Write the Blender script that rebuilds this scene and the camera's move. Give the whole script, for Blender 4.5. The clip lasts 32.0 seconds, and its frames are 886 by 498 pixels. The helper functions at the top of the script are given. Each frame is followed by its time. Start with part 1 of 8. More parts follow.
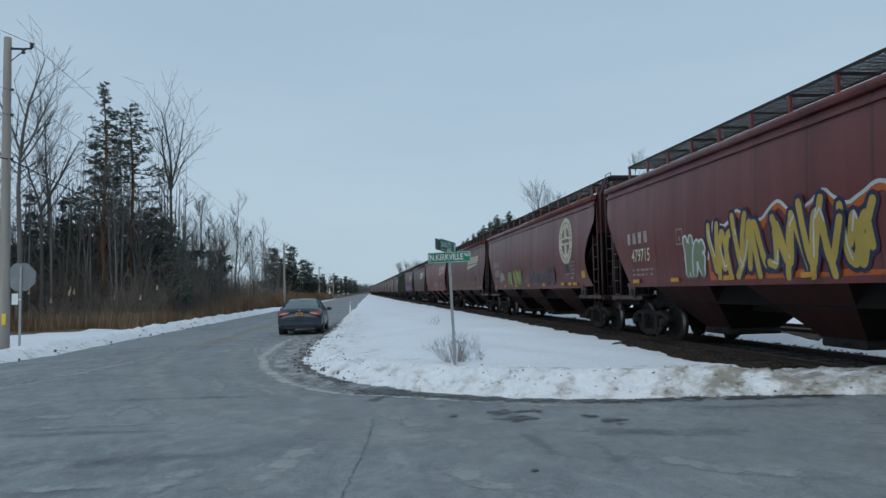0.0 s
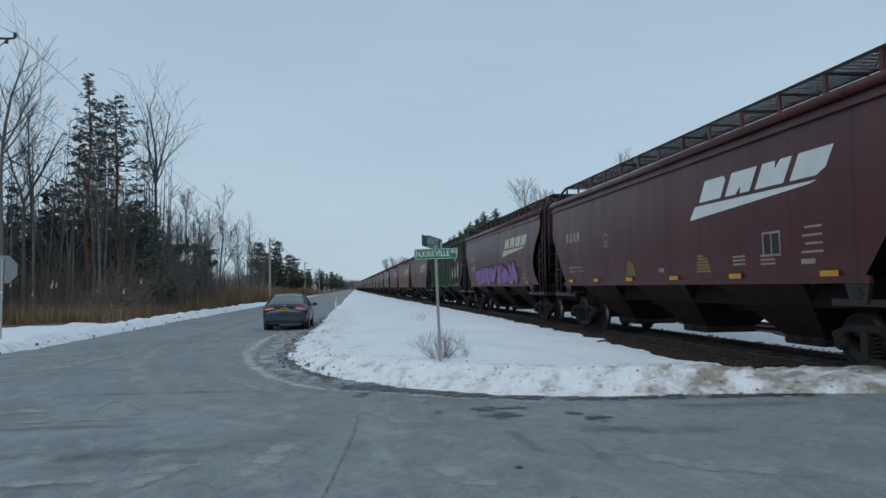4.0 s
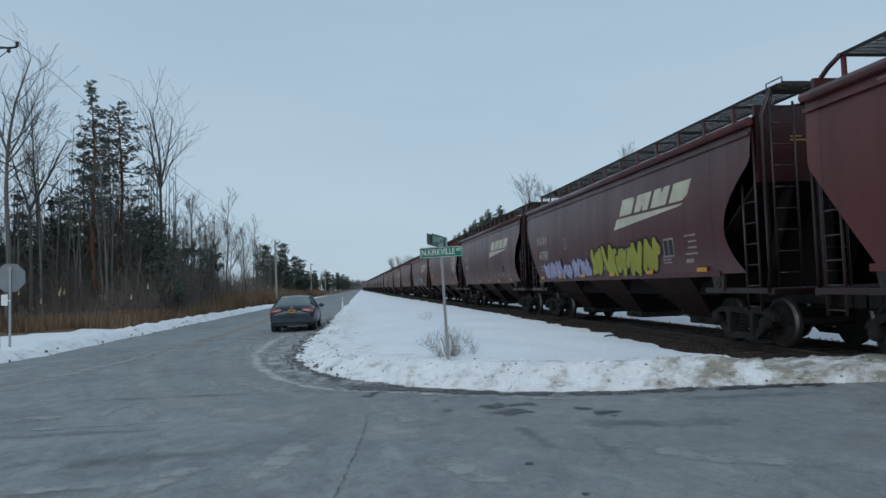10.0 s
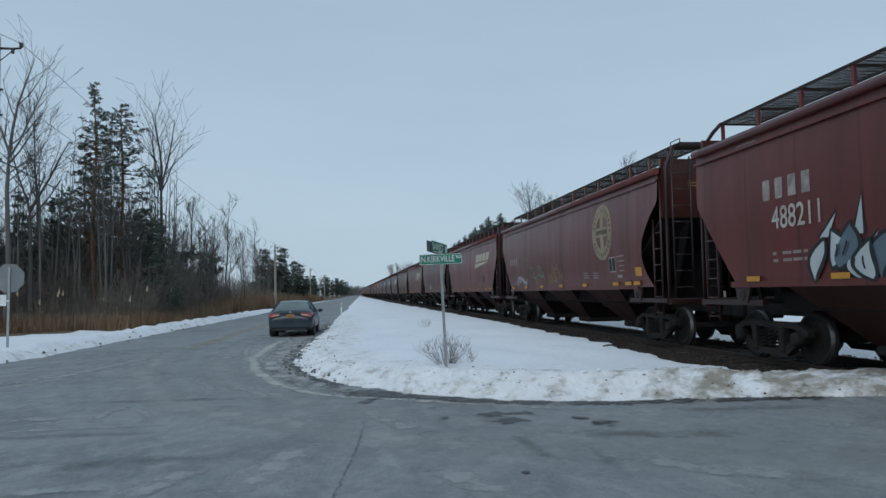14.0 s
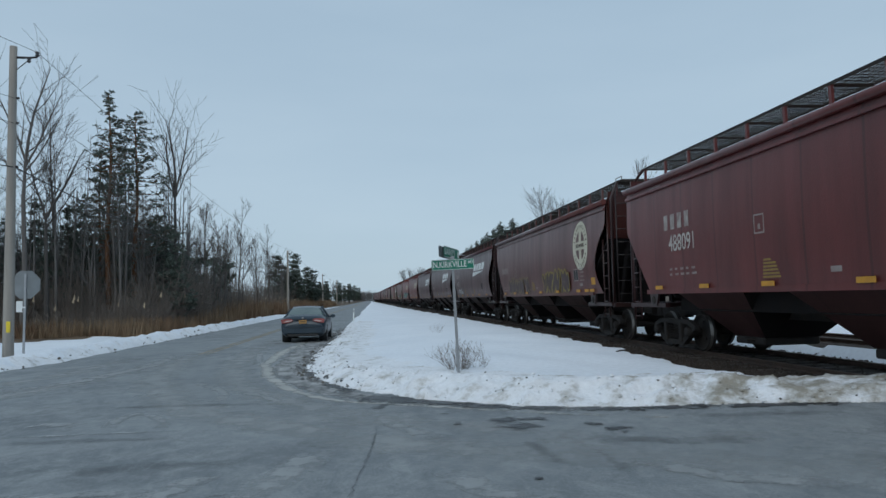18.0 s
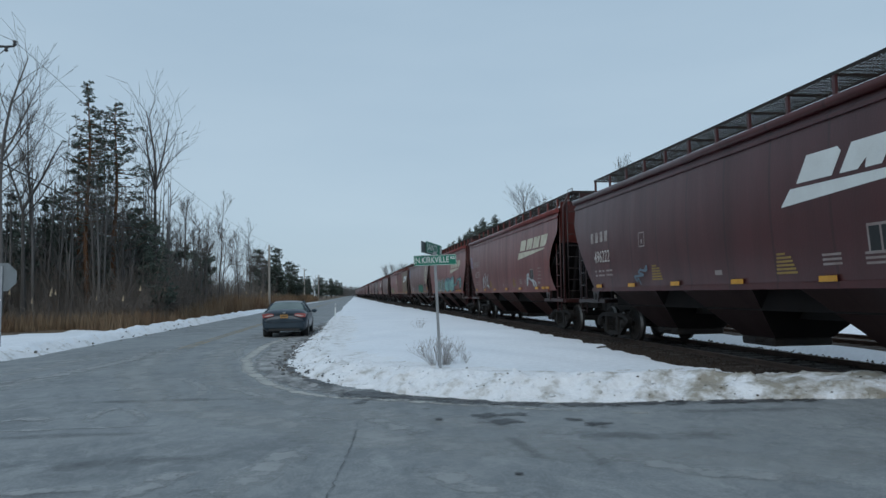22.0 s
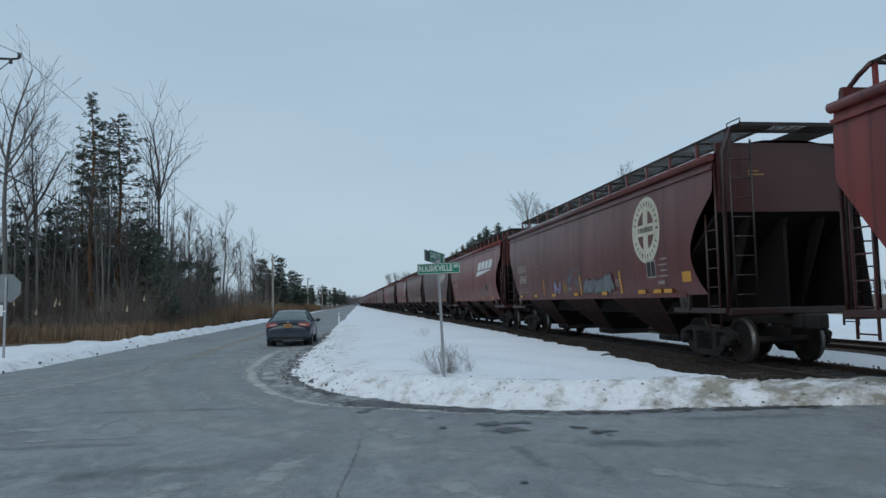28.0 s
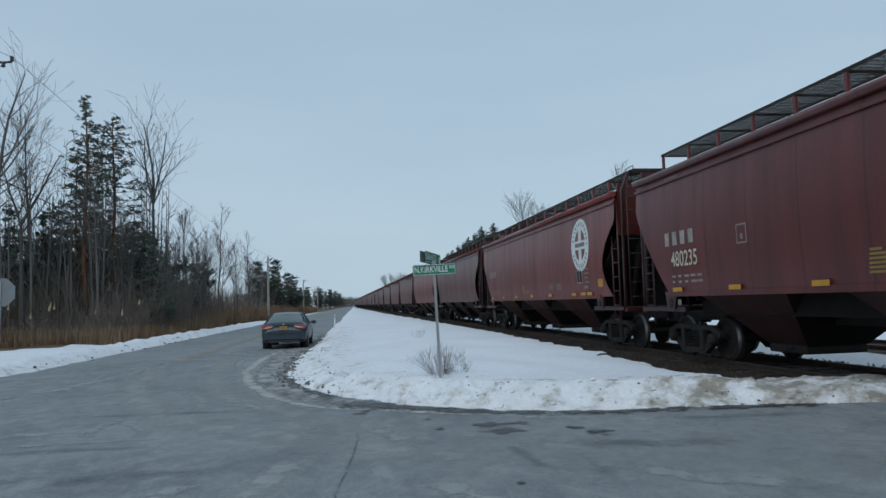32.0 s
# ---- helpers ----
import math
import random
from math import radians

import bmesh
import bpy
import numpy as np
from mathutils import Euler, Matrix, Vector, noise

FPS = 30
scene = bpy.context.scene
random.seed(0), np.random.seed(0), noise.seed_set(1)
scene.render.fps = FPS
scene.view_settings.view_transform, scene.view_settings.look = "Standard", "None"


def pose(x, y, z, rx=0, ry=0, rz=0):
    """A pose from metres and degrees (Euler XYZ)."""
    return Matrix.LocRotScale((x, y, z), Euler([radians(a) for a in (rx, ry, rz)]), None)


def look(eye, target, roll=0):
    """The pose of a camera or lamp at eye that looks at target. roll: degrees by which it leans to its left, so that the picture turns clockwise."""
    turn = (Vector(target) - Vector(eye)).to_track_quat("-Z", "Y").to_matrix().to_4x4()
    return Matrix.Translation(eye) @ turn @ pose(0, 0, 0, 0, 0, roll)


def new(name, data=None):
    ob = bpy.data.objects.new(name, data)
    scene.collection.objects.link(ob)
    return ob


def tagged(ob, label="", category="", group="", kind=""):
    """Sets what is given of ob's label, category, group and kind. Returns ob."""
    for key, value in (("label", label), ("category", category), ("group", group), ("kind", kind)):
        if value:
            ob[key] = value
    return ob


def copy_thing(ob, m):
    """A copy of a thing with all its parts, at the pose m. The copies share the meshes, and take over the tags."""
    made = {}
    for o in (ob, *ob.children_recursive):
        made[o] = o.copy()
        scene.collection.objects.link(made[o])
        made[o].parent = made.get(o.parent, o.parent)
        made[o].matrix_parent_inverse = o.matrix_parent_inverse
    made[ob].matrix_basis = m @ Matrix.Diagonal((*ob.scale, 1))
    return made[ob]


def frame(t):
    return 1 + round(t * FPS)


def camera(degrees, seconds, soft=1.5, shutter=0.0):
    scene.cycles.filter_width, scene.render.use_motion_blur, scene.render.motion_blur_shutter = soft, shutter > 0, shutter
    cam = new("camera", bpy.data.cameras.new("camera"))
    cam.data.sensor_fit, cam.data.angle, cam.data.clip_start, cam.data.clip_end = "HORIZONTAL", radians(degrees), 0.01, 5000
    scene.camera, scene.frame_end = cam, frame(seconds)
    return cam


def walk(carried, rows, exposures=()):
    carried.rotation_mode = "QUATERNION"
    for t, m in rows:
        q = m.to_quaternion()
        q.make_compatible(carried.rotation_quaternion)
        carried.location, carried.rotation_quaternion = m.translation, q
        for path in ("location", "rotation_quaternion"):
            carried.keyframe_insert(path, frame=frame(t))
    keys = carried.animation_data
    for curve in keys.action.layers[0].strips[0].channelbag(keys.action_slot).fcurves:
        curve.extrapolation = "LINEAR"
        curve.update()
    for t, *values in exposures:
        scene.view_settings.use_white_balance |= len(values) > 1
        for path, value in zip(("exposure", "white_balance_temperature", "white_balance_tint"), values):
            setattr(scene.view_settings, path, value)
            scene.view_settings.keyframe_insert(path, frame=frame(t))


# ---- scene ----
cam = camera(63.5, 32.0, soft=1.5, shutter=0.0)

# seconds, x, y, z, tilt, lean, turn: a phone held by hand beside the junction
PATH = [
    (0, pose(0.002, 0.000, 1.651, 93.29, 1.27, -6.66)),
    (0.5, pose(0.002, 0.000, 1.651, 93.45, 1.29, -6.62)),
    (1, pose(0.002, 0.000, 1.651, 93.42, 1.23, -6.66)),
    (1.5, pose(0.002, 0.000, 1.651, 93.58, 1.19, -6.73)),
    (2, pose(0.002, 0.000, 1.651, 93.48, 1.06, -6.92)),
    (2.5, pose(0.002, 0.000, 1.651, 93.51, 0.92, -7.54)),
    (3, pose(0.002, 0.000, 1.651, 93.37, 0.92, -7.81)),
    (3.5, pose(0.002, 0.000, 1.651, 93.21, 0.70, -7.69)),
    (5.5, pose(0.002, 0.000, 1.651, 92.23, 1.09, -8.17)),
    (6, pose(0.002, 0.000, 1.651, 92.10, 1.07, -7.43)),
    (6.5, pose(0.002, 0.000, 1.651, 92.40, 0.99, -7.34)),
    (7, pose(0.002, 0.000, 1.651, 92.81, 0.58, -7.10)),
    (7.5, pose(0.002, 0.000, 1.651, 93.36, 0.73, -7.34)),
    (8, pose(0.002, 0.000, 1.651, 92.82, 1.03, -7.13)),
    (8.5, pose(0.002, 0.000, 1.651, 92.89, 1.50, -7.15)),
    (9, pose(0.002, 0.000, 1.651, 92.67, 1.65, -7.51)),
    (9.5, pose(0.002, 0.000, 1.651, 92.66, 1.56, -7.31)),
    (10, pose(0.002, 0.000, 1.651, 92.86, 2.07, -7.28)),
    (10.5, pose(0.002, 0.000, 1.651, 92.92, 1.85, -7.49)),
    (11, pose(0.002, 0.000, 1.651, 92.94, 1.71, -7.37)),
    (11.5, pose(0.002, 0.000, 1.651, 93.11, 1.52, -7.43)),
    (12, pose(0.002, 0.000, 1.651, 93.22, 1.61, -7.49)),
    (12.5, pose(0.002, 0.000, 1.651, 93.20, 1.56, -7.42)),
    (13, pose(0.002, 0.000, 1.651, 93.16, 1.54, -7.44)),
    (13.5, pose(0.002, 0.000, 1.651, 93.63, 1.28, -7.30)),
    (14, pose(0.002, 0.000, 1.651, 93.43, 1.18, -7.35)),
    (14.5, pose(0.002, 0.000, 1.651, 93.30, 1.43, -7.15)),
    (16.5, pose(0.002, 0.000, 1.651, 93.57, 1.29, -7.08)),
    (17, pose(0.002, 0.000, 1.651, 93.99, 1.19, -6.74)),
    (17.5, pose(0.002, 0.000, 1.651, 94.13, 1.30, -6.67)),
    (18, pose(0.002, 0.000, 1.651, 93.88, 1.31, -6.38)),
    (18.5, pose(0.002, 0.000, 1.651, 93.80, 1.52, -6.44)),
    (19, pose(0.002, 0.000, 1.651, 94.26, 1.16, -6.99)),
    (19.5, pose(0.002, 0.000, 1.651, 93.74, 0.76, -7.46)),
    (20, pose(0.002, 0.000, 1.651, 93.70, 0.78, -7.65)),
    (20.5, pose(0.002, 0.000, 1.651, 93.35, 1.28, -8.09)),
    (21, pose(0.002, 0.000, 1.651, 93.19, 1.43, -7.55)),
    (21.5, pose(0.002, 0.000, 1.651, 93.30, 1.40, -7.68)),
    (22, pose(0.002, 0.000, 1.651, 93.50, 0.92, -7.81)),
    (22.5, pose(0.002, 0.000, 1.651, 93.46, 0.76, -8.07)),
    (23, pose(0.002, 0.000, 1.651, 93.59, 1.03, -8.09)),
    (23.5, pose(0.002, 0.000, 1.651, 93.47, 1.31, -8.04)),
    (24, pose(0.002, 0.000, 1.651, 93.56, 1.53, -8.07)),
    (24.5, pose(0.002, 0.000, 1.651, 93.75, 1.46, -8.28)),
    (25, pose(0.002, 0.000, 1.651, 93.96, 1.30, -8.18)),
    (25.5, pose(0.002, 0.000, 1.651, 93.83, 1.02, -7.87)),
    (26, pose(0.002, 0.000, 1.651, 93.83, 1.02, -8.14)),
    (26.5, pose(0.002, 0.000, 1.651, 94.33, 1.19, -7.42)),
    (28.5, pose(0.002, 0.000, 1.651, 94.13, 1.30, -7.55)),
    (29, pose(0.002, 0.000, 1.651, 94.04, 1.30, -7.55)),
    (29.5, pose(0.002, 0.000, 1.651, 93.62, 1.40, -7.84)),
    (30, pose(0.002, 0.000, 1.651, 93.67, 1.36, -7.85)),
    (30.5, pose(0.002, 0.000, 1.651, 93.77, 1.40, -7.74)),
    (31, pose(0.002, 0.000, 1.651, 93.70, 1.42, -7.68)),
    (31.5, pose(0.002, 0.000, 1.651, 93.94, 1.69, -7.60)),
    (32, pose(0.002, 0.000, 1.651, 94.24, 1.71, -7.86)),
]
walk(cam, PATH)

# ---- light: a closed winter overcast ----
world = bpy.data.worlds.new("overcast_sky")
scene.world = world
world.use_nodes = True
wn = world.node_tree
wn.nodes.clear()
w_out = wn.nodes.new("ShaderNodeOutputWorld")
w_bg = wn.nodes.new("ShaderNodeBackground")
w_sky = wn.nodes.new("ShaderNodeTexSky")
w_sky.sky_type = "NISHITA"
w_sky.sun_disc = False
w_sky.sun_elevation = radians(32)
w_sky.sun_rotation = radians(200)
w_sky.air_density, w_sky.dust_density, w_sky.ozone_density = 1.0, 1.0, 2.0
w_mul = wn.nodes.new("ShaderNodeVectorMath")
w_mul.operation = "SCALE"
w_mul.inputs["Scale"].default_value = 0.07
w_geo = wn.nodes.new("ShaderNodeTexCoord")
w_map = wn.nodes.new("ShaderNodeMapping")
w_map.inputs["Scale"].default_value = (1.0, 1.0, 4.0)
w_noise = wn.nodes.new("ShaderNodeTexNoise")
w_noise.inputs["Scale"].default_value = 1.6
w_noise.inputs["Detail"].default_value = 5.0
w_ramp = wn.nodes.new("ShaderNodeValToRGB")
w_ramp.color_ramp.elements[0].position, w_ramp.color_ramp.elements[0].color = 0.30, (0.385, 0.525, 0.660, 1)
w_ramp.color_ramp.elements[1].position, w_ramp.color_ramp.elements[1].color = 0.75, (0.445, 0.585, 0.715, 1)
w_sep = wn.nodes.new("ShaderNodeSeparateXYZ")
w_low = wn.nodes.new("ShaderNodeValToRGB")  # paler cloud low over the land
w_low.color_ramp.elements[0].position, w_low.color_ramp.elements[0].color = 0.0, (1.10, 1.07, 1.03, 1)
w_low.color_ramp.elements[1].position, w_low.color_ramp.elements[1].color = 0.45, (1.0, 1.0, 1.0, 1)
w_tone = wn.nodes.new("ShaderNodeMix")
w_tone.data_type, w_tone.blend_type = "RGBA", "MULTIPLY"
w_tone.inputs[0].default_value = 1.0
w_mix = wn.nodes.new("ShaderNodeMix")
w_mix.data_type = "RGBA"
w_mix.inputs[0].default_value = 0.88
wl = wn.links.new
wl(w_sky.outputs[0], w_mul.inputs[0])
wl(w_geo.outputs["Generated"], w_map.inputs[0])
wl(w_map.outputs[0], w_noise.inputs["Vector"])
wl(w_noise.outputs["Fac"], w_ramp.inputs[0])
wl(w_geo.outputs["Generated"], w_sep.inputs[0])
wl(w_sep.outputs["Z"], w_low.inputs[0])
wl(w_ramp.outputs[0], w_tone.inputs[6])
wl(w_low.outputs[0], w_tone.inputs[7])
wl(w_mul.outputs[0], w_mix.inputs[6])
wl(w_tone.outputs[2], w_mix.inputs[7])
wl(w_mix.outputs[2], w_bg.inputs["Color"])
w_bg.inputs["Strength"].default_value = 1.0
wl(w_bg.outputs[0], w_out.inputs[0])

sun = new("sun", bpy.data.lights.new("sun", "SUN"))
sun.data.energy = 0.85
sun.data.angle = radians(40)
sun.data.color = (1.0, 0.95, 0.86)
sun.matrix_basis = look((-20, -60, 50), (0, 0, 0))
scene.view_settings.exposure = 0.0

# ---- materials ----
def mat(name, base, rough=0.8, metal=0.0, alt=None, scale=4.0, amount=0.6, bump=0.2, fine=60.0, stretch=(1, 1, 1),
        paint=False, spot=None, spot_scale=1.0, spot_at=0.62, spec=0.5, vary=0.0, space="Object", drift=None):
    """A worn surface: two tones at one scale, spots at another, fine relief. paint: the base comes from the object's own colour."""
    m = bpy.data.materials.new(name)
    m.use_nodes = True
    nt = m.node_tree
    nt.nodes.clear()
    n, lk = nt.nodes.new, nt.links.new
    out, bs, tc, mp = n("ShaderNodeOutputMaterial"), n("ShaderNodeBsdfPrincipled"), n("ShaderNodeTexCoord"), n("ShaderNodeMapping")
    mp.inputs["Scale"].default_value = stretch
    lk(tc.outputs[space], mp.inputs[0])
    big, small = n("ShaderNodeTexNoise"), n("ShaderNodeTexNoise")
    big.inputs["Scale"].default_value, big.inputs["Detail"].default_value = scale, 6.0
    small.inputs["Scale"].default_value, small.inputs["Detail"].default_value = fine, 3.0
    lk(mp.outputs[0], big.inputs["Vector"])
    lk(tc.outputs[space], small.inputs["Vector"])
    ramp = n("ShaderNodeMapRange")
    ramp.inputs[1].default_value, ramp.inputs[2].default_value = 0.32, 0.70
    ramp.inputs[4].default_value = amount
    lk(big.outputs["Fac"], ramp.inputs[0])
    mix = n("ShaderNodeMix")
    mix.data_type = "RGBA"
    lk(ramp.outputs[0], mix.inputs[0])
    alt = alt or tuple(c * 0.6 for c in base)
    mix.inputs[6].default_value, mix.inputs[7].default_value = (*base, 1), (*alt, 1)
    if paint:
        oi = n("ShaderNodeObjectInfo")
        lk(oi.outputs["Color"], mix.inputs[6])
        dk = n("ShaderNodeMix")
        dk.data_type, dk.blend_type = "RGBA", "MULTIPLY"
        dk.inputs[0].default_value = 1.0
        dk.inputs[7].default_value = (*alt, 1)
        lk(oi.outputs["Color"], dk.inputs[6])
        lk(dk.outputs[2], mix.inputs[7])
    last = mix.outputs[2]
    seam = None
    if paint:                                                # weld seams between the side plates, rust that runs from above
        wv, wr = n("ShaderNodeTexWave"), n("ShaderNodeMapRange")
        wv.bands_direction = "Y"
        wv.inputs["Scale"].default_value, wv.inputs["Distortion"].default_value, wv.inputs["Detail"].default_value = 0.21, 0.25, 1.0
        wr.inputs[1].default_value, wr.inputs[2].default_value = 0.992, 1.0
        lk(tc.outputs["Object"], wv.inputs["Vector"])
        lk(wv.outputs["Fac"], wr.inputs[0])
        seam = wr.outputs[0]
        runs, rr1, rm, rmul, ri = n("ShaderNodeTexNoise"), n("ShaderNodeMapRange"), n("ShaderNodeMapping"), n("ShaderNodeMath"), n("ShaderNodeObjectInfo")
        rm.inputs["Scale"].default_value = (1, 1, 0.12)
        runs.inputs["Scale"].default_value, runs.inputs["Detail"].default_value, runs.inputs["Roughness"].default_value = 2.6, 7.0, 0.6
        rr1.inputs[1].default_value, rr1.inputs[2].default_value, rr1.inputs[4].default_value = 0.50, 0.78, 0.85
        rmul.operation = "MULTIPLY"
        lk(tc.outputs["Object"], rm.inputs[0])
        lk(rm.outputs[0], runs.inputs["Vector"])
        lk(runs.outputs["Fac"], rr1.inputs[0])
        lk(rr1.outputs[0], rmul.inputs[0])
        lk(ri.outputs["Random"], rmul.inputs[1])
        for fac, tone in ((rmul.outputs[0], (0.45, 0.42, 0.40)), (seam, (0.6, 0.6, 0.6))):
            mm = n("ShaderNodeMix")
            mm.data_type, mm.blend_type = "RGBA", "MULTIPLY"
            lk(fac, mm.inputs[0])
            lk(last, mm.inputs[6])
            mm.inputs[7].default_value = (*tone, 1)
            last = mm.outputs[2]
    if spot:
        sp, sr, sm = n("ShaderNodeTexNoise"), n("ShaderNodeMapRange"), n("ShaderNodeMix")
        sp.inputs["Scale"].default_value, sp.inputs["Detail"].default_value, sp.inputs["Roughness"].default_value = spot_scale, 8.0, 0.65
        lk(mp.outputs[0], sp.inputs["Vector"])
        sr.inputs[1].default_value, sr.inputs[2].default_value = spot_at, spot_at + (0.2 if drift else 0.12)
        lk(sp.outputs["Fac"], sr.inputs[0])
        if drift:                                            # dirt thrown up more and more towards the crossing
            dx, dr, da = n("ShaderNodeSeparateXYZ"), n("ShaderNodeMapRange"), n("ShaderNodeMath")
            lk(tc.outputs[space], dx.inputs[0])
            lk(dx.outputs[drift[3]], dr.inputs[0])
            dr.inputs[1].default_value, dr.inputs[2].default_value, dr.inputs[4].default_value = drift[:3]
            lk(sp.outputs["Fac"], da.inputs[0])
            lk(dr.outputs[0], da.inputs[1])
            lk(da.outputs[0], sr.inputs[0])
        sm.data_type = "RGBA"
        lk(sr.outputs[0], sm.inputs[0])
        lk(last, sm.inputs[6])
        sm.inputs[7].default_value = (*spot, 1)
        last = sm.outputs[2]
    if vary:
        oi2, hs, mr = n("ShaderNodeObjectInfo"), n("ShaderNodeHueSaturation"), n("ShaderNodeMapRange")
        mr.inputs[3].default_value, mr.inputs[4].default_value = 1 - vary, 1 + vary
        lk(oi2.outputs["Random"], mr.inputs[0])
        lk(mr.outputs[0], hs.inputs["Value"])
        lk(last, hs.inputs["Color"])
        last = hs.outputs[0]
    grain, gm = n("ShaderNodeMix"), n("ShaderNodeMapRange")
    grain.data_type, grain.blend_type = "RGBA", "MULTIPLY"
    grain.inputs[0].default_value = 1.0
    gm.inputs[3].default_value, gm.inputs[4].default_value = 0.86, 1.12
    lk(small.outputs["Fac"], gm.inputs[0])
    lk(last, grain.inputs[6])
    lk(gm.outputs[0], grain.inputs[7])
    lk(grain.outputs[2], bs.inputs["Base Color"])
    rr = n("ShaderNodeMapRange")
    rr.inputs[3].default_value, rr.inputs[4].default_value = max(0.05, rough - 0.1), min(1.0, rough + 0.1)
    lk(big.outputs["Fac"], rr.inputs[0])
    lk(rr.outputs[0], bs.inputs["Roughness"])
    bs.inputs["Metallic"].default_value = metal
    bs.inputs["Specular IOR Level"].default_value = spec
    if bump:
        bp = n("ShaderNodeBump")
        bp.inputs["Strength"].default_value, bp.inputs["Distance"].default_value = bump, 0.02
        ad = n("ShaderNodeMath")
        ad.operation = "ADD"
        lk(big.outputs["Fac"], ad.inputs[0])
        lk(small.outputs["Fac"], ad.inputs[1])
        lk(ad.outputs[0], bp.inputs["Height"])
        lk(bp.outputs[0], bs.inputs["Normal"])
    lk(bs.outputs[0], out.inputs[0])
    return m


M = {}
M["snow"] = mat("snow", (0.80, 0.84, 0.89), 0.75, alt=(0.70, 0.75, 0.81), scale=0.35, fine=9.0, bump=0.5, amount=0.8, spec=0.3)
M["dirty_snow"] = mat("dirty_snow", (0.80, 0.83, 0.87), 0.8, alt=(0.66, 0.68, 0.70), scale=2.6, fine=16.0, bump=1.0, spot=(0.31, 0.295, 0.255), spot_scale=2.6, spot_at=0.54, spec=0.3, drift=(3.0, 5.8, 0.17, "X"))
M["slush"] = mat("grey_slush", (0.20, 0.21, 0.215), 0.7, alt=(0.10, 0.108, 0.115), scale=1.6, fine=18.0, amount=1.0, bump=0.9, spot=(0.42, 0.44, 0.46), spot_scale=2.2, spot_at=0.56)
M["yellow_line"] = mat("worn_yellow_line", (0.30, 0.22, 0.10), 0.85, alt=(0.17, 0.17, 0.16), scale=0.8, fine=20.0, amount=1.0, bump=0.1)
M["ballast"] = mat("dark_ballast", (0.058, 0.045, 0.037), 0.95, alt=(0.034, 0.027, 0.023), scale=3.0, fine=28.0, amount=1.0, bump=1.0, spec=0.2)
M["rail"] = mat("rusty_rail", (0.10, 0.065, 0.05), 0.7, alt=(0.05, 0.04, 0.035), scale=3.0, bump=0.2, metal=0.4)
M["tie"] = mat("old_tie", (0.06, 0.05, 0.045), 0.95, scale=3.0, stretch=(1, 6, 6), bump=0.6, vary=0.3)
M["litter"] = mat("leaf_litter", (0.13, 0.09, 0.055), 0.95, alt=(0.07, 0.05, 0.035), scale=1.2, fine=16.0, amount=1.0, bump=0.8, spot=(0.6, 0.63, 0.67), spot_scale=0.5, spot_at=0.66)
M["paint"] = mat("wagon_paint", (0.2, 0.05, 0.04), 0.38, alt=(0.62, 0.58, 0.56), scale=0.9, fine=35.0, amount=0.8, stretch=(1, 2.2, 0.35), paint=True, bump=0.12, spec=0.55)
M["grime"] = mat("greasy_black_steel", (0.022, 0.02, 0.02), 0.75, alt=(0.045, 0.036, 0.03), scale=2.5, amount=0.9, bump=0.35, spec=0.3)
M["dusty"] = mat("dusty_underframe", (0.021, 0.019, 0.018), 0.85, alt=(0.045, 0.039, 0.036), scale=1.8, amount=0.9, bump=0.3, spec=0.3)
# near-black colour stands in for deep shade in wagon ends and between bays
M["void"] = mat("shade_black_steel", (0.017, 0.015, 0.015), 0.95, alt=(0.026, 0.021, 0.019), scale=2.0, bump=0.2, spec=0.1)
M["tread"] = mat("polished_wheel_tread", (0.20, 0.19, 0.18), 0.42, metal=0.8, scale=8.0, bump=0.05)
M["white"] = mat("faded_white_lettering", (0.55, 0.52, 0.47), 0.7, alt=(0.34, 0.28, 0.25), scale=2.5, amount=0.8, bump=0.05)
M["dull_yellow"] = mat("dull_yellow_stencil", (0.34, 0.22, 0.05), 0.7, alt=(0.20, 0.12, 0.05), scale=4.0, bump=0.05)
M["amber"] = mat("amber_reflector", (0.62, 0.30, 0.025), 0.5, alt=(0.45, 0.20, 0.03), scale=4.0, bump=0.05)
M["galv_dull"] = mat("dull_worn_steel", (0.20, 0.20, 0.20), 0.6, metal=0.3, scale=3.0, bump=0.1)
M["black"] = mat("black_marking", (0.02, 0.02, 0.02), 0.6, bump=0.05)


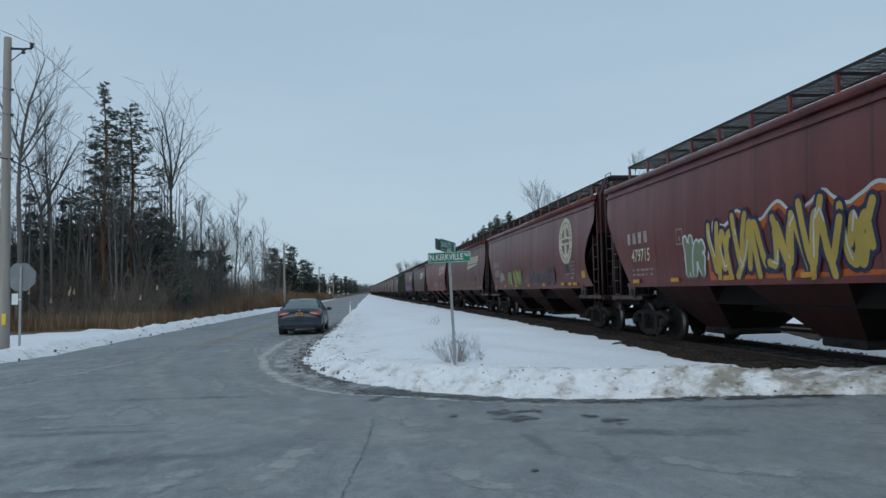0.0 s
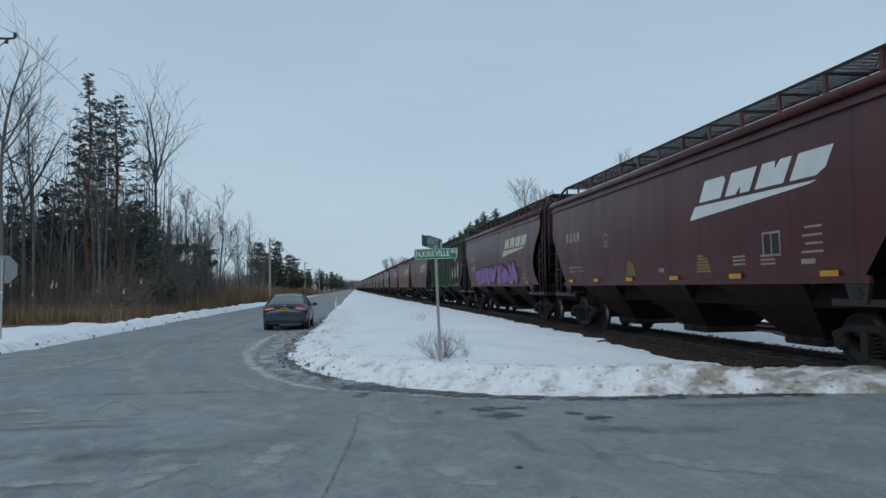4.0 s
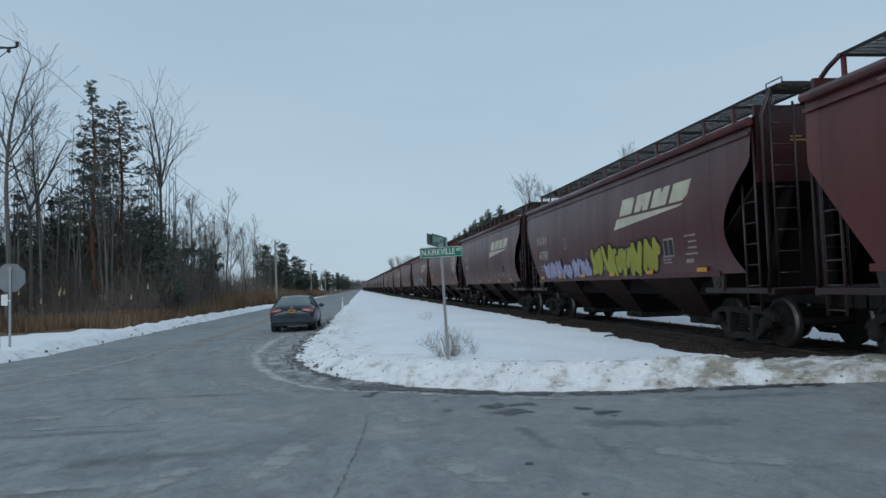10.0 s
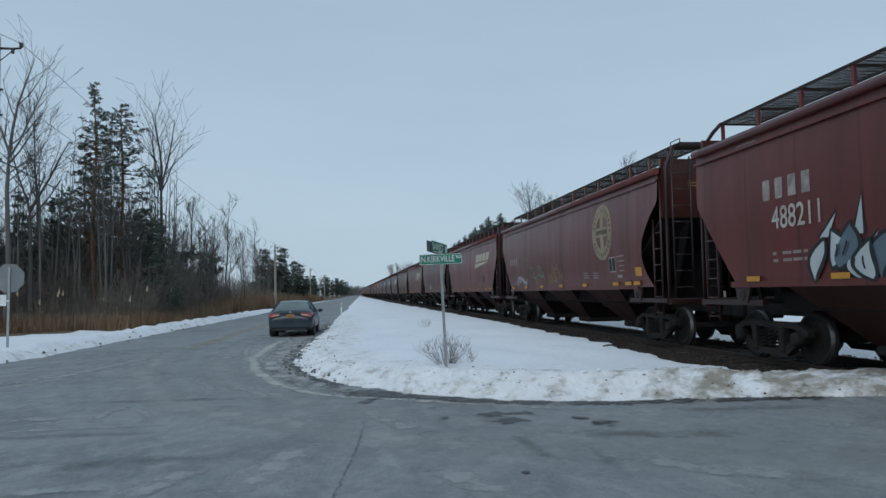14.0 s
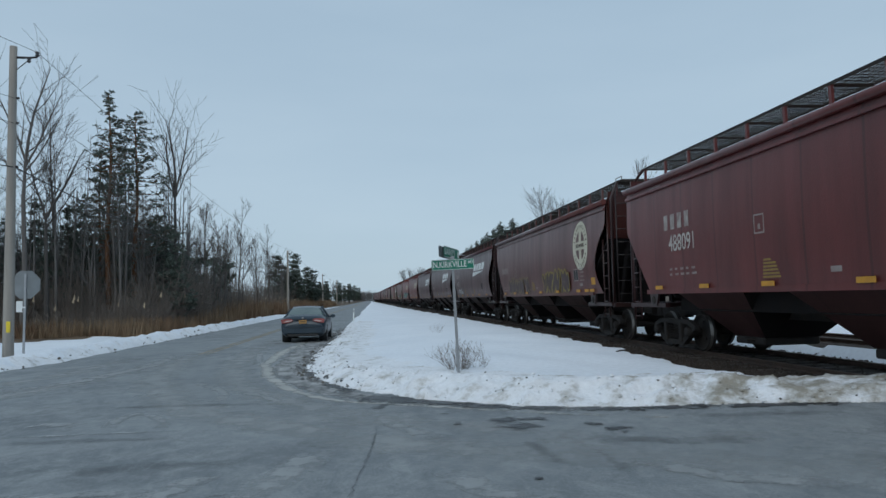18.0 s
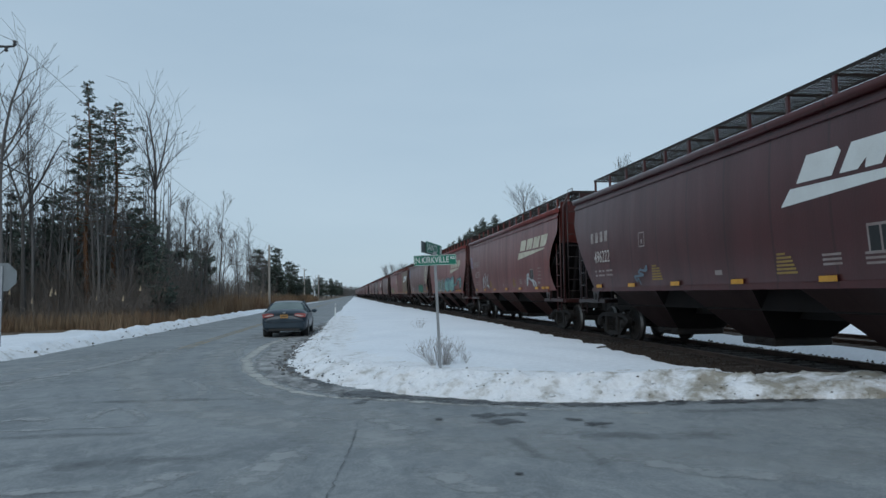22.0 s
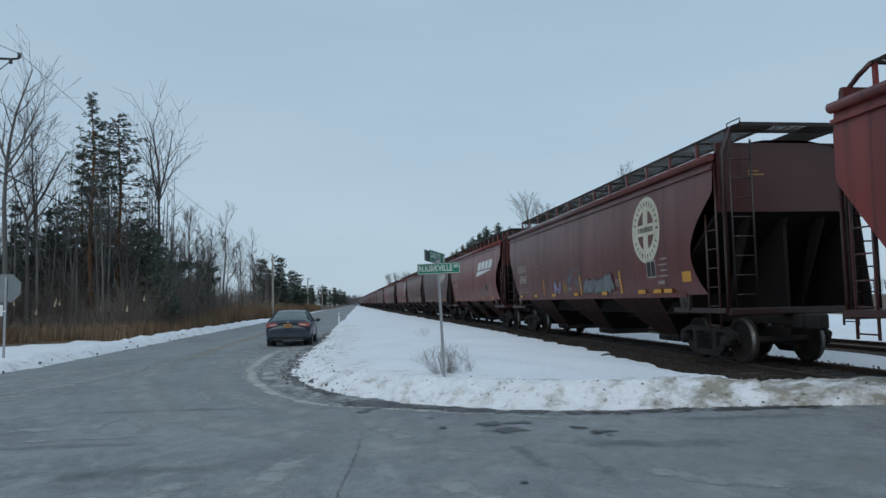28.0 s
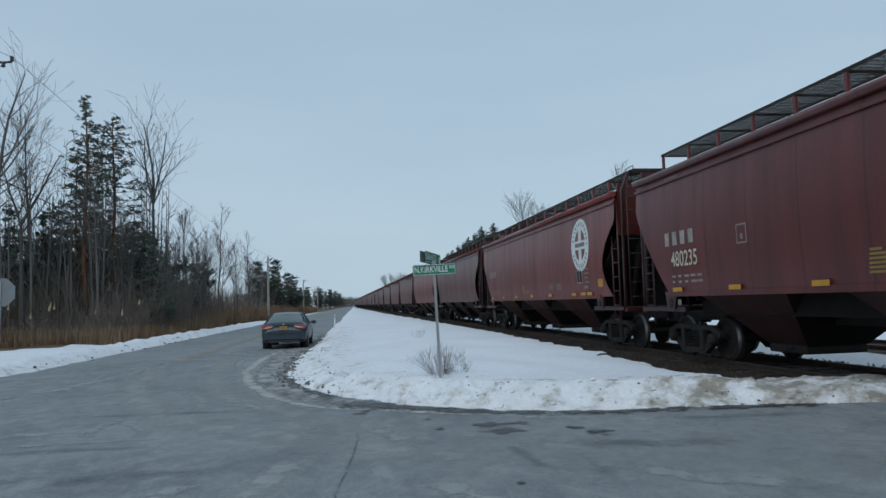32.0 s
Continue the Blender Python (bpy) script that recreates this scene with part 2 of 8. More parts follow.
def asphalt():
    """Asphalt pale with road salt: broad stains, wheel sweeps of dried brine, fine grit."""
    m = bpy.data.materials.new("salt_dusted_asphalt")
    m.use_nodes = True
    nt = m.node_tree
    nt.nodes.clear()
    n, lk = nt.nodes.new, nt.links.new
    out, bs, tc = n("ShaderNodeOutputMaterial"), n("ShaderNodeBsdfPrincipled"), n("ShaderNodeTexCoord")

    def noise_at(scale, stretch, detail, rough, lo, hi, off=(0, 0, 0), turn=0.0):
        mp, tx, mr = n("ShaderNodeMapping"), n("ShaderNodeTexNoise"), n("ShaderNodeMapRange")
        mp.inputs["Scale"].default_value, mp.inputs["Location"].default_value = stretch, off
        mp.inputs["Rotation"].default_value = (0, 0, turn)
        tx.inputs["Scale"].default_value, tx.inputs["Detail"].default_value, tx.inputs["Roughness"].default_value = scale, detail, rough
        tx.inputs["Distortion"].default_value = 0.6
        mr.inputs[1].default_value, mr.inputs[2].default_value = lo, hi
        mr.inputs[4].default_value = 0.85
        lk(tc.outputs["Object"], mp.inputs[0])
        lk(mp.outputs[0], tx.inputs["Vector"])
        lk(tx.outputs["Fac"], mr.inputs[0])
        return mr.outputs[0]

    def blend(a, fac, colour, mode="MIX"):
        x = n("ShaderNodeMix")
        x.data_type, x.blend_type = "RGBA", mode
        lk(fac, x.inputs[0])
        lk(a, x.inputs[6])
        x.inputs[7].default_value = (*colour, 1)
        return x.outputs[2]
    rgb = n("ShaderNodeRGB")
    rgb.outputs[0].default_value = (0.235, 0.260, 0.276, 1)
    c = blend(rgb.outputs[0], noise_at(0.22, (0.6, 1.2, 1), 5, 0.55, 0.38, 0.64), (0.150, 0.168, 0.182))
    c = blend(c, noise_at(0.8, (1.15, 0.8, 1), 9, 0.72, 0.47, 0.68, (3, 1, 0), 0.35), (0.31, 0.335, 0.345))
    c = blend(c, noise_at(1.5, (1.2, 0.75, 1), 9, 0.74, 0.50, 0.70, (7, 2, 0), -0.3), (0.33, 0.355, 0.365))
    # sweeps of brine that follow turning wheels
    mp, wv, mr = n("ShaderNodeMapping"), n("ShaderNodeTexWave"), n("ShaderNodeMapRange")
    mp.inputs["Location"].default_value = (10.5, -24.0, 0)
    wv.wave_type, wv.rings_direction = "RINGS", "Z"
    wv.inputs["Scale"].default_value, wv.inputs["Distortion"].default_value, wv.inputs["Detail"].default_value, wv.inputs["Detail Scale"].default_value = 0.16, 5.0, 4.0, 0.5
    mr.inputs[1].default_value, mr.inputs[2].default_value, mr.inputs[4].default_value = 0.62, 1.0, 1.0
    lk(tc.outputs["Object"], mp.inputs[0])
    lk(mp.outputs[0], wv.inputs["Vector"])
    lk(wv.outputs["Fac"], mr.inputs[0])
    mu = n("ShaderNodeMath")
    mu.operation = "MULTIPLY"
    lk(mr.outputs[0], mu.inputs[0])
    lk(noise_at(0.45, (1, 1, 1), 6, 0.6, 0.45, 0.72, (5, 9, 0)), mu.inputs[1])
    c = blend(c, mu.outputs[0], (0.31, 0.33, 0.34))
    c = blend(c, noise_at(1.3, (1, 1, 1), 10, 0.75, 0.56, 0.80, (1, 4, 0)), (0.120, 0.135, 0.148))
    c = blend(c, noise_at(5.0, (1.2, 0.8, 1), 8, 0.75, 0.48, 0.72, (2, 6, 0)), (0.31, 0.33, 0.34))
    c = blend(c, noise_at(2.6, (1.2, 0.8, 1), 9, 0.78, 0.50, 0.74, (8, 3, 0), -0.2), (0.135, 0.15, 0.161))
    grit = n("ShaderNodeMix")
    grit.data_type, grit.blend_type = "RGBA", "MULTIPLY"
    grit.inputs[0].default_value = 1.0
    g = noise_at(38.0, (1, 1, 1), 4, 0.7, 0.25, 0.75)
    gr = n("ShaderNodeMapRange")
    gr.inputs[3].default_value, gr.inputs[4].default_value = 0.74, 1.23
    lk(g, gr.inputs[0])
    lk(c, grit.inputs[6])
    lk(gr.outputs[0], grit.inputs[7])
    lk(grit.outputs[2], bs.inputs["Base Color"])
    bs.inputs["Roughness"].default_value = 0.82
    bs.inputs["Specular IOR Level"].default_value = 0.35
    bp = n("ShaderNodeBump")
    bp.inputs["Strength"].default_value, bp.inputs["Distance"].default_value = 0.25, 0.01
    lk(g, bp.inputs["Height"])
    lk(bp.outputs[0], bs.inputs["Normal"])
    lk(bs.outputs[0], out.inputs[0])
    return m


M["asphalt"] = asphalt()


def strewn(name, tones, scale, lo, hi, rough=0.85, stretch=(1, 1, 1), most=1.0, gain=1.0):
    """A thin film on the road that frays out to its sides (v across the strip) in ragged patches."""
    m = bpy.data.materials.new(name)
    m.use_nodes = True
    nt = m.node_tree
    nt.nodes.clear()
    n, lk = nt.nodes.new, nt.links.new
    out, bs, tr, mx, tc, uv = n("ShaderNodeOutputMaterial"), n("ShaderNodeBsdfPrincipled"), n("ShaderNodeBsdfTransparent"), n("ShaderNodeMixShader"), n("ShaderNodeTexCoord"), n("ShaderNodeSeparateXYZ")
    lk(tc.outputs["UV"], uv.inputs[0])
    mp, tx, t2 = n("ShaderNodeMapping"), n("ShaderNodeTexNoise"), n("ShaderNodeTexNoise")
    mp.inputs["Scale"].default_value = stretch
    lk(tc.outputs["Object"], mp.inputs[0])
    for t, sc in ((tx, scale), (t2, scale * 0.6)):
        t.inputs["Scale"].default_value, t.inputs["Detail"].default_value, t.inputs["Roughness"].default_value = sc, 9.0, 0.72
        lk(mp.outputs[0], t.inputs["Vector"])
    ab, ad, mr = n("ShaderNodeMath"), n("ShaderNodeMath"), n("ShaderNodeMapRange")
    ab.operation, ad.operation = "MULTIPLY", "ADD"
    lk(uv.outputs["Y"], ab.inputs[0])
    ab.inputs[1].default_value = 0.5
    lk(ab.outputs[0], ad.inputs[0])
    ga = n("ShaderNodeMath")
    ga.operation = "MULTIPLY_ADD"
    ga.inputs[1].default_value, ga.inputs[2].default_value = gain, 0.5 - 0.5 * gain
    lk(tx.outputs["Fac"], ga.inputs[0])
    lk(ga.outputs[0], ad.inputs[1])
    mr.inputs[1].default_value, mr.inputs[2].default_value, mr.inputs[4].default_value = lo, hi, most
    lk(ad.outputs[0], mr.inputs[0])
    rp = n("ShaderNodeValToRGB")
    rp.color_ramp.elements[0].position, rp.color_ramp.elements[0].color = 0.38, (*tones[0], 1)
    rp.color_ramp.elements[1].position, rp.color_ramp.elements[1].color = 0.66, (*tones[1], 1)
    lk(t2.outputs["Fac"], rp.inputs[0])
    lk(rp.outputs[0], bs.inputs["Base Color"])
    bs.inputs["Roughness"].default_value = rough
    bp = n("ShaderNodeBump")
    bp.inputs["Strength"].default_value, bp.inputs["Distance"].default_value = 0.6, 0.02
    lk(t2.outputs["Fac"], bp.inputs["Height"])
    lk(bp.outputs[0], bs.inputs["Normal"])
    lk(mr.outputs[0], mx.inputs[0])
    lk(tr.outputs[0], mx.inputs[1])
    lk(bs.outputs[0], mx.inputs[2])
    lk(mx.outputs[0], out.inputs[0])
    return m


M["slush_film"] = strewn("grey_slush_film", ((0.11, 0.115, 0.118), (0.44, 0.45, 0.45)), 3.2, 0.50, 0.78, gain=2.0, stretch=(1.2, 0.7, 1))
M["melt_film"] = strewn("meltwater_film", ((0.022, 0.025, 0.028), (0.055, 0.06, 0.066)), 7.5, 0.70, 0.90, rough=0.5, gain=2.6, stretch=(0.6, 0.9, 1))
M["salt_film"] = strewn("dried_salt_film", ((0.38, 0.39, 0.38), (0.52, 0.52, 0.49)), 3.0, 0.44, 0.90, gain=2.2, most=0.85)
M["swirl_film"] = strewn("dried_brine_swirl", ((0.29, 0.315, 0.325), (0.40, 0.42, 0.43)), 3.2, 0.48, 0.98, most=0.8, gain=2.4)
M["damp_film"] = strewn("damp_tyre_trace", ((0.12, 0.134, 0.145), (0.16, 0.175, 0.187)), 1.6, 0.6, 1.3, most=0.5, gain=2.0)
M["brine_film"] = strewn("brine_sweep", ((0.30, 0.325, 0.335), (0.40, 0.42, 0.425)), 1.6, 0.60, 1.05, most=0.7, gain=1.5)
M["crack"] = mat("tarred_crack", (0.08, 0.09, 0.096), 0.7, alt=(0.14, 0.155, 0.165), scale=3.0, bump=0.2)
M["clod"] = mat("road_dirt_clod", (0.085, 0.078, 0.068), 0.95, alt=(0.16, 0.15, 0.14), scale=6.0, bump=0.5)
M["paint_worn"] = mat("weathered_wagon_paint", (0.2, 0.05, 0.04), 0.66, alt=(0.45, 0.43, 0.45), scale=0.8, fine=35.0, amount=1.0, stretch=(1, 1.6, 0.3), paint=True, bump=0.15, spec=0.3, spot=(0.058, 0.050, 0.037), spot_scale=0.55, spot_at=0.47, drift=(1.0, -8.5, 0.16, "Y"))
M["mark_pale"] = mat("worn_white_mark", (0.40, 0.365, 0.33), 0.7, alt=(0.24, 0.18, 0.165), scale=5.0, amount=1.0, bump=0.03)
M["paint_tan"] = mat("mud_stained_wagon_paint", (0.2, 0.05, 0.04), 0.6, alt=(0.62, 0.58, 0.56), scale=0.9, fine=35.0, amount=0.8, stretch=(1, 0.8, 0.35), paint=True, bump=0.12, spec=0.35, spot=(0.185, 0.125, 0.085), spot_scale=0.7, spot_at=0.50, drift=(2.0, -6.0, 0.45, "Y"))
M["dull_white"] = mat("dull_white_stencil", (0.34, 0.29, 0.27), 0.7, alt=(0.24, 0.17, 0.155), scale=3.0, amount=0.9, bump=0.03)

# ---- helpers for meshes ----
def mesh_of(name, bm, material, smooth=False):
    me = bpy.data.meshes.new(name)
    bm.normal_update()
    bm.to_mesh(me)
    bm.free()
    for mt in (material if isinstance(material, (list, tuple)) else [material]):
        me.materials.append(mt)
    if smooth:
        for p in me.polygons:
            p.use_smooth = True
    return me


def part(name, bm, material, parent, label="", smooth=False):
    """Links a bmesh (or a ready mesh) as one mesh object under a thing or a part."""
    me = bm if isinstance(bm, bpy.types.Mesh) else mesh_of(name, bm, material, smooth)
    ob = new(name, me)
    ob.parent = parent
    return tagged(ob, label)


def thing(name, label, category, m=None, group="", kind=""):
    ob = new(name)
    ob.empty_display_size = 0.2
    if m is not None:
        ob.matrix_basis = m
    return tagged(ob, label, category, group, kind)


def box(bm, x0, x1, y0, y1, z0, z1, mi=0, bevel=0.0):
    vs = [bm.verts.new(p) for p in ((x0, y0, z0), (x1, y0, z0), (x1, y1, z0), (x0, y1, z0), (x0, y0, z1), (x1, y0, z1), (x1, y1, z1), (x0, y1, z1))]
    fs = [bm.faces.new([vs[i] for i in f]) for f in ((3, 2, 1, 0), (4, 5, 6, 7), (0, 1, 5, 4), (1, 2, 6, 5), (2, 3, 7, 6), (3, 0, 4, 7))]
    for f in fs:
        f.material_index = mi
    if bevel:
        es = {e for f in fs for e in f.edges}
        bmesh.ops.bevel(bm, geom=list(es), offset=bevel, segments=1, affect="EDGES")
    return vs


def prism(bm, poly, axis, a, b, mi=0):
    """Extrudes a polygon of pairs along an axis: 'x' takes (y, z), 'y' takes (x, z), 'z' takes (x, y)."""
    def at(p, h):
        return {"x": (h, p[0], p[1]), "y": (p[0], h, p[1]), "z": (p[0], p[1], h)}[axis]
    lo = [bm.verts.new(at(p, a)) for p in poly]
    hi = [bm.verts.new(at(p, b)) for p in poly]
    k = len(poly)
    fs = [bm.faces.new(lo[::-1]), bm.faces.new(hi)] + [bm.faces.new((lo[i], lo[(i + 1) % k], hi[(i + 1) % k], hi[i])) for i in range(k)]
    for f in fs:
        f.material_index = mi
    bmesh.ops.recalc_face_normals(bm, faces=fs)
    return fs


def tube(bm, pts, radii, sides=6, mi=0, caps=True):
    """A tapered tube along points."""
    rings = []
    pts = [Vector(p) for p in pts]
    for i, p in enumerate(pts):
        d = (pts[min(i + 1, len(pts) - 1)] - pts[max(i - 1, 0)]).normalized()
        u = d.orthogonal().normalized() if i == 0 else (u - d * u.dot(d)).normalized()
        v = d.cross(u)
        r = radii[i] if isinstance(radii, (list, tuple)) else radii
        rings.append([bm.verts.new(p + (u * math.cos(2 * math.pi * k / sides) + v * math.sin(2 * math.pi * k / sides)) * r) for k in range(sides)])
    for a, b in zip(rings, rings[1:]):
        for k in range(sides):
            f = bm.faces.new((a[k], a[(k + 1) % sides], b[(k + 1) % sides], b[k]))
            f.material_index, f.smooth = mi, True
    if caps and sides > 2:
        for ring, flip in ((rings[0], True), (rings[-1], False)):
            f = bm.faces.new(ring[::-1] if flip else ring)
            f.material_index = mi


def lathe(bm, prof, sides=24, axis="x", mi=None):
    """Turns a profile of (along, radius) round an axis."""
    rings = []
    for a, r in prof:
        ring = []
        for k in range(sides):
            c, s = math.cos(2 * math.pi * k / sides) * r, math.sin(2 * math.pi * k / sides) * r
            ring.append(bm.verts.new({"x": (a, c, s), "y": (c, a, s), "z": (c, s, a)}[axis]))
        rings.append(ring)
    for j, (a, b) in enumerate(zip(rings, rings[1:])):
        for k in range(sides):
            f = bm.faces.new((a[k], a[(k + 1) % sides], b[(k + 1) % sides], b[k]))
            f.smooth = True
            if mi:
                f.material_index = mi[j]
    fs = [bm.faces.new(rings[0][::-1]), bm.faces.new(rings[-1])]
    bmesh.ops.recalc_face_normals(bm, faces=bm.faces)
    return fs


def smooth01(a, b, v):
    t = np.clip((v - a) / (b - a), 0, 1)
    return t * t * (3 - 2 * t)


def wave(x, y, seed, scale):
    """Cheap smooth noise on arrays."""
    rng = np.random.RandomState(seed)
    h = 0.0
    for k in range(7):
        a, f, p = rng.uniform(0, 6.28), rng.uniform(0.5, 2.2) / scale, rng.uniform(0, 6.28)
        h = h + np.sin((x * math.cos(a) + y * math.sin(a)) * f * 6.28 + p) / 7 ** 0.5 * 0.7
    return h


def cells(x, y, seed):
    """Value noise on a unit grid, 0 to 1."""
    xi, yi = np.floor(x), np.floor(y)
    fx, fy = x - xi, y - yi
    fx, fy = fx * fx * (3 - 2 * fx), fy * fy * (3 - 2 * fy)

    def at(a, b):
        h = (a.astype(np.int64) * 374761393 + b.astype(np.int64) * 668265263 + seed * 974711) & 0x7FFFFFFF
        h = ((h ^ (h >> 13)) * 1274126177) & 0x7FFFFFFF
        return ((h ^ (h >> 16)) & 0xFFFF) / 65535.0
    return (at(xi, yi) * (1 - fx) + at(xi + 1, yi) * fx) * (1 - fy) + (at(xi, yi + 1) * (1 - fx) + at(xi + 1, yi + 1) * fx) * fy


def clods(x, y):
    """Broken, ploughed-up snow: rounded lumps at three sizes."""
    h = 0.0
    for k, (size, amp) in enumerate(((0.42, 0.10), (0.20, 0.075), (0.10, 0.04))):
        c = cells(x / size + 7.3 * k, y / size - 3.1 * k, 50 + k)
        h = h + amp * (1 - np.abs(2 * c - 1)) ** 0.8
    return h - 0.075


# ---- the plan: road edges, snow, track ----
TRACK_X, RAIL_Z = 8.75, 0.25
LEFT_EDGE = [(-8.0, 62), (-8.55, 40), (-8.75, 28), (-8.9, 22), (-9.4, 18.6), (-10.6, 16.4), (-13.5, 14.6), (-20, 13.4), (-40, 12.5), (-70, 12)]
RIGHT_EDGE = [(-1.05, 45), (-1.35, 28), (-1.5, 21), (-1.45, 17.6), (-0.95, 15.2), (-0.35, 13.6), (0.75, 11.9), (2.35, 10.6), (3.9, 10.1), (4.7, 9.9), (5.9, 9.15), (6.9, 8.6), (7.9, 8.3), (12, 8.2), (30, 8.0)]


def poly_dist(x, y, line):
    """Distance of points from a line of points."""
    best = np.full(np.shape(x), 1e9)
    for (ax, ay), (bx, by) in zip(line, line[1:]):
        dx, dy = bx - ax, by - ay
        t = np.clip(((x - ax) * dx + (y - ay) * dy) / (dx * dx + dy * dy), 0, 1)
        best = np.minimum(best, np.hypot(x - ax - t * dx, y - ay - t * dy))
    return best


def road_left(y):
    return -8.0 + 0.0185 * (y - 62)


def road_right(y):
    return -1.05 + 0.0160 * (y - 45)


ROAD_POLY = [(-70, -60), (-70, 12)] + LEFT_EDGE[::-1][1:] + [(road_left(900), 900), (road_right(900), 900)] + RIGHT_EDGE + [(30, -60)]


def inside(x, y, poly):
    c = np.zeros(np.shape(x), bool)
    k = len(poly)
    for i in range(k):
        (ax, ay), (bx, by) = poly[i], poly[(i + 1) % k]
        if ay == by:
            continue
        hit = ((ay > y) != (by > y)) & (x < (bx - ax) * (y - ay) / (by - ay) + ax)
        c ^= hit
    return c


def ground_height(x, y):
    d = poly_dist(x, y, ROAD_POLY + ROAD_POLY[:1])
    ins = inside(x, y, ROAD_POLY)
    calm = 1 - 0.72 * smooth01(0.5, 2.5, x)
    d = d + calm * (0.16 * wave(x, y, 4, 1.3) + 0.09 * wave(x, y, 5, 0.5)) + 0.05 * (1 - calm) * (cells(x / 0.16, y / 0.16, 61) - 0.5)
    d = np.where(ins, -np.abs(d) - 0.02, d)
    near = smooth01(-2.5, 1.0, x) * (1 - smooth01(7.55, 7.9, x)) * (1 - smooth01(13, 20, y))   # the ploughed bank by the junction
    lump = clods(x, y)
    side = 0.10 * smooth01(-8, -9, x) + 0.10
    flat = 0.12 + (0.16 + 0.07 * smooth01(12, 16, y)) * smooth01(-1.5, 2, x) * (y < 400) - 0.12 * smooth01(30, 120, y)
    crest = np.exp(-((d - 0.75) / 0.48) ** 2)
    bank = side * crest * (1 + 0.5 * wave(x, y, 7, 1.1))
    plough = near * (np.exp(-((d - 0.62) / 0.40) ** 2) * (0.0 + 0.025 * wave(x, y, 8, 1.4) + 0.03 * smooth01(4.6, 5.6, x)) + 0.75 * lump * smooth01(0.0, 0.3, d) * (1 - smooth01(0.75, 1.35, d)))
    h = np.where(d < 0, -0.12, flat * smooth01(0.0, 0.9, d) + bank * (1 - 0.7 * near) + 0.03 * wave(x, y, 9, 3.0) * smooth01(0.3, 2, d))
    frayed = 0.45 * (cells(x / 0.5, y / 0.5, 71) - 0.5) + 0.22 * (cells(x / 0.17, y / 0.17, 72) - 0.5)
    bed = np.maximum(1 - smooth01(2.35, 2.7, np.abs(x - TRACK_X) + frayed), 1 - smooth01(1.7, 2.2, np.abs(x - TRACK_X - 5.2)))   # two track beds
    bed = bed * np.maximum(smooth01(0.6, 0.95, d), smooth01(7.62, 7.9, x))
    h = np.where(d > 0, h * (1 - bed) - 0.15 * bed, h)
    h = np.where((d > 0) & (x > TRACK_X), h * 0.75, h)
    h = h + np.where(d > 0, plough, 0)
    rise = 0.22 * smooth01(3.5, 8.2, x) + 0.02 + 0.10 * smooth01(0.0, 0.45, d)
    rise = (rise + 0.03 * smooth01(5.0, 6.5, x)) * (1 - smooth01(1.3, 2.0, d)) - 0.2 * smooth01(1.3, 2.0, d) + 0.5 * lump * smooth01(0.1, 0.35, d)
    h = np.where((d > 0) & (y < 12.5) & (x > 2.5) & (x < 7.75), np.maximum(h, rise), h)
    far = smooth01(120, 700, np.hypot(x, y))
    h = h * (1 - far) + far * np.where(ins, -0.12, 0.05)
    wood = smooth01(-10.5, -13, x) * smooth01(34, 37, y + 0.5 * np.abs(x + 13))
    return h + 0.12 * wood * wave(x, y, 12, 4.0)


def build_ground():
    xs = np.unique(np.concatenate([np.linspace(-2500, -120, 14), np.arange(-120, -24, 6), np.arange(-24, -12, 1.0), np.arange(-12, -3, 0.22), np.arange(-3, 1, 0.08), np.arange(1, 7.2, 0.05), np.arange(7.2, 9, 0.15), np.arange(9, 13, 0.5), np.arange(13, 40, 2), np.arange(40, 120, 10), np.linspace(120, 2500, 14)]))
    ys = np.unique(np.concatenate([np.linspace(-2500, -60, 12), np.arange(-60, 6, 6), np.arange(6, 8, 0.5), np.arange(8, 12.6, 0.05), np.arange(12.6, 19, 0.09), np.arange(19, 36, 0.22), np.arange(36, 70, 0.6), np.arange(70, 200, 4), np.arange(200, 900, 25), np.linspace(900, 3500, 12)]))
    X, Y = np.meshgrid(xs, ys)
    Z = ground_height(X, Y)
    nx, ny = len(xs), len(ys)
    vs = np.stack([X.ravel(), Y.ravel(), Z.ravel()], 1)
    i, j = np.meshgrid(np.arange(nx - 1), np.arange(ny - 1))
    a = (j * nx + i).ravel()
    fs = np.stack([a, a + 1, a + nx + 1, a + nx], 1)
    me = bpy.data.meshes.new("ground")
    me.from_pydata(vs.tolist(), [], fs.tolist())
    for k in ("snow", "litter", "dirty_snow"):
        me.materials.append(M[k])
    cx, cy = vs[fs].mean(1)[:, 0], vs[fs].mean(1)[:, 1]
    wood = (cx < np.where(cy < 37, -13 - 0.35 * (37 - cy), -9.9 - 0.02 * (62 - cy) + 0.01 * (cy - 37))) & (cy > 33) & (cy < 900)
    wood |= (cx > 30) & (cx < 300) & (cy > 40)
    edge = (poly_dist(cx, cy, RIGHT_EDGE) < 1.7 + 0.3 * wave(cx, cy, 31, 1.0)) & (cx > -3) & (cx < 12) | (poly_dist(cx, cy, LEFT_EDGE) < 0.5 + 0.2 * wave(cx, cy, 32, 1.0))
    wood = np.where(edge & ~wood, 2, wood.astype(int))
    for p, w in zip(me.polygons, wood):
        p.material_index, p.use_smooth = int(w), True
    return tagged(new("ground", me), "snow-covered flat ground with leaf litter under the woods", "ground", kind="structure")


ground = build_ground()


def road_z(x, y):
    return 0.22 * smooth01(3.5, 8.2, x)


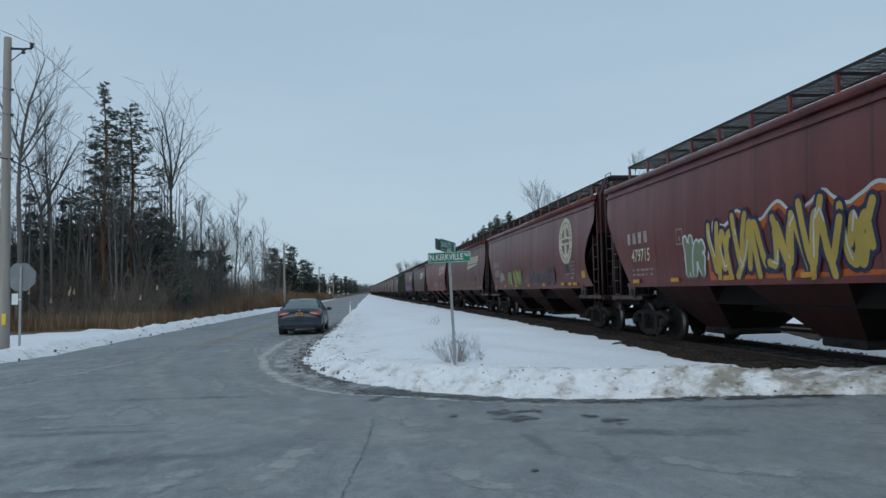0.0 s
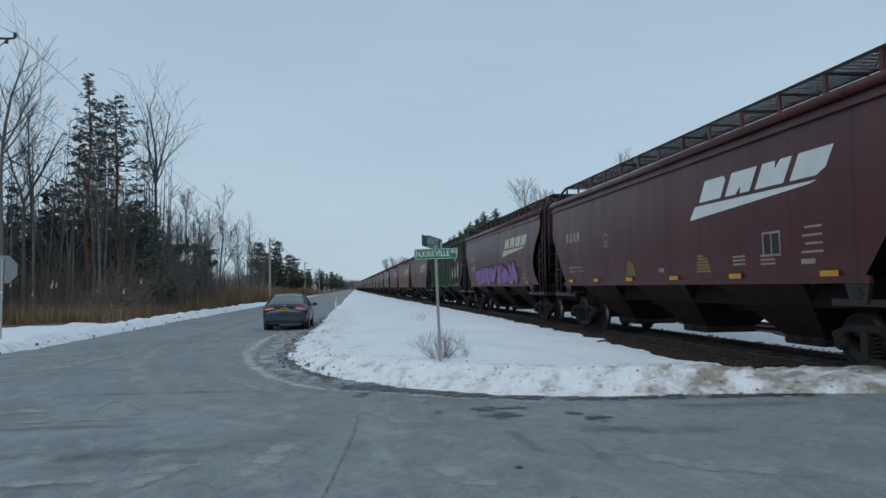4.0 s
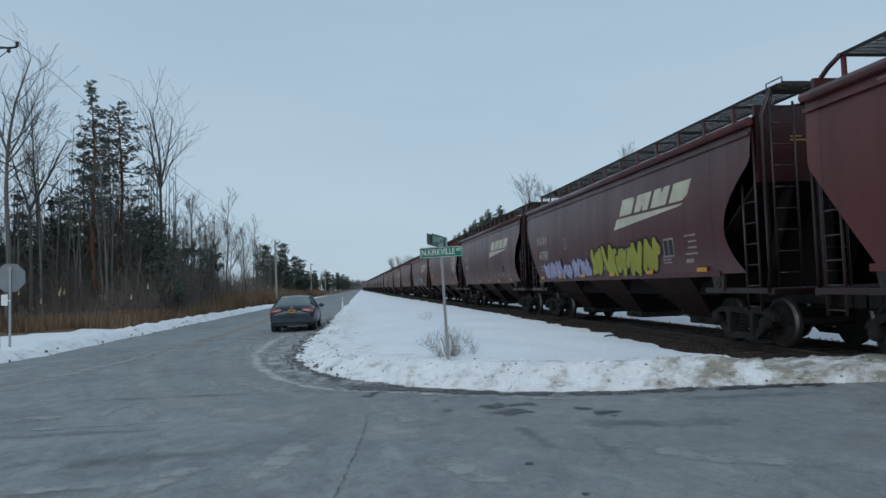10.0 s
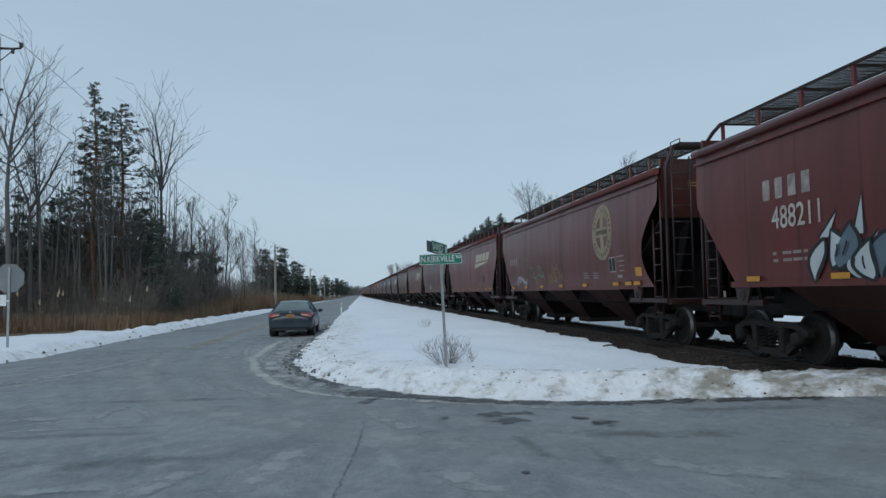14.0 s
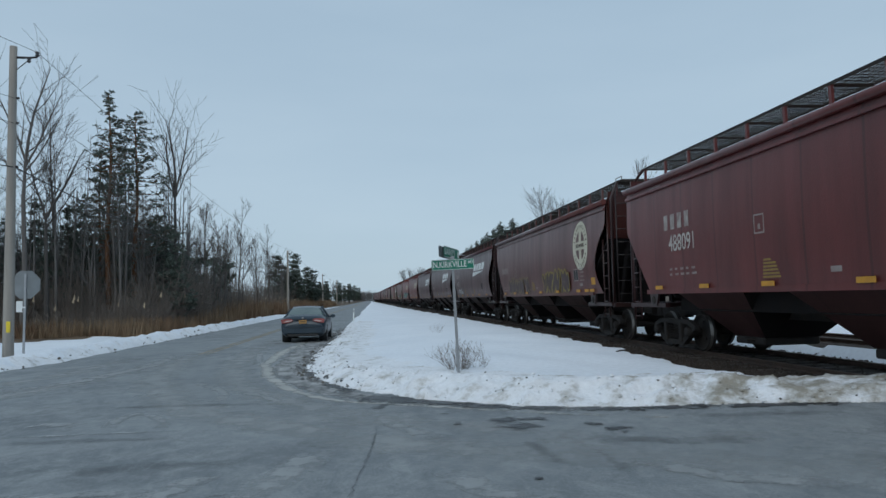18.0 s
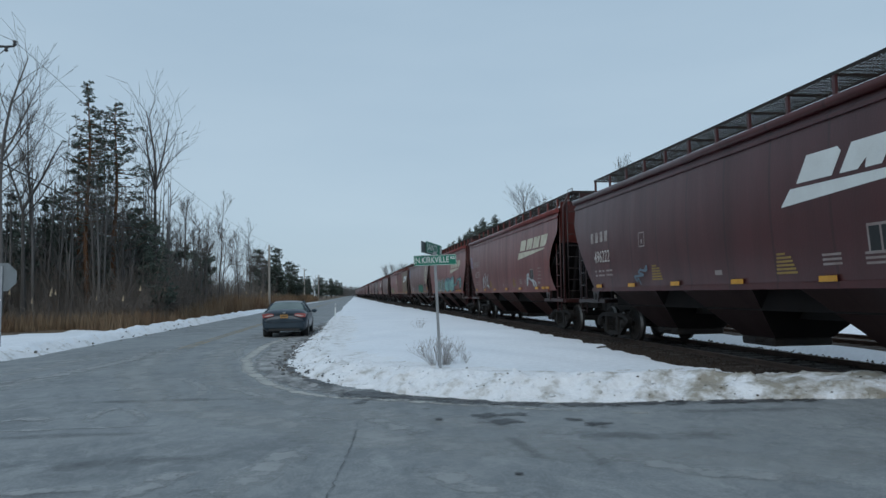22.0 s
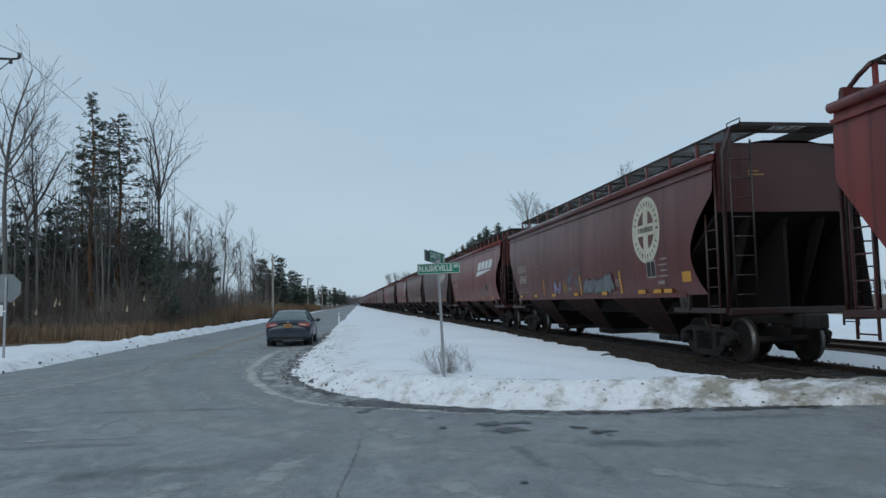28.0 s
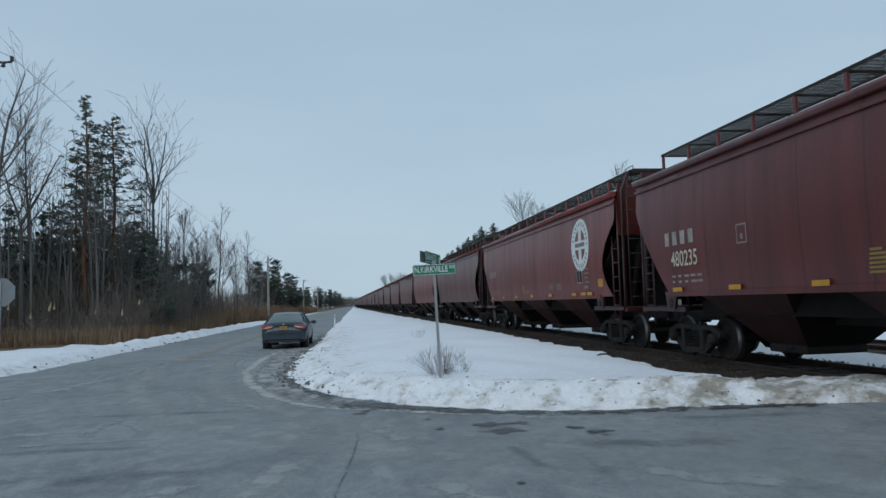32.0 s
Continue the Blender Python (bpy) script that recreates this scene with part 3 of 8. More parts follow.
def build_road():
    bm = bmesh.new()
    # the junction apron on an even grid, then the long straight road
    xs = np.concatenate([np.arange(-70, -24, 4), np.arange(-24, 12, 0.5), np.arange(12, 30.1, 3)])
    ys = np.concatenate([[-60, -30, -10, 0, 4], np.arange(7, 20.1, 0.5)])
    X, Y = np.meshgrid(xs, ys)
    vs = [[bm.verts.new((x, y, float(road_z(x, y)))) for x in xs] for y in ys]
    cx, cy = (X[:-1, :-1] + X[1:, 1:]) / 2, (Y[:-1, :-1] + Y[1:, 1:]) / 2
    keep = inside(cx, cy, ROAD_POLY) | (poly_dist(cx, cy, ROAD_POLY + ROAD_POLY[:1]) < 0.45)
    for b in range(len(ys) - 1):
        for a in range(len(xs) - 1):
            if keep[b, a]:
                bm.faces.new((vs[b][a], vs[b][a + 1], vs[b + 1][a + 1], vs[b + 1][a])).smooth = True
    bmesh.ops.delete(bm, geom=[v for v in bm.verts if not v.link_faces], context="VERTS")
    prev = None
    for y in (20, 24, 30, 45, 62, 100, 160, 250, 400, 900):
        l, r = road_left(y) - 1.2, road_right(y) + 1.2
        cur = [bm.verts.new((l + (r - l) * k / 8, y, 0.0)) for k in range(9)]
        if prev:
            for k in range(8):
                bm.faces.new((prev[k], prev[k + 1], cur[k + 1], cur[k])).smooth = True
        prev = cur
    me = mesh_of("road", bm, M["asphalt"])
    return tagged(new("road", me), "grey asphalt road pale with dried road salt", "road", kind="structure")


road = build_road()


def ribbon(bm, line, widths, z, mi=0, jitter=0.0, seed=0):
    rng = random.Random(seed)
    prev = None
    k = len(line)
    for i, p in enumerate(line):
        a, b = Vector(line[max(i - 1, 0)]), Vector(line[min(i + 1, k - 1)])
        d = (b - a).normalized()
        nrm = Vector((-d.y, d.x))
        w = widths[i] if isinstance(widths, (list, tuple)) else widths
        l = Vector(p) + nrm * (w / 2 + rng.uniform(-jitter, jitter))
        r = Vector(p) - nrm * (w / 2 + rng.uniform(-jitter, jitter))
        cur = (bm.verts.new((l.x, l.y, z)), bm.verts.new((r.x, r.y, z)))
        if prev:
            bm.faces.new((prev[0], prev[1], cur[1], cur[0])).material_index = mi
        prev = cur


def resample(line, step):
    pts = [Vector(p) for p in line]
    out = [pts[0]]
    for a, b in zip(pts, pts[1:]):
        k = max(1, int((b - a).length / step))
        out += [a + (b - a) * (j + 1) / k for j in range(k)]
    for _ in range(3):
        out = [out[0]] + [(out[i - 1] + out[i] * 2 + out[i + 1]) / 4 for i in range(1, len(out) - 1)] + [out[-1]]
    return [(p.x, p.y) for p in out]


def film(name, line, widths, z, material, across=6, fray=(1.0, 1.0)):
    """A strip along a line with v = 1 in its middle and 0 at its sides. fray: how far each side thins out."""
    bm = bmesh.new()
    uvl = bm.loops.layers.uv.new("UVMap")
    prev = None
    k = len(line)
    for i, p in enumerate(line):
        a, b = Vector(line[max(i - 1, 0)]), Vector(line[min(i + 1, k - 1)])
        d = (b - a).normalized()
        nrm = Vector((-d.y, d.x))
        w = widths[i] if isinstance(widths, (list, tuple)) else widths
        cur = []
        for j in range(across + 1):
            f = j / across * 2 - 1
            q = Vector(p) + nrm * (w / 2 * f)
            v = 1 - abs(f) ** 1.5 * (fray[0] if f < 0 else fray[1])
            end = min(1.0, 4.0 * i / k, 4.0 * (k - 1 - i) / k)
            cur.append((bm.verts.new((q.x, q.y, z + float(road_z(q.x, q.y)))), v * end))
        if prev:
            for j in range(across):
                vs = (prev[j], prev[j + 1], cur[j + 1], cur[j])
                face = bm.faces.new([x[0] for x in vs])
                for loop, (_, val) in zip(face.loops, vs):
                    loop[uvl].uv = (i / k, val)
        prev = cur
    bmesh.ops.recalc_face_normals(bm, faces=bm.faces)
    return part(name, bm, material, road)

# ---- the grain train ----
SPEED = 17.6
HALF_W = 1.60
EAVE, SILL = 4.15, 1.42


def side_profile(z, bulge):
    """Half width of the body at a height over the rail."""
    t = (z - SILL) / (EAVE - SILL)
    return HALF_W - 0.05 + bulge * 4 * t * (1 - t)


def end_cut(z, half, style, end=1):
    """Half length of the side sheet at a height over the rail; end 1: the far end, -1: the near one."""
    if style == "straight":
        cut = 1.35 * (1 - (z - SILL) / 1.62)
    elif end > 0:
        cut = 1.5 * max(0.0, 1 - (z - SILL) / 2.0) ** 1.15
    else:                                                    # a rounded opening that closes again above the sill
        t = (z - SILL) / 2.0
        cut = 1.0 * math.sin(math.pi * (0.14 + 0.86 * t)) if t < 1 else 0.0
    return half - max(0.0, cut)


def hopper_proto(name, half, style, bays, ribs=False, bulge=0.05):
    """One covered grain hopper, its length along y, standing on the rail head at z = 0."""
    car = thing(name, "covered grain hopper wagon", "train wagon")
    skin = M["paint_worn"] if ribs else M["paint"]
    top = EAVE
    zs = [SILL + (top - SILL) * k / 24 for k in range(25)]
    bm = bmesh.new()
    for s in (-1, 1):                                        # the shell: both sides and the roof
        prev = None
        for z in zs:
            ea, eb, x = -end_cut(z, half, style, -1), end_cut(z, half, style), s * side_profile(z, bulge)
            n_seg = 12
            cur = [bm.verts.new((x, ea + (eb - ea) * k / n_seg, z)) for k in range(n_seg + 1)]
            if prev:
                for k in range(n_seg):
                    q = (prev[k], prev[k + 1], cur[k + 1], cur[k])
                    bm.faces.new(q if s > 0 else q[::-1]).smooth = True
            prev = cur
    roof = [(-HALF_W, top), (-HALF_W + 0.12, top + 0.09), (-1.0, top + 0.24), (-0.45, top + 0.33), (0.45, top + 0.33), (1.0, top + 0.24), (HALF_W - 0.12, top + 0.09), (HALF_W, top)]
    for (xa, za), (xb, zb) in zip(roof, roof[1:]):
        v = [bm.verts.new(p) for p in ((xa, -half, za), (xb, -half, zb), (xb, half, zb), (xa, half, za))]
        bm.faces.new(v)
    part("body", bm, skin, car)
    for s in (-1, 1):
        bm = bmesh.new()
        tube(bm, [(s * (HALF_W + 0.0), -half, top - 0.02), (s * HALF_W, half, top - 0.02)], 0.085, 8)
        box(bm, s * HALF_W - 0.02, s * HALF_W + 0.02, -half, half, top - 0.26, top - 0.2)
        part("top_chord", bm, skin, car)
        bm = bmesh.new()
        e = end_cut(SILL, half, style) + 0.15
        x = s * (side_profile(SILL, bulge))
        box(bm, x - 0.03, x + 0.03, -e, e, SILL - 0.05, SILL + 0.06)
        part("side_sill", bm, skin, car)
    for s in (-1, 1):                                        # end sheets: upright above, sloping in below
        bm = bmesh.new()
        prism(bm, [(s * (half - 0.03), top + 0.28), (s * (half - 0.03), SILL + 1.62), (s * (half - 0.11), SILL + 1.62), (s * (half - 0.11), top + 0.28)], "x", -HALF_W + 0.14, HALF_W - 0.14)
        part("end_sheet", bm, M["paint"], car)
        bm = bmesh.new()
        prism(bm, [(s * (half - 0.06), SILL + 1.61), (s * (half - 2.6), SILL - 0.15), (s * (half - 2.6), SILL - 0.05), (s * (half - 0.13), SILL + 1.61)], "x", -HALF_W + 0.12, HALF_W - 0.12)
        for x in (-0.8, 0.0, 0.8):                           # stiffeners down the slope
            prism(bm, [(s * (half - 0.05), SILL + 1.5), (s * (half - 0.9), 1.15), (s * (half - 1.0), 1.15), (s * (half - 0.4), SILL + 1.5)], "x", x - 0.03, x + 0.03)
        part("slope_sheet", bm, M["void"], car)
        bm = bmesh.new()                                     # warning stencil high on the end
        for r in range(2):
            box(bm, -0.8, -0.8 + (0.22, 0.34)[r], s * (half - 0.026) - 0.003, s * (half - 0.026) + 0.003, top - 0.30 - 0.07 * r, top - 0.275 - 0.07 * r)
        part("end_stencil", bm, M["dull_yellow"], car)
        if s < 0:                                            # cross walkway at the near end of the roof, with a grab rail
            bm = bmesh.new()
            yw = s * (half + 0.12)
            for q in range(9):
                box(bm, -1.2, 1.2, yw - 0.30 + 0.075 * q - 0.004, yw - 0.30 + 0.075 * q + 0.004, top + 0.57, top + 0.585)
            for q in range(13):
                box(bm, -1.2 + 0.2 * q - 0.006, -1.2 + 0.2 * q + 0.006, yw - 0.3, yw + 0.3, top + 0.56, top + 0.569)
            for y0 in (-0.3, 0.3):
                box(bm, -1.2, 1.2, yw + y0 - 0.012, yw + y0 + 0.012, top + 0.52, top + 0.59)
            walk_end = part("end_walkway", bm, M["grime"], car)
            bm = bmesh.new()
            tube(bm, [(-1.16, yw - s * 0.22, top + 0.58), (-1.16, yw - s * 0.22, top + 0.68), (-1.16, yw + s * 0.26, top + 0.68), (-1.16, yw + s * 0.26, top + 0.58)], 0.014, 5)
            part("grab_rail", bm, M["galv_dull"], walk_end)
        bm = bmesh.new()                                     # web under the slope, added to block the view through the end
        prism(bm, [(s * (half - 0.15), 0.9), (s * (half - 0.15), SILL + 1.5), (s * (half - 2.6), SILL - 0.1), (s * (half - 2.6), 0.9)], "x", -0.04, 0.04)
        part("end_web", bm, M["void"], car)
        bm = bmesh.new()                                     # plate added on the far side to stop daylight in the open end
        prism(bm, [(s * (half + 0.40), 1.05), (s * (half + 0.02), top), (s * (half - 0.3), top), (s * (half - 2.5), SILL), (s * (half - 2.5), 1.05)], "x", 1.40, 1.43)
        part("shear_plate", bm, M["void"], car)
        bm = bmesh.new()                                     # the open end: platform, corner posts, cross beam
        yo = half + 0.12
        box(bm, -1.45, 1.45, s * yo - 0.10, s * yo + 0.10, 1.0, 1.14, bevel=0.02)
        for x in (-1.45, 1.45):
            box(bm, x - 0.05, x + 0.05, min(s * (half - 2.1), s * yo), max(s * (half - 2.1), s * yo), 1.04, 1.14)
        part("end_platform", bm, M["paint"], car)
        for x in (-1.5, 1.5):                                # bolster plate with its jacking hole
            bm = bmesh.new()
            c = half - 1.55
            prism(bm, [(s * (c + 0.30), SILL + 0.0), (s * (c + 0.22), 1.08), (s * (c - 0.10), 1.08), (s * (c - 0.24), SILL + 0.0)], "x", x - 0.03, x + 0.03)
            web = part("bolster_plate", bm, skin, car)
            bm = bmesh.new()
            lathe(bm, [(x - 0.045, 0.06), (x - 0.05, 0.075), (x - 0.045, 0.095), (x + 0.045, 0.095), (x + 0.05, 0.075), (x + 0.045, 0.06)], 14)
            bmesh.ops.translate(bm, verts=bm.verts, vec=(0, s * (c + 0.05), 1.22))
            part("jacking_hole", bm, M["grime"], web)
        for x in (-1.42, 1.42):
            bm = bmesh.new()
            sx = 1 if x > 0 else -1
            if s < 0:                                        # carries the cross walkway
                tube(bm, [(x, s * yo, 1.1), (x, s * yo, top + 0.05), (x - sx * 0.12, s * yo, top + 0.34), (x - sx * 0.22, s * yo, top + 0.56)], 0.045, 6)
            elif style == "straight":                        # bends back over the roof to the walkway
                tube(bm, [(x, s * yo, 1.1), (x, s * yo, top + 0.06), (x - sx * 0.15, s * (half - 0.2), top + 0.42), (x - sx * 0.22, s * (half - 0.4), top + 0.56)], 0.04, 6)
            else:
                tube(bm, [(x, s * yo, 1.1), (x, s * yo, top - 0.15)], 0.04, 6)
            part("corner_post", bm, M["paint"], car)
            bm = bmesh.new()                                 # ladder on the side
            for yy in (half - 0.55, half - 0.12):
                tube(bm, [(x * 1.04, s * yy, 0.72), (x * 1.04, s * yy, top - 1.1 if yy < half - 0.3 else top - 0.1)], 0.025, 5)
            for r in range(7):
                zz = 0.8 + r * 0.38
                if zz < top - 1.1:
                    tube(bm, [(x * 1.04, s * (half - 0.55), zz), (x * 1.04, s * (half - 0.12), zz)], 0.017, 4)
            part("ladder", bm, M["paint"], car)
        bm = bmesh.new()                                     # ladder on the end
        for x in (-1.3, -0.85):
            tube(bm, [(x, s * (yo + 0.05), 1.15), (x, s * (yo + 0.05), top + 0.3)], 0.022, 5)
        for r in range(8):
            tube(bm, [(-1.3, s * (yo + 0.05), 1.4 + r * 0.38), (-0.85, s * (yo + 0.05), 1.4 + r * 0.38)], 0.016, 4)
        part("end_ladder", bm, M["paint"], car)
        bm = bmesh.new()
        box(bm, -0.13, 0.13, s * (half + 0.1) - 0.3, s * (half + 0.1) + 0.3, 0.72, 1.0, bevel=0.03)
        box(bm, -0.11, 0.16, s * (half + 0.62) - 0.24, s * (half + 0.62) + 0.22, 0.70, 1.02, bevel=0.05)
        part("coupler", bm, M["grime"], car)
    bm = bmesh.new()                                         # brake wheel on one end
    lathe(bm, [(half + 0.25, 0.28), (half + 0.27, 0.30), (half + 0.29, 0.28), (half + 0.27, 0.25)], 18, "y")
    bmesh.ops.translate(bm, verts=bm.verts, vec=(0.75, 0, 2.2))
    box(bm, 0.6, 0.9, half + 0.05, half + 0.26, 2.0, 2.4)
    part("brake_wheel", bm, M["grime"], car)
    bm = bmesh.new()
    box(bm, -0.28, 0.28, -half - 0.1, half + 0.1, 0.80, 1.02)
    part("center_sill", bm, M["grime"], car)
    inner = half - 2.1
    for b in range(bays):                                    # hopper bays with their outlet gates
        pitch = 2 * inner / bays
        ym, w = -inner + pitch * (b + 0.5), 0.58
        y0, y1 = ym - pitch * 0.335, ym + pitch * 0.335
        bm = bmesh.new()
        xs, xb, zt, zb = side_profile(SILL, bulge) - 0.03, 0.25, SILL - 0.02, 0.43
        up = [bm.verts.new(p) for p in ((-xs, y0, zt), (xs, y0, zt), (xs, y1, zt), (-xs, y1, zt))]
        lo = [bm.verts.new(p) for p in ((-xb - 0.35, ym - w, zb), (xb + 0.35, ym - w, zb), (xb + 0.35, ym + w, zb), (-xb - 0.35, ym + w, zb))]
        bm.faces.new(lo[::-1])
        for k in range(4):
            # faces along the wagon get the near-black that stands in for shade
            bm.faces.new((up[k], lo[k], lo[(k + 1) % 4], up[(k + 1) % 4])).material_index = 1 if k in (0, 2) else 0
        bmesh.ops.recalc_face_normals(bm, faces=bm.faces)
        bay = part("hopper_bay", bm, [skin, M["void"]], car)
        bm = bmesh.new()
        box(bm, -0.62, 0.62, ym - 0.56, ym + 0.56, 0.27, 0.428, bevel=0.03)
        tube(bm, [(-0.8, ym - 0.2, 0.37), (0.8, ym - 0.2, 0.37)], 0.035, 6)
        part("outlet_gate", bm, M["grime"], bay)
    bm = bmesh.new()                                         # dark box added between the bays so that no daylight passes
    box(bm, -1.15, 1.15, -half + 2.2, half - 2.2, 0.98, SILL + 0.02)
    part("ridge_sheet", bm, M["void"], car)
    bm = bmesh.new()                                         # hatch trough on the roof
    box(bm, -0.34, 0.34, -half + 0.9, half - 0.9, top + 0.3, top + 0.44, bevel=0.03)
    part("roof_hatch", bm, M["paint"], car)
    for s in (-1, 1):                                        # grating walkways on brackets
        bm = bmesh.new()
        x0, x1, z = s * 0.42, s * 1.20, top + 0.585
        ya, yb = -half - (0.3 if not ribs else 0.2), half - (0.38 if style == "straight" else 0.70)
        for k in range(15):                                  # open bars that let the sky through
            xx = x0 + (x1 - x0) * k / 14
            hgt, wid = (0.045, 0.008) if k in (0, 14) else (0.016, 0.0052)
            box(bm, xx - wid, xx + wid, ya, yb, z - hgt, z)
        steps = int((yb - ya) / 0.16)
        for k in range(steps + 1):
            yy = ya + (yb - ya) * k / steps
            box(bm, min(x0, x1), max(x0, x1), yy - 0.005, yy + 0.005, z - 0.024, z - 0.0135)
        walkway = part("running_board", bm, M["grime"], car)
        n_post = 13
        for k in range(n_post + 1):
            yy = -half + 0.05 + (yb - 0.04 + half - 0.05) * k / n_post
            bm = bmesh.new()
            box(bm, x1 - s * 0.03 - 0.025, x1 - s * 0.03 + 0.025, yy - 0.035, yy + 0.035, top + 0.16, z - 0.05)
            box(bm, min(x0, x1), max(x0, x1), yy - 0.03, yy + 0.03, z - 0.055, z - 0.022, mi=1)
            if k == 0:
                post_mesh = mesh_of("bracket", bm, [M["paint"], M["grime"]])
                first = yy
            else:
                bm.free()
            ob = part("bracket", post_mesh, None, walkway)
            ob.location.y = yy - first
    if ribs:
        n_rib = 15
        for k in range(n_rib + 1):
            yy = -(half - 0.25) + 2 * (half - 0.25) * k / n_rib
            zl = SILL
            while end_cut(zl, half, style) < abs(yy) + 0.04:
                zl += 0.05
            for s in (-1, 1):
                bm = bmesh.new()
                x = s * (HALF_W - 0.005)
                box(bm, x - 0.05, x + 0.05, yy - 0.035, yy + 0.035, zl, top - 0.08)
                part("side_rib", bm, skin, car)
    for s in (-1, 1):
        truck_of(car, s * (half - 1.55))
    return car


PROTO_MESH = {}


def truck_of(car, y):
    """A three-piece truck: bolster, two cast side frames, two wheelsets."""
    if not PROTO_MESH:
        bm = bmesh.new()
        box(bm, -1.0, 1.0, -0.22, 0.22, 0.42, 0.70, bevel=0.04)
        PROTO_MESH["truck"] = mesh_of("truck", bm, M["grime"])
        bm = bmesh.new()
        prism(bm, [(-1.16, 0.60), (-0.78, 0.74), (0.78, 0.74), (1.16, 0.60), (1.14, 0.50), (0.72, 0.635), (-0.72, 0.635), (-1.14, 0.50)], "x", -1.08, -0.95)
        prism(bm, [(-1.10, 0.50), (-0.93, 0.56), (-0.40, 0.25), (0.40, 0.25), (0.93, 0.56), (1.10, 0.50), (0.50, 0.13), (-0.50, 0.13)], "x", -1.08, -0.95)
        for a in (-0.42, 0.42):
            box(bm, -1.12, -0.93, a - 0.07, a + 0.07, 0.2, 0.66, bevel=0.02)
        for a in (-0.89, 0.89):
            lathe_bm = bmesh.new()
            lathe(lathe_bm, [(-1.19, 0.07), (-1.17, 0.11), (-1.12, 0.125), (-0.93, 0.125)], 14)
            bmesh.ops.translate(lathe_bm, verts=lathe_bm.verts, vec=(0, a, 0.457))
            tmp = bpy.data.meshes.new("tmp")
            lathe_bm.to_mesh(tmp)
            lathe_bm.free()
            bm.from_mesh(tmp)
            bpy.data.meshes.remove(tmp)
        for a in (-0.22, 0.0, 0.22):
            for k in range(5):
                lb = [(-1.02 + 0.07 * math.cos(q), a + 0.07 * math.sin(q), 0.26 + 0.065 * k + 0.065 * q / 6.28) for q in (0, 1.57, 3.14, 4.71, 6.28)]
                tube(bm, lb, 0.017, 4, caps=False)
        PROTO_MESH["side_frame"] = mesh_of("side_frame", bm, M["dusty"])
        bm = bmesh.new()
        R = 0.457
        for s in (-1, 1):
            prof = [(0.685, 0.10), (0.69, 0.17), (0.71, 0.30), (0.70, R - 0.07), (0.66, R - 0.06), (0.655, R + 0.028), (0.69, R + 0.028), (0.715, R), (0.79, R - 0.004), (0.795, R - 0.06), (0.755, R - 0.075), (0.75, 0.28), (0.77, 0.16), (0.80, 0.10)]
            lathe(bm, [(s * a, r) for a, r in prof], 28, mi=[0, 0, 0, 0, 0, 0, 0, 1, 0, 0, 0, 0, 0])
            for k in range(3):                               # cast lightening marks show the turning
                a = k * 2.094
                box(bm, s * 0.765 - 0.012, s * 0.765 + 0.012, 0.22 * math.cos(a) - 0.03, 0.22 * math.cos(a) + 0.03, 0.22 * math.sin(a) - 0.03, 0.22 * math.sin(a) + 0.03)
        lathe(bm, [(-1.15, 0.06), (-0.8, 0.08), (0.8, 0.08), (1.15, 0.06)], 12)
        PROTO_MESH["wheelset"] = mesh_of("wheelset", bm, [M["grime"], M["tread"]])
    truck = part("truck", PROTO_MESH["truck"], None, car)
    truck.location.y = y
    for s in (-1, 1):
        f = part("side_frame", PROTO_MESH["side_frame"], None, truck)
        if s > 0:
            f.rotation_euler.z = math.pi
    for a in (-0.89, 0.89):
        w = part("wheelset", PROTO_MESH["wheelset"], None, truck)
        w.location = (0, a, 0.457)


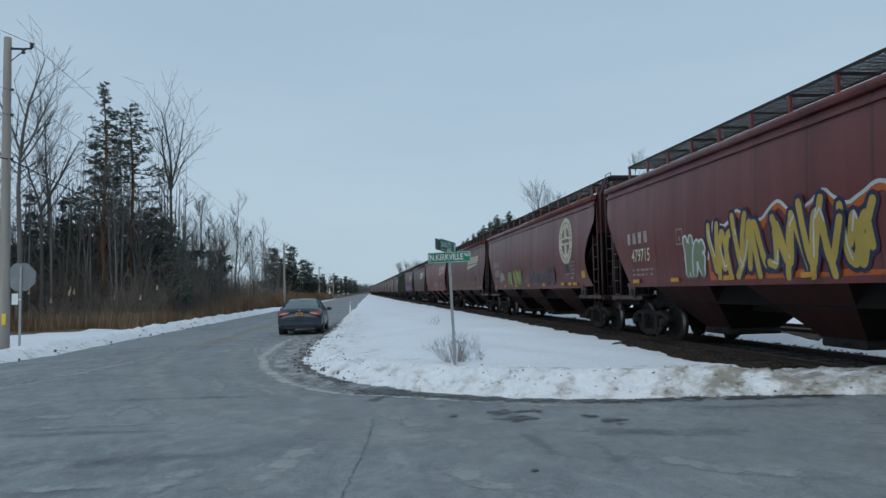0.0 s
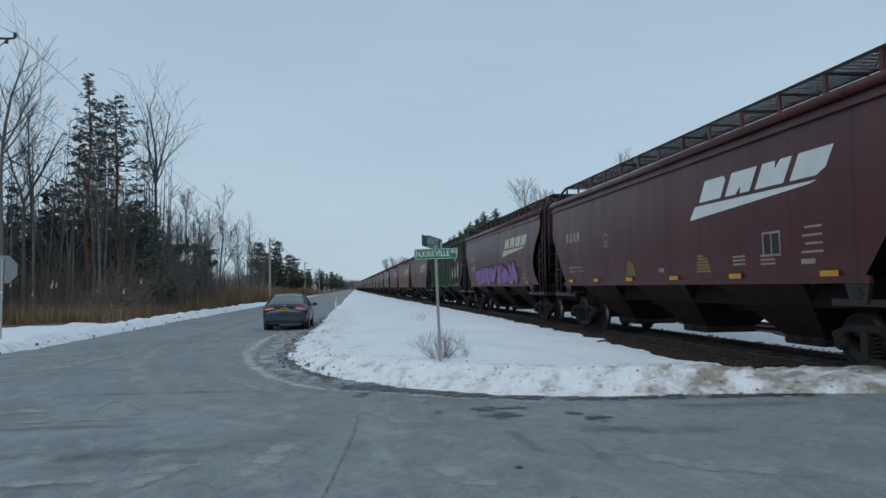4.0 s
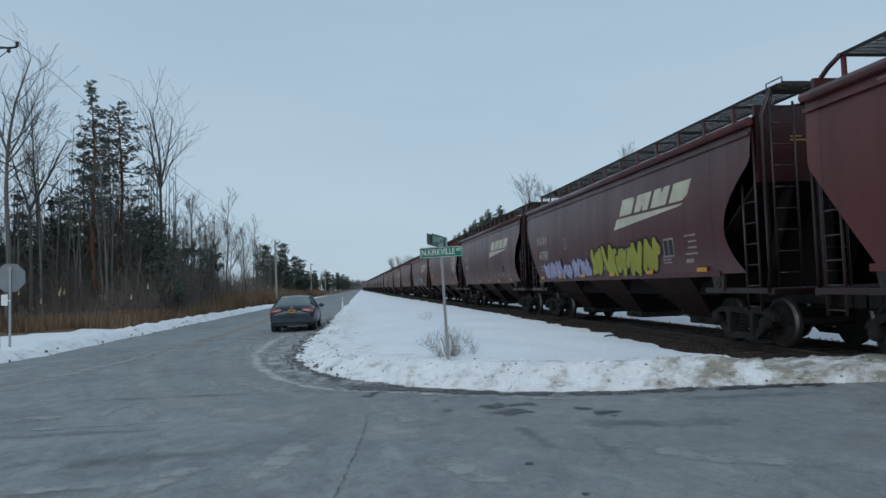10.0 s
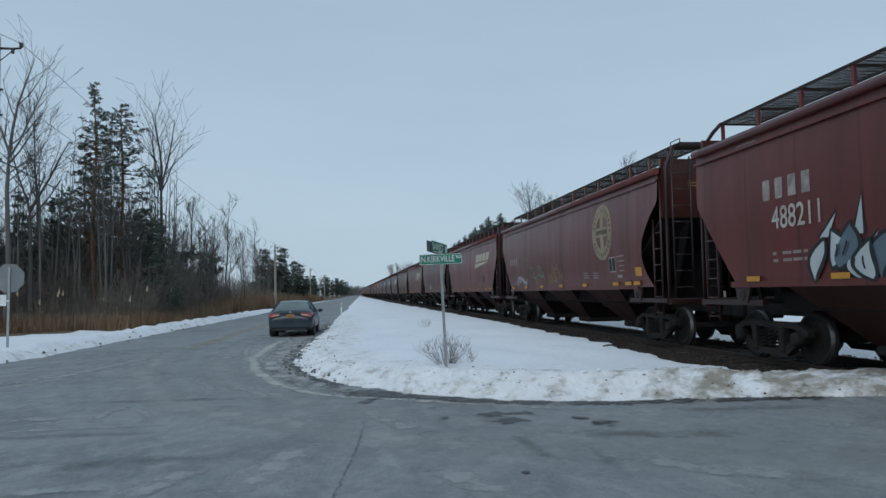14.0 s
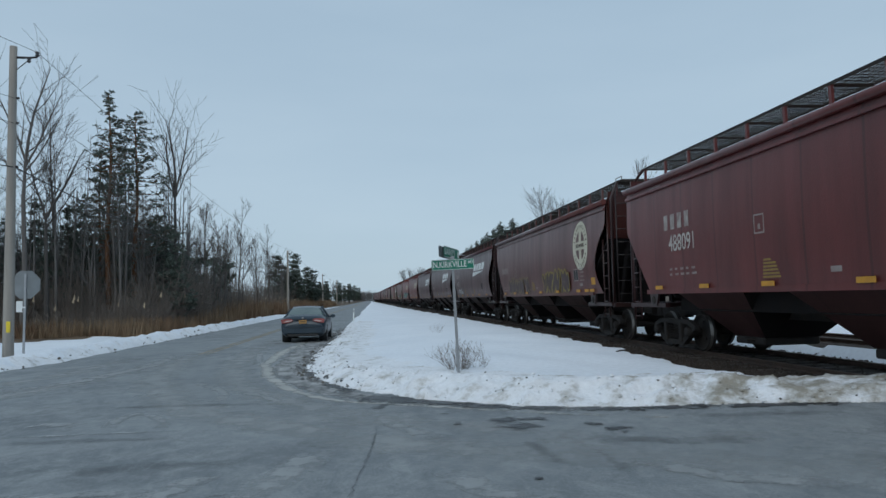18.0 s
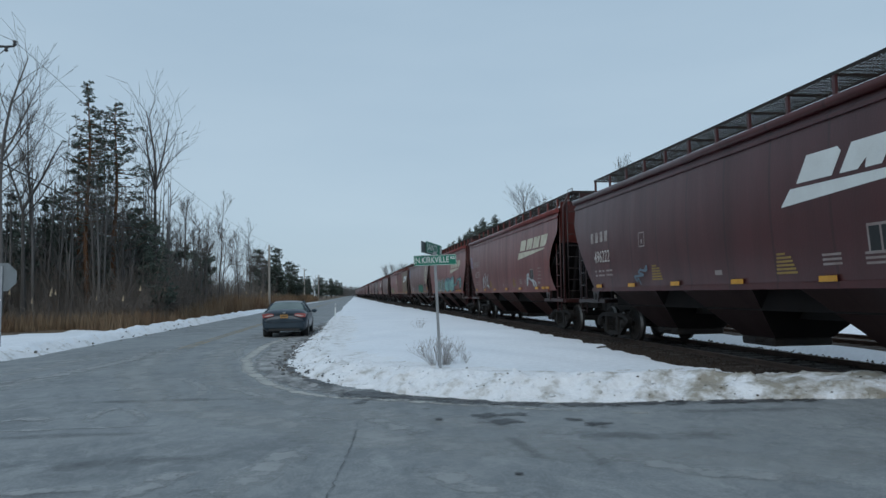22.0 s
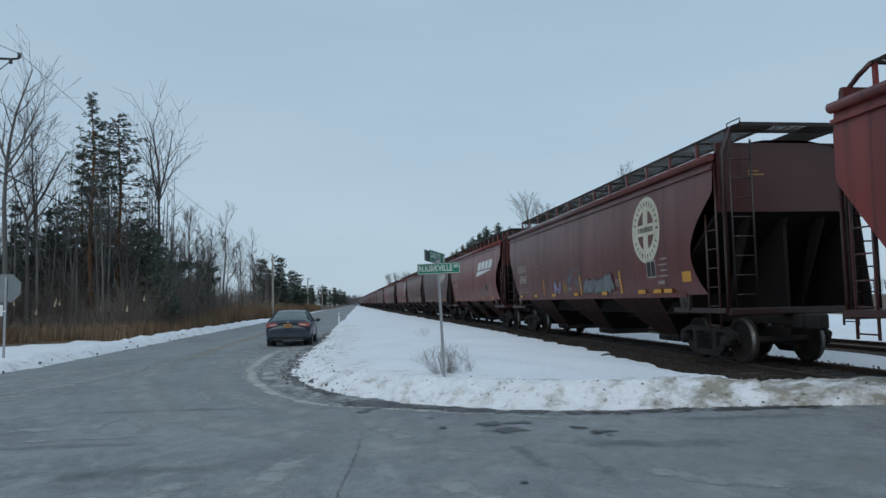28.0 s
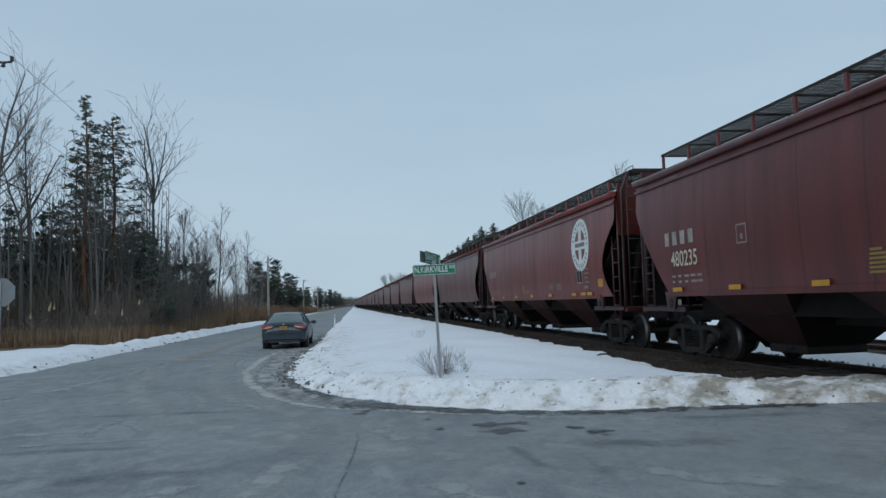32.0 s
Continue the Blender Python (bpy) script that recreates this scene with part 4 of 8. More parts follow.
# far end of each wagon along the track at the start, its colour, mark, number, style
MAROON, DARK, RED, ORANGE, STAIN, GREEN = (0.162, 0.034, 0.031), (0.092, 0.023, 0.024), (0.225, 0.038, 0.030), (0.225, 0.06, 0.037), (0.152, 0.037, 0.030), (0.056, 0.128, 0.074)
TRAIN = [
    (0, 19.90, MAROON, "emblem", "479715", "smooth"), (1, 38.97, MAROON, "emblem", "472801", "smooth"), (2, 57.42, MAROON, "swoosh", "477627", "straight"),
    (3, 76.64, RED, "swoosh", "481097", "smooth"), (4, 94.5, DARK, "swoosh", "", "straight"), (5, 112.43, DARK, "swoosh", "497890", "smooth"),
    (6, 131.3, GREEN, "ribbed", "", "straight"), (7, 149.2, DARK, "swoosh", "498259", "straight"), (8, 167.85, ORANGE, "swoosh", "485511", "straight"),
    (9, 186.35, MAROON, "swoosh", "488789", "straight"), (10, 204.2, DARK, "swoosh", "497040", "round"), (11, 221.95, DARK, "swoosh", "496898", "round"),
    (12, 241.5, MAROON, "emblem", "474828", "smooth"), (13, 260.4, RED, "swoosh", "488211", "straight"), (14, 279.4, STAIN, "emblem", "", "smooth"),
    (15, 298.2, MAROON, "swoosh", "", "straight"), (16, 316.85, STAIN, "emblem", "478645", "smooth"), (17, 335.5, MAROON, "swoosh", "488091", "straight"),
    (18, 354.35, STAIN, "emblem", "", "smooth"), (19, 372.2, DARK, "swoosh", "491519", "round"), (20, 391.0, DARK, "swoosh", "491848", "round"),
    (21, 408.7, DARK, "swoosh", "496222", "round"), (22, 427.7, RED, "swoosh", "482276", "smooth"), (23, 447.2, RED, "swoosh", "485280", "straight"),
    (24, 466.4, STAIN, "emblem", "474502", "smooth"), (25, 485.3, STAIN, "swoosh", "482146", "smooth"), (26, 504.5, RED, "swoosh", "", "straight"),
    (27, 524.0, STAIN, "emblem", "479543", "smooth"), (28, 542.2, RED, "swoosh", "496108", "round"), (29, 560.9, DARK, "swoosh", "497415", "straight"),
    (30, 579.85, MAROON, "emblem", "480235", "smooth"), (31, 599.2, RED, "emblem", "", "smooth")]
_rng = random.Random(5)
_g = 599.2
for _k in range(32, 62):
    _g += 18.7
    TRAIN.append((_k, _g, _rng.choice((MAROON, DARK, RED, MAROON, STAIN)), "plain", "", _rng.choice(("straight", "smooth", "round"))))

# how dark each wagon's paint has gone
FADE = {0: 1.0, 2: 0.78, 7: 0.9, 8: 0.88, 9: 0.84, 10: 1.0, 11: 1.05, 12: 0.84, 13: 0.66, 14: 0.95, 16: 0.80, 17: 0.95, 18: 0.78, 19: 0.9, 20: 0.86, 21: 0.9, 22: 0.78, 23: 1.0, 25: 1.15, 27: 0.86, 28: 0.92, 30: 0.9, 31: 0.85}
PROTOS = {}
CARS = []


def bulge_of(mark, style):
    return 0.0 if mark == "ribbed" else {"round": 0.10, "smooth": 0.07, "straight": 0.035}[style]


def build_train():
    for k, far, colour, mark, number, style in TRAIN:
        near = TRAIN[k - 1][1] if k else far - 18.9
        length = far - near
        kind = "ribbed" if mark == "ribbed" else style
        size, half = ("short", 8.15) if length < 18.25 else ("long", 8.55) if length < 19.05 else ("longest", 8.95)
        if kind == "ribbed":
            half = 8.75
        mid = far - half
        key = (kind, size)
        if PROTOS.get(key) is None:
            car = hopper_proto("hopper_wagon", half, style, 3, ribs=(kind == "ribbed"), bulge=bulge_of(mark, style))
            PROTOS[key] = car
        else:
            car = copy_thing(PROTOS[key], Matrix())
        car.matrix_basis = pose(TRACK_X, mid, RAIL_Z)
        shade = "green" if mark == "ribbed" else ("dark maroon" if colour == DARK else "faded red" if colour == RED else "orange-red" if colour == ORANGE else "stained brown-red" if colour == STAIN else "maroon")
        tagged(car, f"{shade} covered grain hopper wagon rolling on the track", "train wagon", "wagons of the grain train")
        rng = random.Random(k)
        f = FADE.get(k, rng.uniform(0.9, 1.1))
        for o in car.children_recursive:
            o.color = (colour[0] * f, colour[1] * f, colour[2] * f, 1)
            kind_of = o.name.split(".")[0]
            if kind_of == "hopper_bay":                      # darker and greyer than the body
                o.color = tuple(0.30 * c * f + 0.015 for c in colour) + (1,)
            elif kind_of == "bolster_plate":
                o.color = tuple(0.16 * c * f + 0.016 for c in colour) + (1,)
            elif kind_of in ("ladder", "end_ladder"):        # darkened for the shade of the gap, end ladders most
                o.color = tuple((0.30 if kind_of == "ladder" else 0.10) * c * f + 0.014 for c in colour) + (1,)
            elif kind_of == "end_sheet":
                # shade between the wagons put into the end wall's colour
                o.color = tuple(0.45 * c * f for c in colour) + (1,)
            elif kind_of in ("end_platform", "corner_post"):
                # platform and posts darkened likewise, as if shaded by the gap
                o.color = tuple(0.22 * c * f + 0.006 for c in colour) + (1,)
            elif kind_of == "body" and k == 25:              # mud dried on towards its near end
                o.data = o.data.copy()
                o.data.materials[0] = M["paint_tan"]
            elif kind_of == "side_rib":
                # halved colour imitates the shaded line beside each rib
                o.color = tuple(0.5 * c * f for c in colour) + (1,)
        CARS.append((k, car, mid, half, mark, number, style, colour))


build_train()

# ---- the railway: ballast bed, rails, ties ----
def build_track():
    bm = bmesh.new()
    prof = [(5.8, -0.08), (6.3, 0.08), (7.3, 0.13), (10.2, 0.13), (11.0, -0.06)]
    ys = list(np.arange(9.6, 80, 0.5)) + list(np.arange(80, 471, 10))
    rng = random.Random(3)
    for off in (0.0, 5.2):
        prev = None
        for y in ys:
            cur = [bm.verts.new((x + off + (rng.uniform(-0.08, 0.08) if i in (0, 1, 4) else 0), y, z + rng.uniform(-0.02, 0.02))) for i, (x, z) in enumerate(prof)]
            if prev:
                for k in range(4):
                    bm.faces.new((prev[k], prev[k + 1], cur[k + 1], cur[k]))
            prev = cur
        # the far bend
        for j in range(1, 30):
            a = j * 15 / 1500.0
            cx, cy = 1500 * (1 - math.cos(a)), 470 + 1500 * math.sin(a)
            cur = [bm.verts.new((TRACK_X + cx + (x + off - TRACK_X) * math.cos(a), cy - (x + off - TRACK_X) * math.sin(a), z)) for x, z in prof]
            for k in range(4):
                bm.faces.new((prev[k], prev[k + 1], cur[k + 1], cur[k]))
            prev = cur
    ob = tagged(new("track_bed", mesh_of("track_bed", bm, M["ballast"], True)), "dark oily ballast bed under two tracks", "track bed", kind="structure")
    sect = [(-0.07, -0.17), (0.07, -0.17), (0.07, -0.15), (0.012, -0.12), (0.012, -0.05), (0.036, -0.035), (0.036, 0), (-0.036, 0), (-0.036, -0.035), (-0.012, -0.05), (-0.012, -0.12), (-0.07, -0.15)]
    for off, up in ((0.0, RAIL_Z), (5.2, RAIL_Z)):
        for s in (-0.735, 0.735):
            bm = bmesh.new()
            prism(bm, [(TRACK_X + off + s + x, up + z) for x, z in sect], "y", -60, 470)
            part("rail", bm, M["rail"], ob)
    # stones that lie on the shoulder
    pts, faces = [], []
    for i in range(9000):
        y = 10.6 + 45 * rng.random() ** 1.6
        x = rng.uniform(6.0, 7.9) if i % 3 else rng.uniform(8.1, 12.0)
        z = float(np.interp(x, [6.05, 6.5, 7.3, 10.3, 10.7, 12], [-0.02, 0.10, 0.13, 0.13, 0.0, 0.08]))
        r = rng.uniform(0.02, 0.05)
        k = len(pts)
        for dx, dy, dz in ((1, 0, 0), (-0.6, 0.8, 0), (-0.5, -0.9, 0), (0.1, 0.1, 0.9)):
            pts.append((x + dx * r * rng.uniform(0.7, 1.3), y + dy * r * rng.uniform(0.7, 1.3), z + dz * r))
        faces += [(k, k + 1, k + 3), (k + 1, k + 2, k + 3), (k + 2, k, k + 3)]
    me = bpy.data.meshes.new("ballast_stones")
    me.from_pydata(pts, [], faces)
    me.materials.append(M["ballast"])
    tagged(new("ballast_stones", me), "loose dark crushed stones on the track shoulder", "gravel", kind="stuff")
    bm = bmesh.new()
    box(bm, -1.3, 1.3, -0.115, 0.115, 0.0, 0.085, bevel=0.01)
    me = mesh_of("tie", bm, M["tie"])
    for off in (0.0, 5.2):
        for k in range(90):
            t = part("tie", me, None, ob)
            t.location = (TRACK_X + off, 10.2 + k * 0.56, 0.058)


build_track()


def road_marks():
    line = resample([(-2.2, 30), (-2.6, 24), (-2.55, 19.2), (-2.1, 16.3), (-1.5, 14.1), (-1.03, 12.97), (-0.64, 12.25), (-0.2, 11.8), (0.98, 11.0), (2.24, 10.12), (3.0, 9.7), (3.62, 9.36), (4.0, 9.2)], 0.12)
    film("edge_line", line, [0.52 - 0.34 * i / len(line) for i in range(len(line))], 0.006, M["salt_film"])
    rng = random.Random(8)
    line = resample([(-0.36, 4.2), (-0.21, 5.47), (-0.18, 5.83), (-0.11, 6.34), (-0.07, 6.81), (0.0, 7.4), (0.06, 7.98), (0.11, 8.57), (0.15, 9.3)], 0.09)
    line = [(x + rng.uniform(-0.016, 0.016), y) for x, y in line]
    a = 0
    while a < len(line) - 3:                                 # a crack in broken pieces
        b = min(len(line) - 1, a + rng.randint(4, 11))
        bm = bmesh.new()
        ribbon(bm, line[a:b + 1], [(0.004 + 0.012 * rng.random()) * (0.25 if j in (a, b) else 1) for j in range(a, b + 1)], 0.013, jitter=0.003, seed=a)
        part("crack", bm, M["crack"], road)
        a = b + (0 if rng.random() < 0.6 else 1)
    for off in (0.0, 0.24):
        bm = bmesh.new()
        line = [(road_left(y) + 3.45 + off, y) for y in list(range(24, 62, 4)) + [80, 110, 160, 240, 400]]
        ribbon(bm, line, 0.11, 0.004, jitter=0.01, seed=4)
        part("center_line", bm, M["yellow_line"], road)
    # wet hollows and meltwater: ragged dark patches
    wet = ((0.1, 11.15, 0.34, 11.0, 0.34), (1.72, 9.68, 2.02, 9.35, 0.36), (1.85, 9.2, 2.15, 8.8, 0.42), (1.9, 9.55, 2.45, 9.5, 0.2), (2.78, 9.15, 2.9, 8.85, 0.24), (2.92, 8.68, 3.18, 8.42, 0.34),
           (-0.15, 12.35, 1.0, 11.35, 0.66), (0.5, 11.8, 1.7, 10.95, 0.36), (1.4, 11.05, 2.25, 10.6, 0.44), (2.2, 10.6, 2.95, 10.25, 0.44), (2.9, 10.3, 4.0, 9.92, 0.40), (3.8, 10.05, 5.0, 9.65, 0.36), (4.7, 9.75, 6.6, 8.85, 0.34),
           (-0.8, 14.5, -0.1, 13.0, 0.34), (-1.3, 17.5, -0.9, 15.2, 0.30), (1.5, 6.46, 1.6, 6.42, 0.07), (1.02, 6.06, 1.1, 6.02, 0.06), (1.7, 5.42, 1.78, 5.40, 0.05), (-0.41, 8.02, -0.33, 7.98, 0.07), (1.16, 9.4, 1.26, 9.34, 0.12), (1.1, 10.24, 1.2, 10.2, 0.1))
    for i, (xa, ya, xb, yb, w) in enumerate(wet):
        pts = [(xa + (xb - xa) * f, ya + (yb - ya) * f + 0.03 * math.sin(7 * f + i)) for f in (0, 0.2, 0.4, 0.6, 0.8, 1.0)]
        film("wet_patch", resample(pts, 0.06), w * 1.5, 0.009 + 0.0003 * i, M["melt_film"])
    # slush between the edge line and the bank
    line = resample([(-1.7, 40), (-1.8, 30), (-1.95, 22), (-1.85, 17.8), (-1.3, 15.0), (-0.65, 13.2), (0.1, 12.1), (1.3, 11.1), (2.5, 10.5), (3.9, 9.95)], 0.3)
    film("slush", line, [1.35 - 0.85 * i / len(line) for i in range(len(line))], 0.003, M["slush_film"], fray=(1.0, 0.4))
    # pale sweeps where wheels turn in and out of the side road
    for i, (pts, w) in enumerate((([(-3.6, 34), (-3.7, 24), (-3.2, 18), (-2.2, 13.8), (-0.2, 10.4), (2.6, 8.2), (6.5, 7.2)], 1.2), ([(-5.2, 30), (-5.3, 22), (-4.6, 16.5), (-2.9, 11.8), (0.4, 8.2), (4.4, 6.4), (9, 5.8)], 1.3),
                                  ([(-6.9, 26), (-7.2, 18), (-8.6, 13), (-11.5, 9.6), (-17, 7.8)], 1.2), ([(-5.6, 24), (-5.9, 17), (-7.4, 11.6), (-10.5, 8.0), (-16, 6.2)], 1.1))):
        film("brine_sweep", resample(pts, 0.35), w, 0.002 + 0.0007 * i, M["brine_film"])
    swirls = (([(-3.43, 10.2), (-3.52, 10.8), (-3.49, 11.2), (-3.3, 11.67)], 0.22), ([(-3.56, 11.2), (-3.24, 11.32), (-2.89, 10.77), (-2.71, 10.44), (-2.71, 10.0)], 0.22), ([(-3.91, 13.5), (-3.87, 14.08), (-3.49, 13.77)], 0.4),
              ([(-3.5, 15.6), (-2.93, 14.5), (-2.48, 13.5), (-2.42, 12.65), (-2.54, 12.3), (-2.84, 12.6)], 0.26), ([(-2.38, 13.46), (-2.08, 13.46), (-1.63, 12.7), (-1.32, 12.0)], 0.24), ([(-4.3, 9.75), (-3.39, 9.79), (-2.33, 9.74)], 0.13),
              ([(-4.6, 10.7), (-4.24, 10.63), (-3.9, 10.5)], 0.4), ([(-1.2, 6.2), (-0.87, 6.7), (-0.6, 7.6), (-0.49, 8.1)], 0.5), ([(-2.0, 6.1), (-1.82, 6.42), (-1.5, 7.2)], 0.35), ([(-3.3, 24.5), (-3.1, 22), (-2.75, 19.5)], 0.3),
              ([(-5.8, 24), (-5.7, 19.5), (-6.2, 16.5), (-7.6, 14)], 0.6), ([(0.8, 6.9), (1.0, 6.2), (1.4, 5.7)], 0.4), ([(2.6, 7.0), (3.2, 6.2), (4.2, 5.6)], 0.4), ([(-3.4, 6.6), (-2.48, 6.73), (-1.9, 6.6)], 0.3), ([(0.3, 9.9), (0.5, 9.2), (0.9, 8.5)], 0.35))
    for i, (pts, w) in enumerate(swirls):
        film("brine_swirl", resample(pts, 0.1), w, 0.0052 + 0.0002 * i, M["swirl_film"])
    damp = (([(1.84, 8.2), (1.9, 7.4), (1.92, 6.8)], 0.2), ([(2.42, 7.7), (2.45, 7.0), (2.44, 6.5)], 0.16), ([(-4.4, 12.2), (-2.4, 12.06), (-0.7, 11.76)], 0.35), ([(-4.4, 9.4), (-3.2, 9.3), (-2.2, 9.2)], 0.35), ([(-3.1, 7.6), (-2.0, 7.7), (-1.0, 7.8)], 0.5), ([(2.2, 8.2), (3.4, 7.8), (4.4, 7.5)], 0.5), ([(4.0, 9.3), (5.0, 8.9), (6.0, 8.4)], 0.4))
    for i, (pts, w) in enumerate(damp):
        film("damp_trace", resample(pts, 0.15), w, 0.0036 + 0.0002 * i, M["damp_film"])


road_marks()


def scatter_clods(name, label, material, count, line, lo, hi, keep, r0, r1, seed):
    """Small broken lumps lying along a road edge."""
    rng = random.Random(seed)
    pts, faces = [], []
    dense = [p for p in resample(line, 0.1) if keep(*p)]
    for i in range(count):
        j = rng.randrange(1, len(dense) - 1)
        a, b = Vector(dense[j - 1]), Vector(dense[j + 1])
        d = (b - a).normalized()
        p = Vector(dense[j]) + Vector((-d.y, d.x)) * rng.uniform(lo, hi)
        r = r0 + (r1 - r0) * rng.random() ** 2.5
        z = max(float(ground_height(np.array([p.x]), np.array([p.y]))[0]), float(road_z(p.x, p.y)))
        k = len(pts)
        for q in ((1, 0, 0.2), (0.3, 0.95, 0.1), (-0.8, 0.6, 0.3), (-0.8, -0.6, 0.1), (0.3, -0.95, 0.3), (0.4, 0.3, 0.85), (-0.4, 0.1, 0.8), (0.1, -0.5, 0.75), (0, 0, -0.4)):
            s = r * rng.uniform(0.7, 1.25)
            pts.append((p.x + q[0] * s, p.y + q[1] * s, z + q[2] * s))
        faces += [tuple(k + v for v in f) for f in ((0, 1, 5), (1, 2, 6, 5), (2, 3, 6), (3, 4, 7, 6), (4, 0, 5, 7), (5, 6, 7), (0, 8, 1), (1, 8, 2), (2, 8, 3), (3, 8, 4), (4, 8, 0))]
    me = bpy.data.meshes.new(name)
    me.from_pydata(pts, [], faces)
    me.materials.append(material)
    return tagged(new(name, me), label, "snow" if "snow" in name else "dirt", kind="stuff")


scatter_clods("snow_clods", "broken clods of grubby ploughed snow along the bank", M["dirty_snow"], 900, RIGHT_EDGE, 0.05, 0.95, lambda x, y: -1.6 < x < 7.3, 0.012, 0.055, 41)
scatter_clods("dirt_clods", "small dark clods of road dirt along the snow edges", M["clod"], 130, LEFT_EDGE, -0.25, 0.25, lambda x, y: y < 45 and x > -18, 0.012, 0.06, 42)
scatter_clods("snow_clods", "muddy lumps of slush thrown up along the road shoulder", M["slush"], 520, RIGHT_EDGE, -0.30, 0.28, lambda x, y: x < 0.0 and 13.5 < y < 42, 0.015, 0.055, 44)
scatter_clods("dirt_clods", "dark crumbs of frozen slush along the road shoulder", M["clod"], 300, RIGHT_EDGE, -0.22, 0.22, lambda x, y: x < 0.3 and 14.5 < y < 40, 0.015, 0.06, 45)
scatter_clods("dirt_clods", "small dark clods of road dirt on the ploughed bank", M["clod"], 150, RIGHT_EDGE, -0.15, 0.9, lambda x, y: x < 7.3 and y < 24, 0.008, 0.03, 43)

# ---- woods ----
M["bark"] = mat("grey_brown_bark", (0.12, 0.113, 0.109), 0.95, alt=(0.075, 0.07, 0.067), scale=6.0, stretch=(1, 1, 0.15), bump=0.6, vary=0.25, spec=0.15)
M["twig"] = mat("fine_twigs", (0.115, 0.106, 0.10), 0.95, alt=(0.055, 0.05, 0.046), scale=3.0, bump=0.0, vary=0.2, spec=0.1)
# bark paled and greyed: the haze of distance is put into its colour
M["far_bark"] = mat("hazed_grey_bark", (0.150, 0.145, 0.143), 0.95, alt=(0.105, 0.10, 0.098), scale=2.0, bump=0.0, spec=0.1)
M["pine_bark"] = mat("orange_pine_bark", (0.17, 0.085, 0.045), 0.95, alt=(0.075, 0.045, 0.03), scale=5.0, stretch=(1, 1, 0.2), bump=0.6, spec=0.15)
M["needles"] = mat("dark_needles", (0.080, 0.104, 0.090), 0.8, alt=(0.115, 0.140, 0.115), scale=1.2, bump=0.0, vary=0.15, spec=0.2)
M["reed"] = mat("dry_reeds", (0.235, 0.175, 0.115), 0.9, alt=(0.12, 0.07, 0.045), scale=0.5, amount=1.0, bump=0.0, spec=0.15)
M["plume"] = mat("pale_plumes", (0.40, 0.33, 0.24), 0.95, bump=0.0, spec=0.1)
M["brush"] = mat("winter_brush", (0.20, 0.172, 0.150), 0.95, alt=(0.125, 0.112, 0.103), scale=0.5, amount=1.0, bump=0.0, spec=0.1)


class Blades:
    """Collects thin triangles and tubes for one mesh."""
    def __init__(self):
        self.v, self.f, self.mi = [], [], []

    def tri(self, a, b, c, mi=0):
        k = len(self.v)
        self.v += [a, b, c]
        self.f.append((k, k + 1, k + 2))
        self.mi.append(mi)

    def stick(self, a, b, ra, rb, sides=3, mi=0):
        a, b = Vector(a), Vector(b)
        d = b - a
        if d.length < 1e-5:
            return
        d.normalize()
        u = d.orthogonal().normalized()
        w = d.cross(u)
        k = len(self.v)
        for p, r in ((a, ra), (b, rb)):
            for i in range(sides):
                t = 6.283 * i / sides
                self.v.append(tuple(p + (u * math.cos(t) + w * math.sin(t)) * r))
        for i in range(sides):
            j = (i + 1) % sides
            self.f.append((k + i, k + j, k + sides + j, k + sides + i))
            self.mi.append(mi)

    def mesh(self, name, mats):
        me = bpy.data.meshes.new(name)
        me.from_pydata([tuple(p) for p in self.v], [], self.f)
        for m in mats:
            me.materials.append(m)
        for p, i in zip(me.polygons, self.mi):
            p.material_index = i
        return me


def limb(bl, p, d, length, r, rng, depth, twigs, up=0.12, wob=0.22, sides=4):
    """A bough that forks into smaller ones."""
    seg = 4 if depth > 1 else 3
    p, d = Vector(p), Vector(d).normalized()
    for i in range(seg):
        r2 = r * (1 - 0.72 * (i + 1) / seg)
        r1 = r * (1 - 0.72 * i / seg)
        d = (d + Vector((rng.uniform(-wob, wob), rng.uniform(-wob, wob), rng.uniform(-wob * 0.4, wob) + up))).normalized()
        q = p + d * (length / seg)
        (bl if depth > 1 else twigs).stick(p, q, max(r1, 0.0085), max(r2, 0.0065), sides if depth > 1 else 3)
        if depth > 0:
            for _ in range(2 if i else 1):
                side = d.orthogonal().normalized()
                side.rotate(Matrix.Rotation(rng.uniform(0, 6.28), 3, d))
                dd = (d * rng.uniform(0.7, 1.1) + side * rng.uniform(0.5, 0.9)).normalized()
                limb(bl, p + (q - p) * rng.uniform(0.3, 1), dd, length * rng.uniform(0.38, 0.6), max(r2 * 0.62, 0.007), rng, depth - 1, twigs, up, wob, max(3, sides - 1))
        p = q


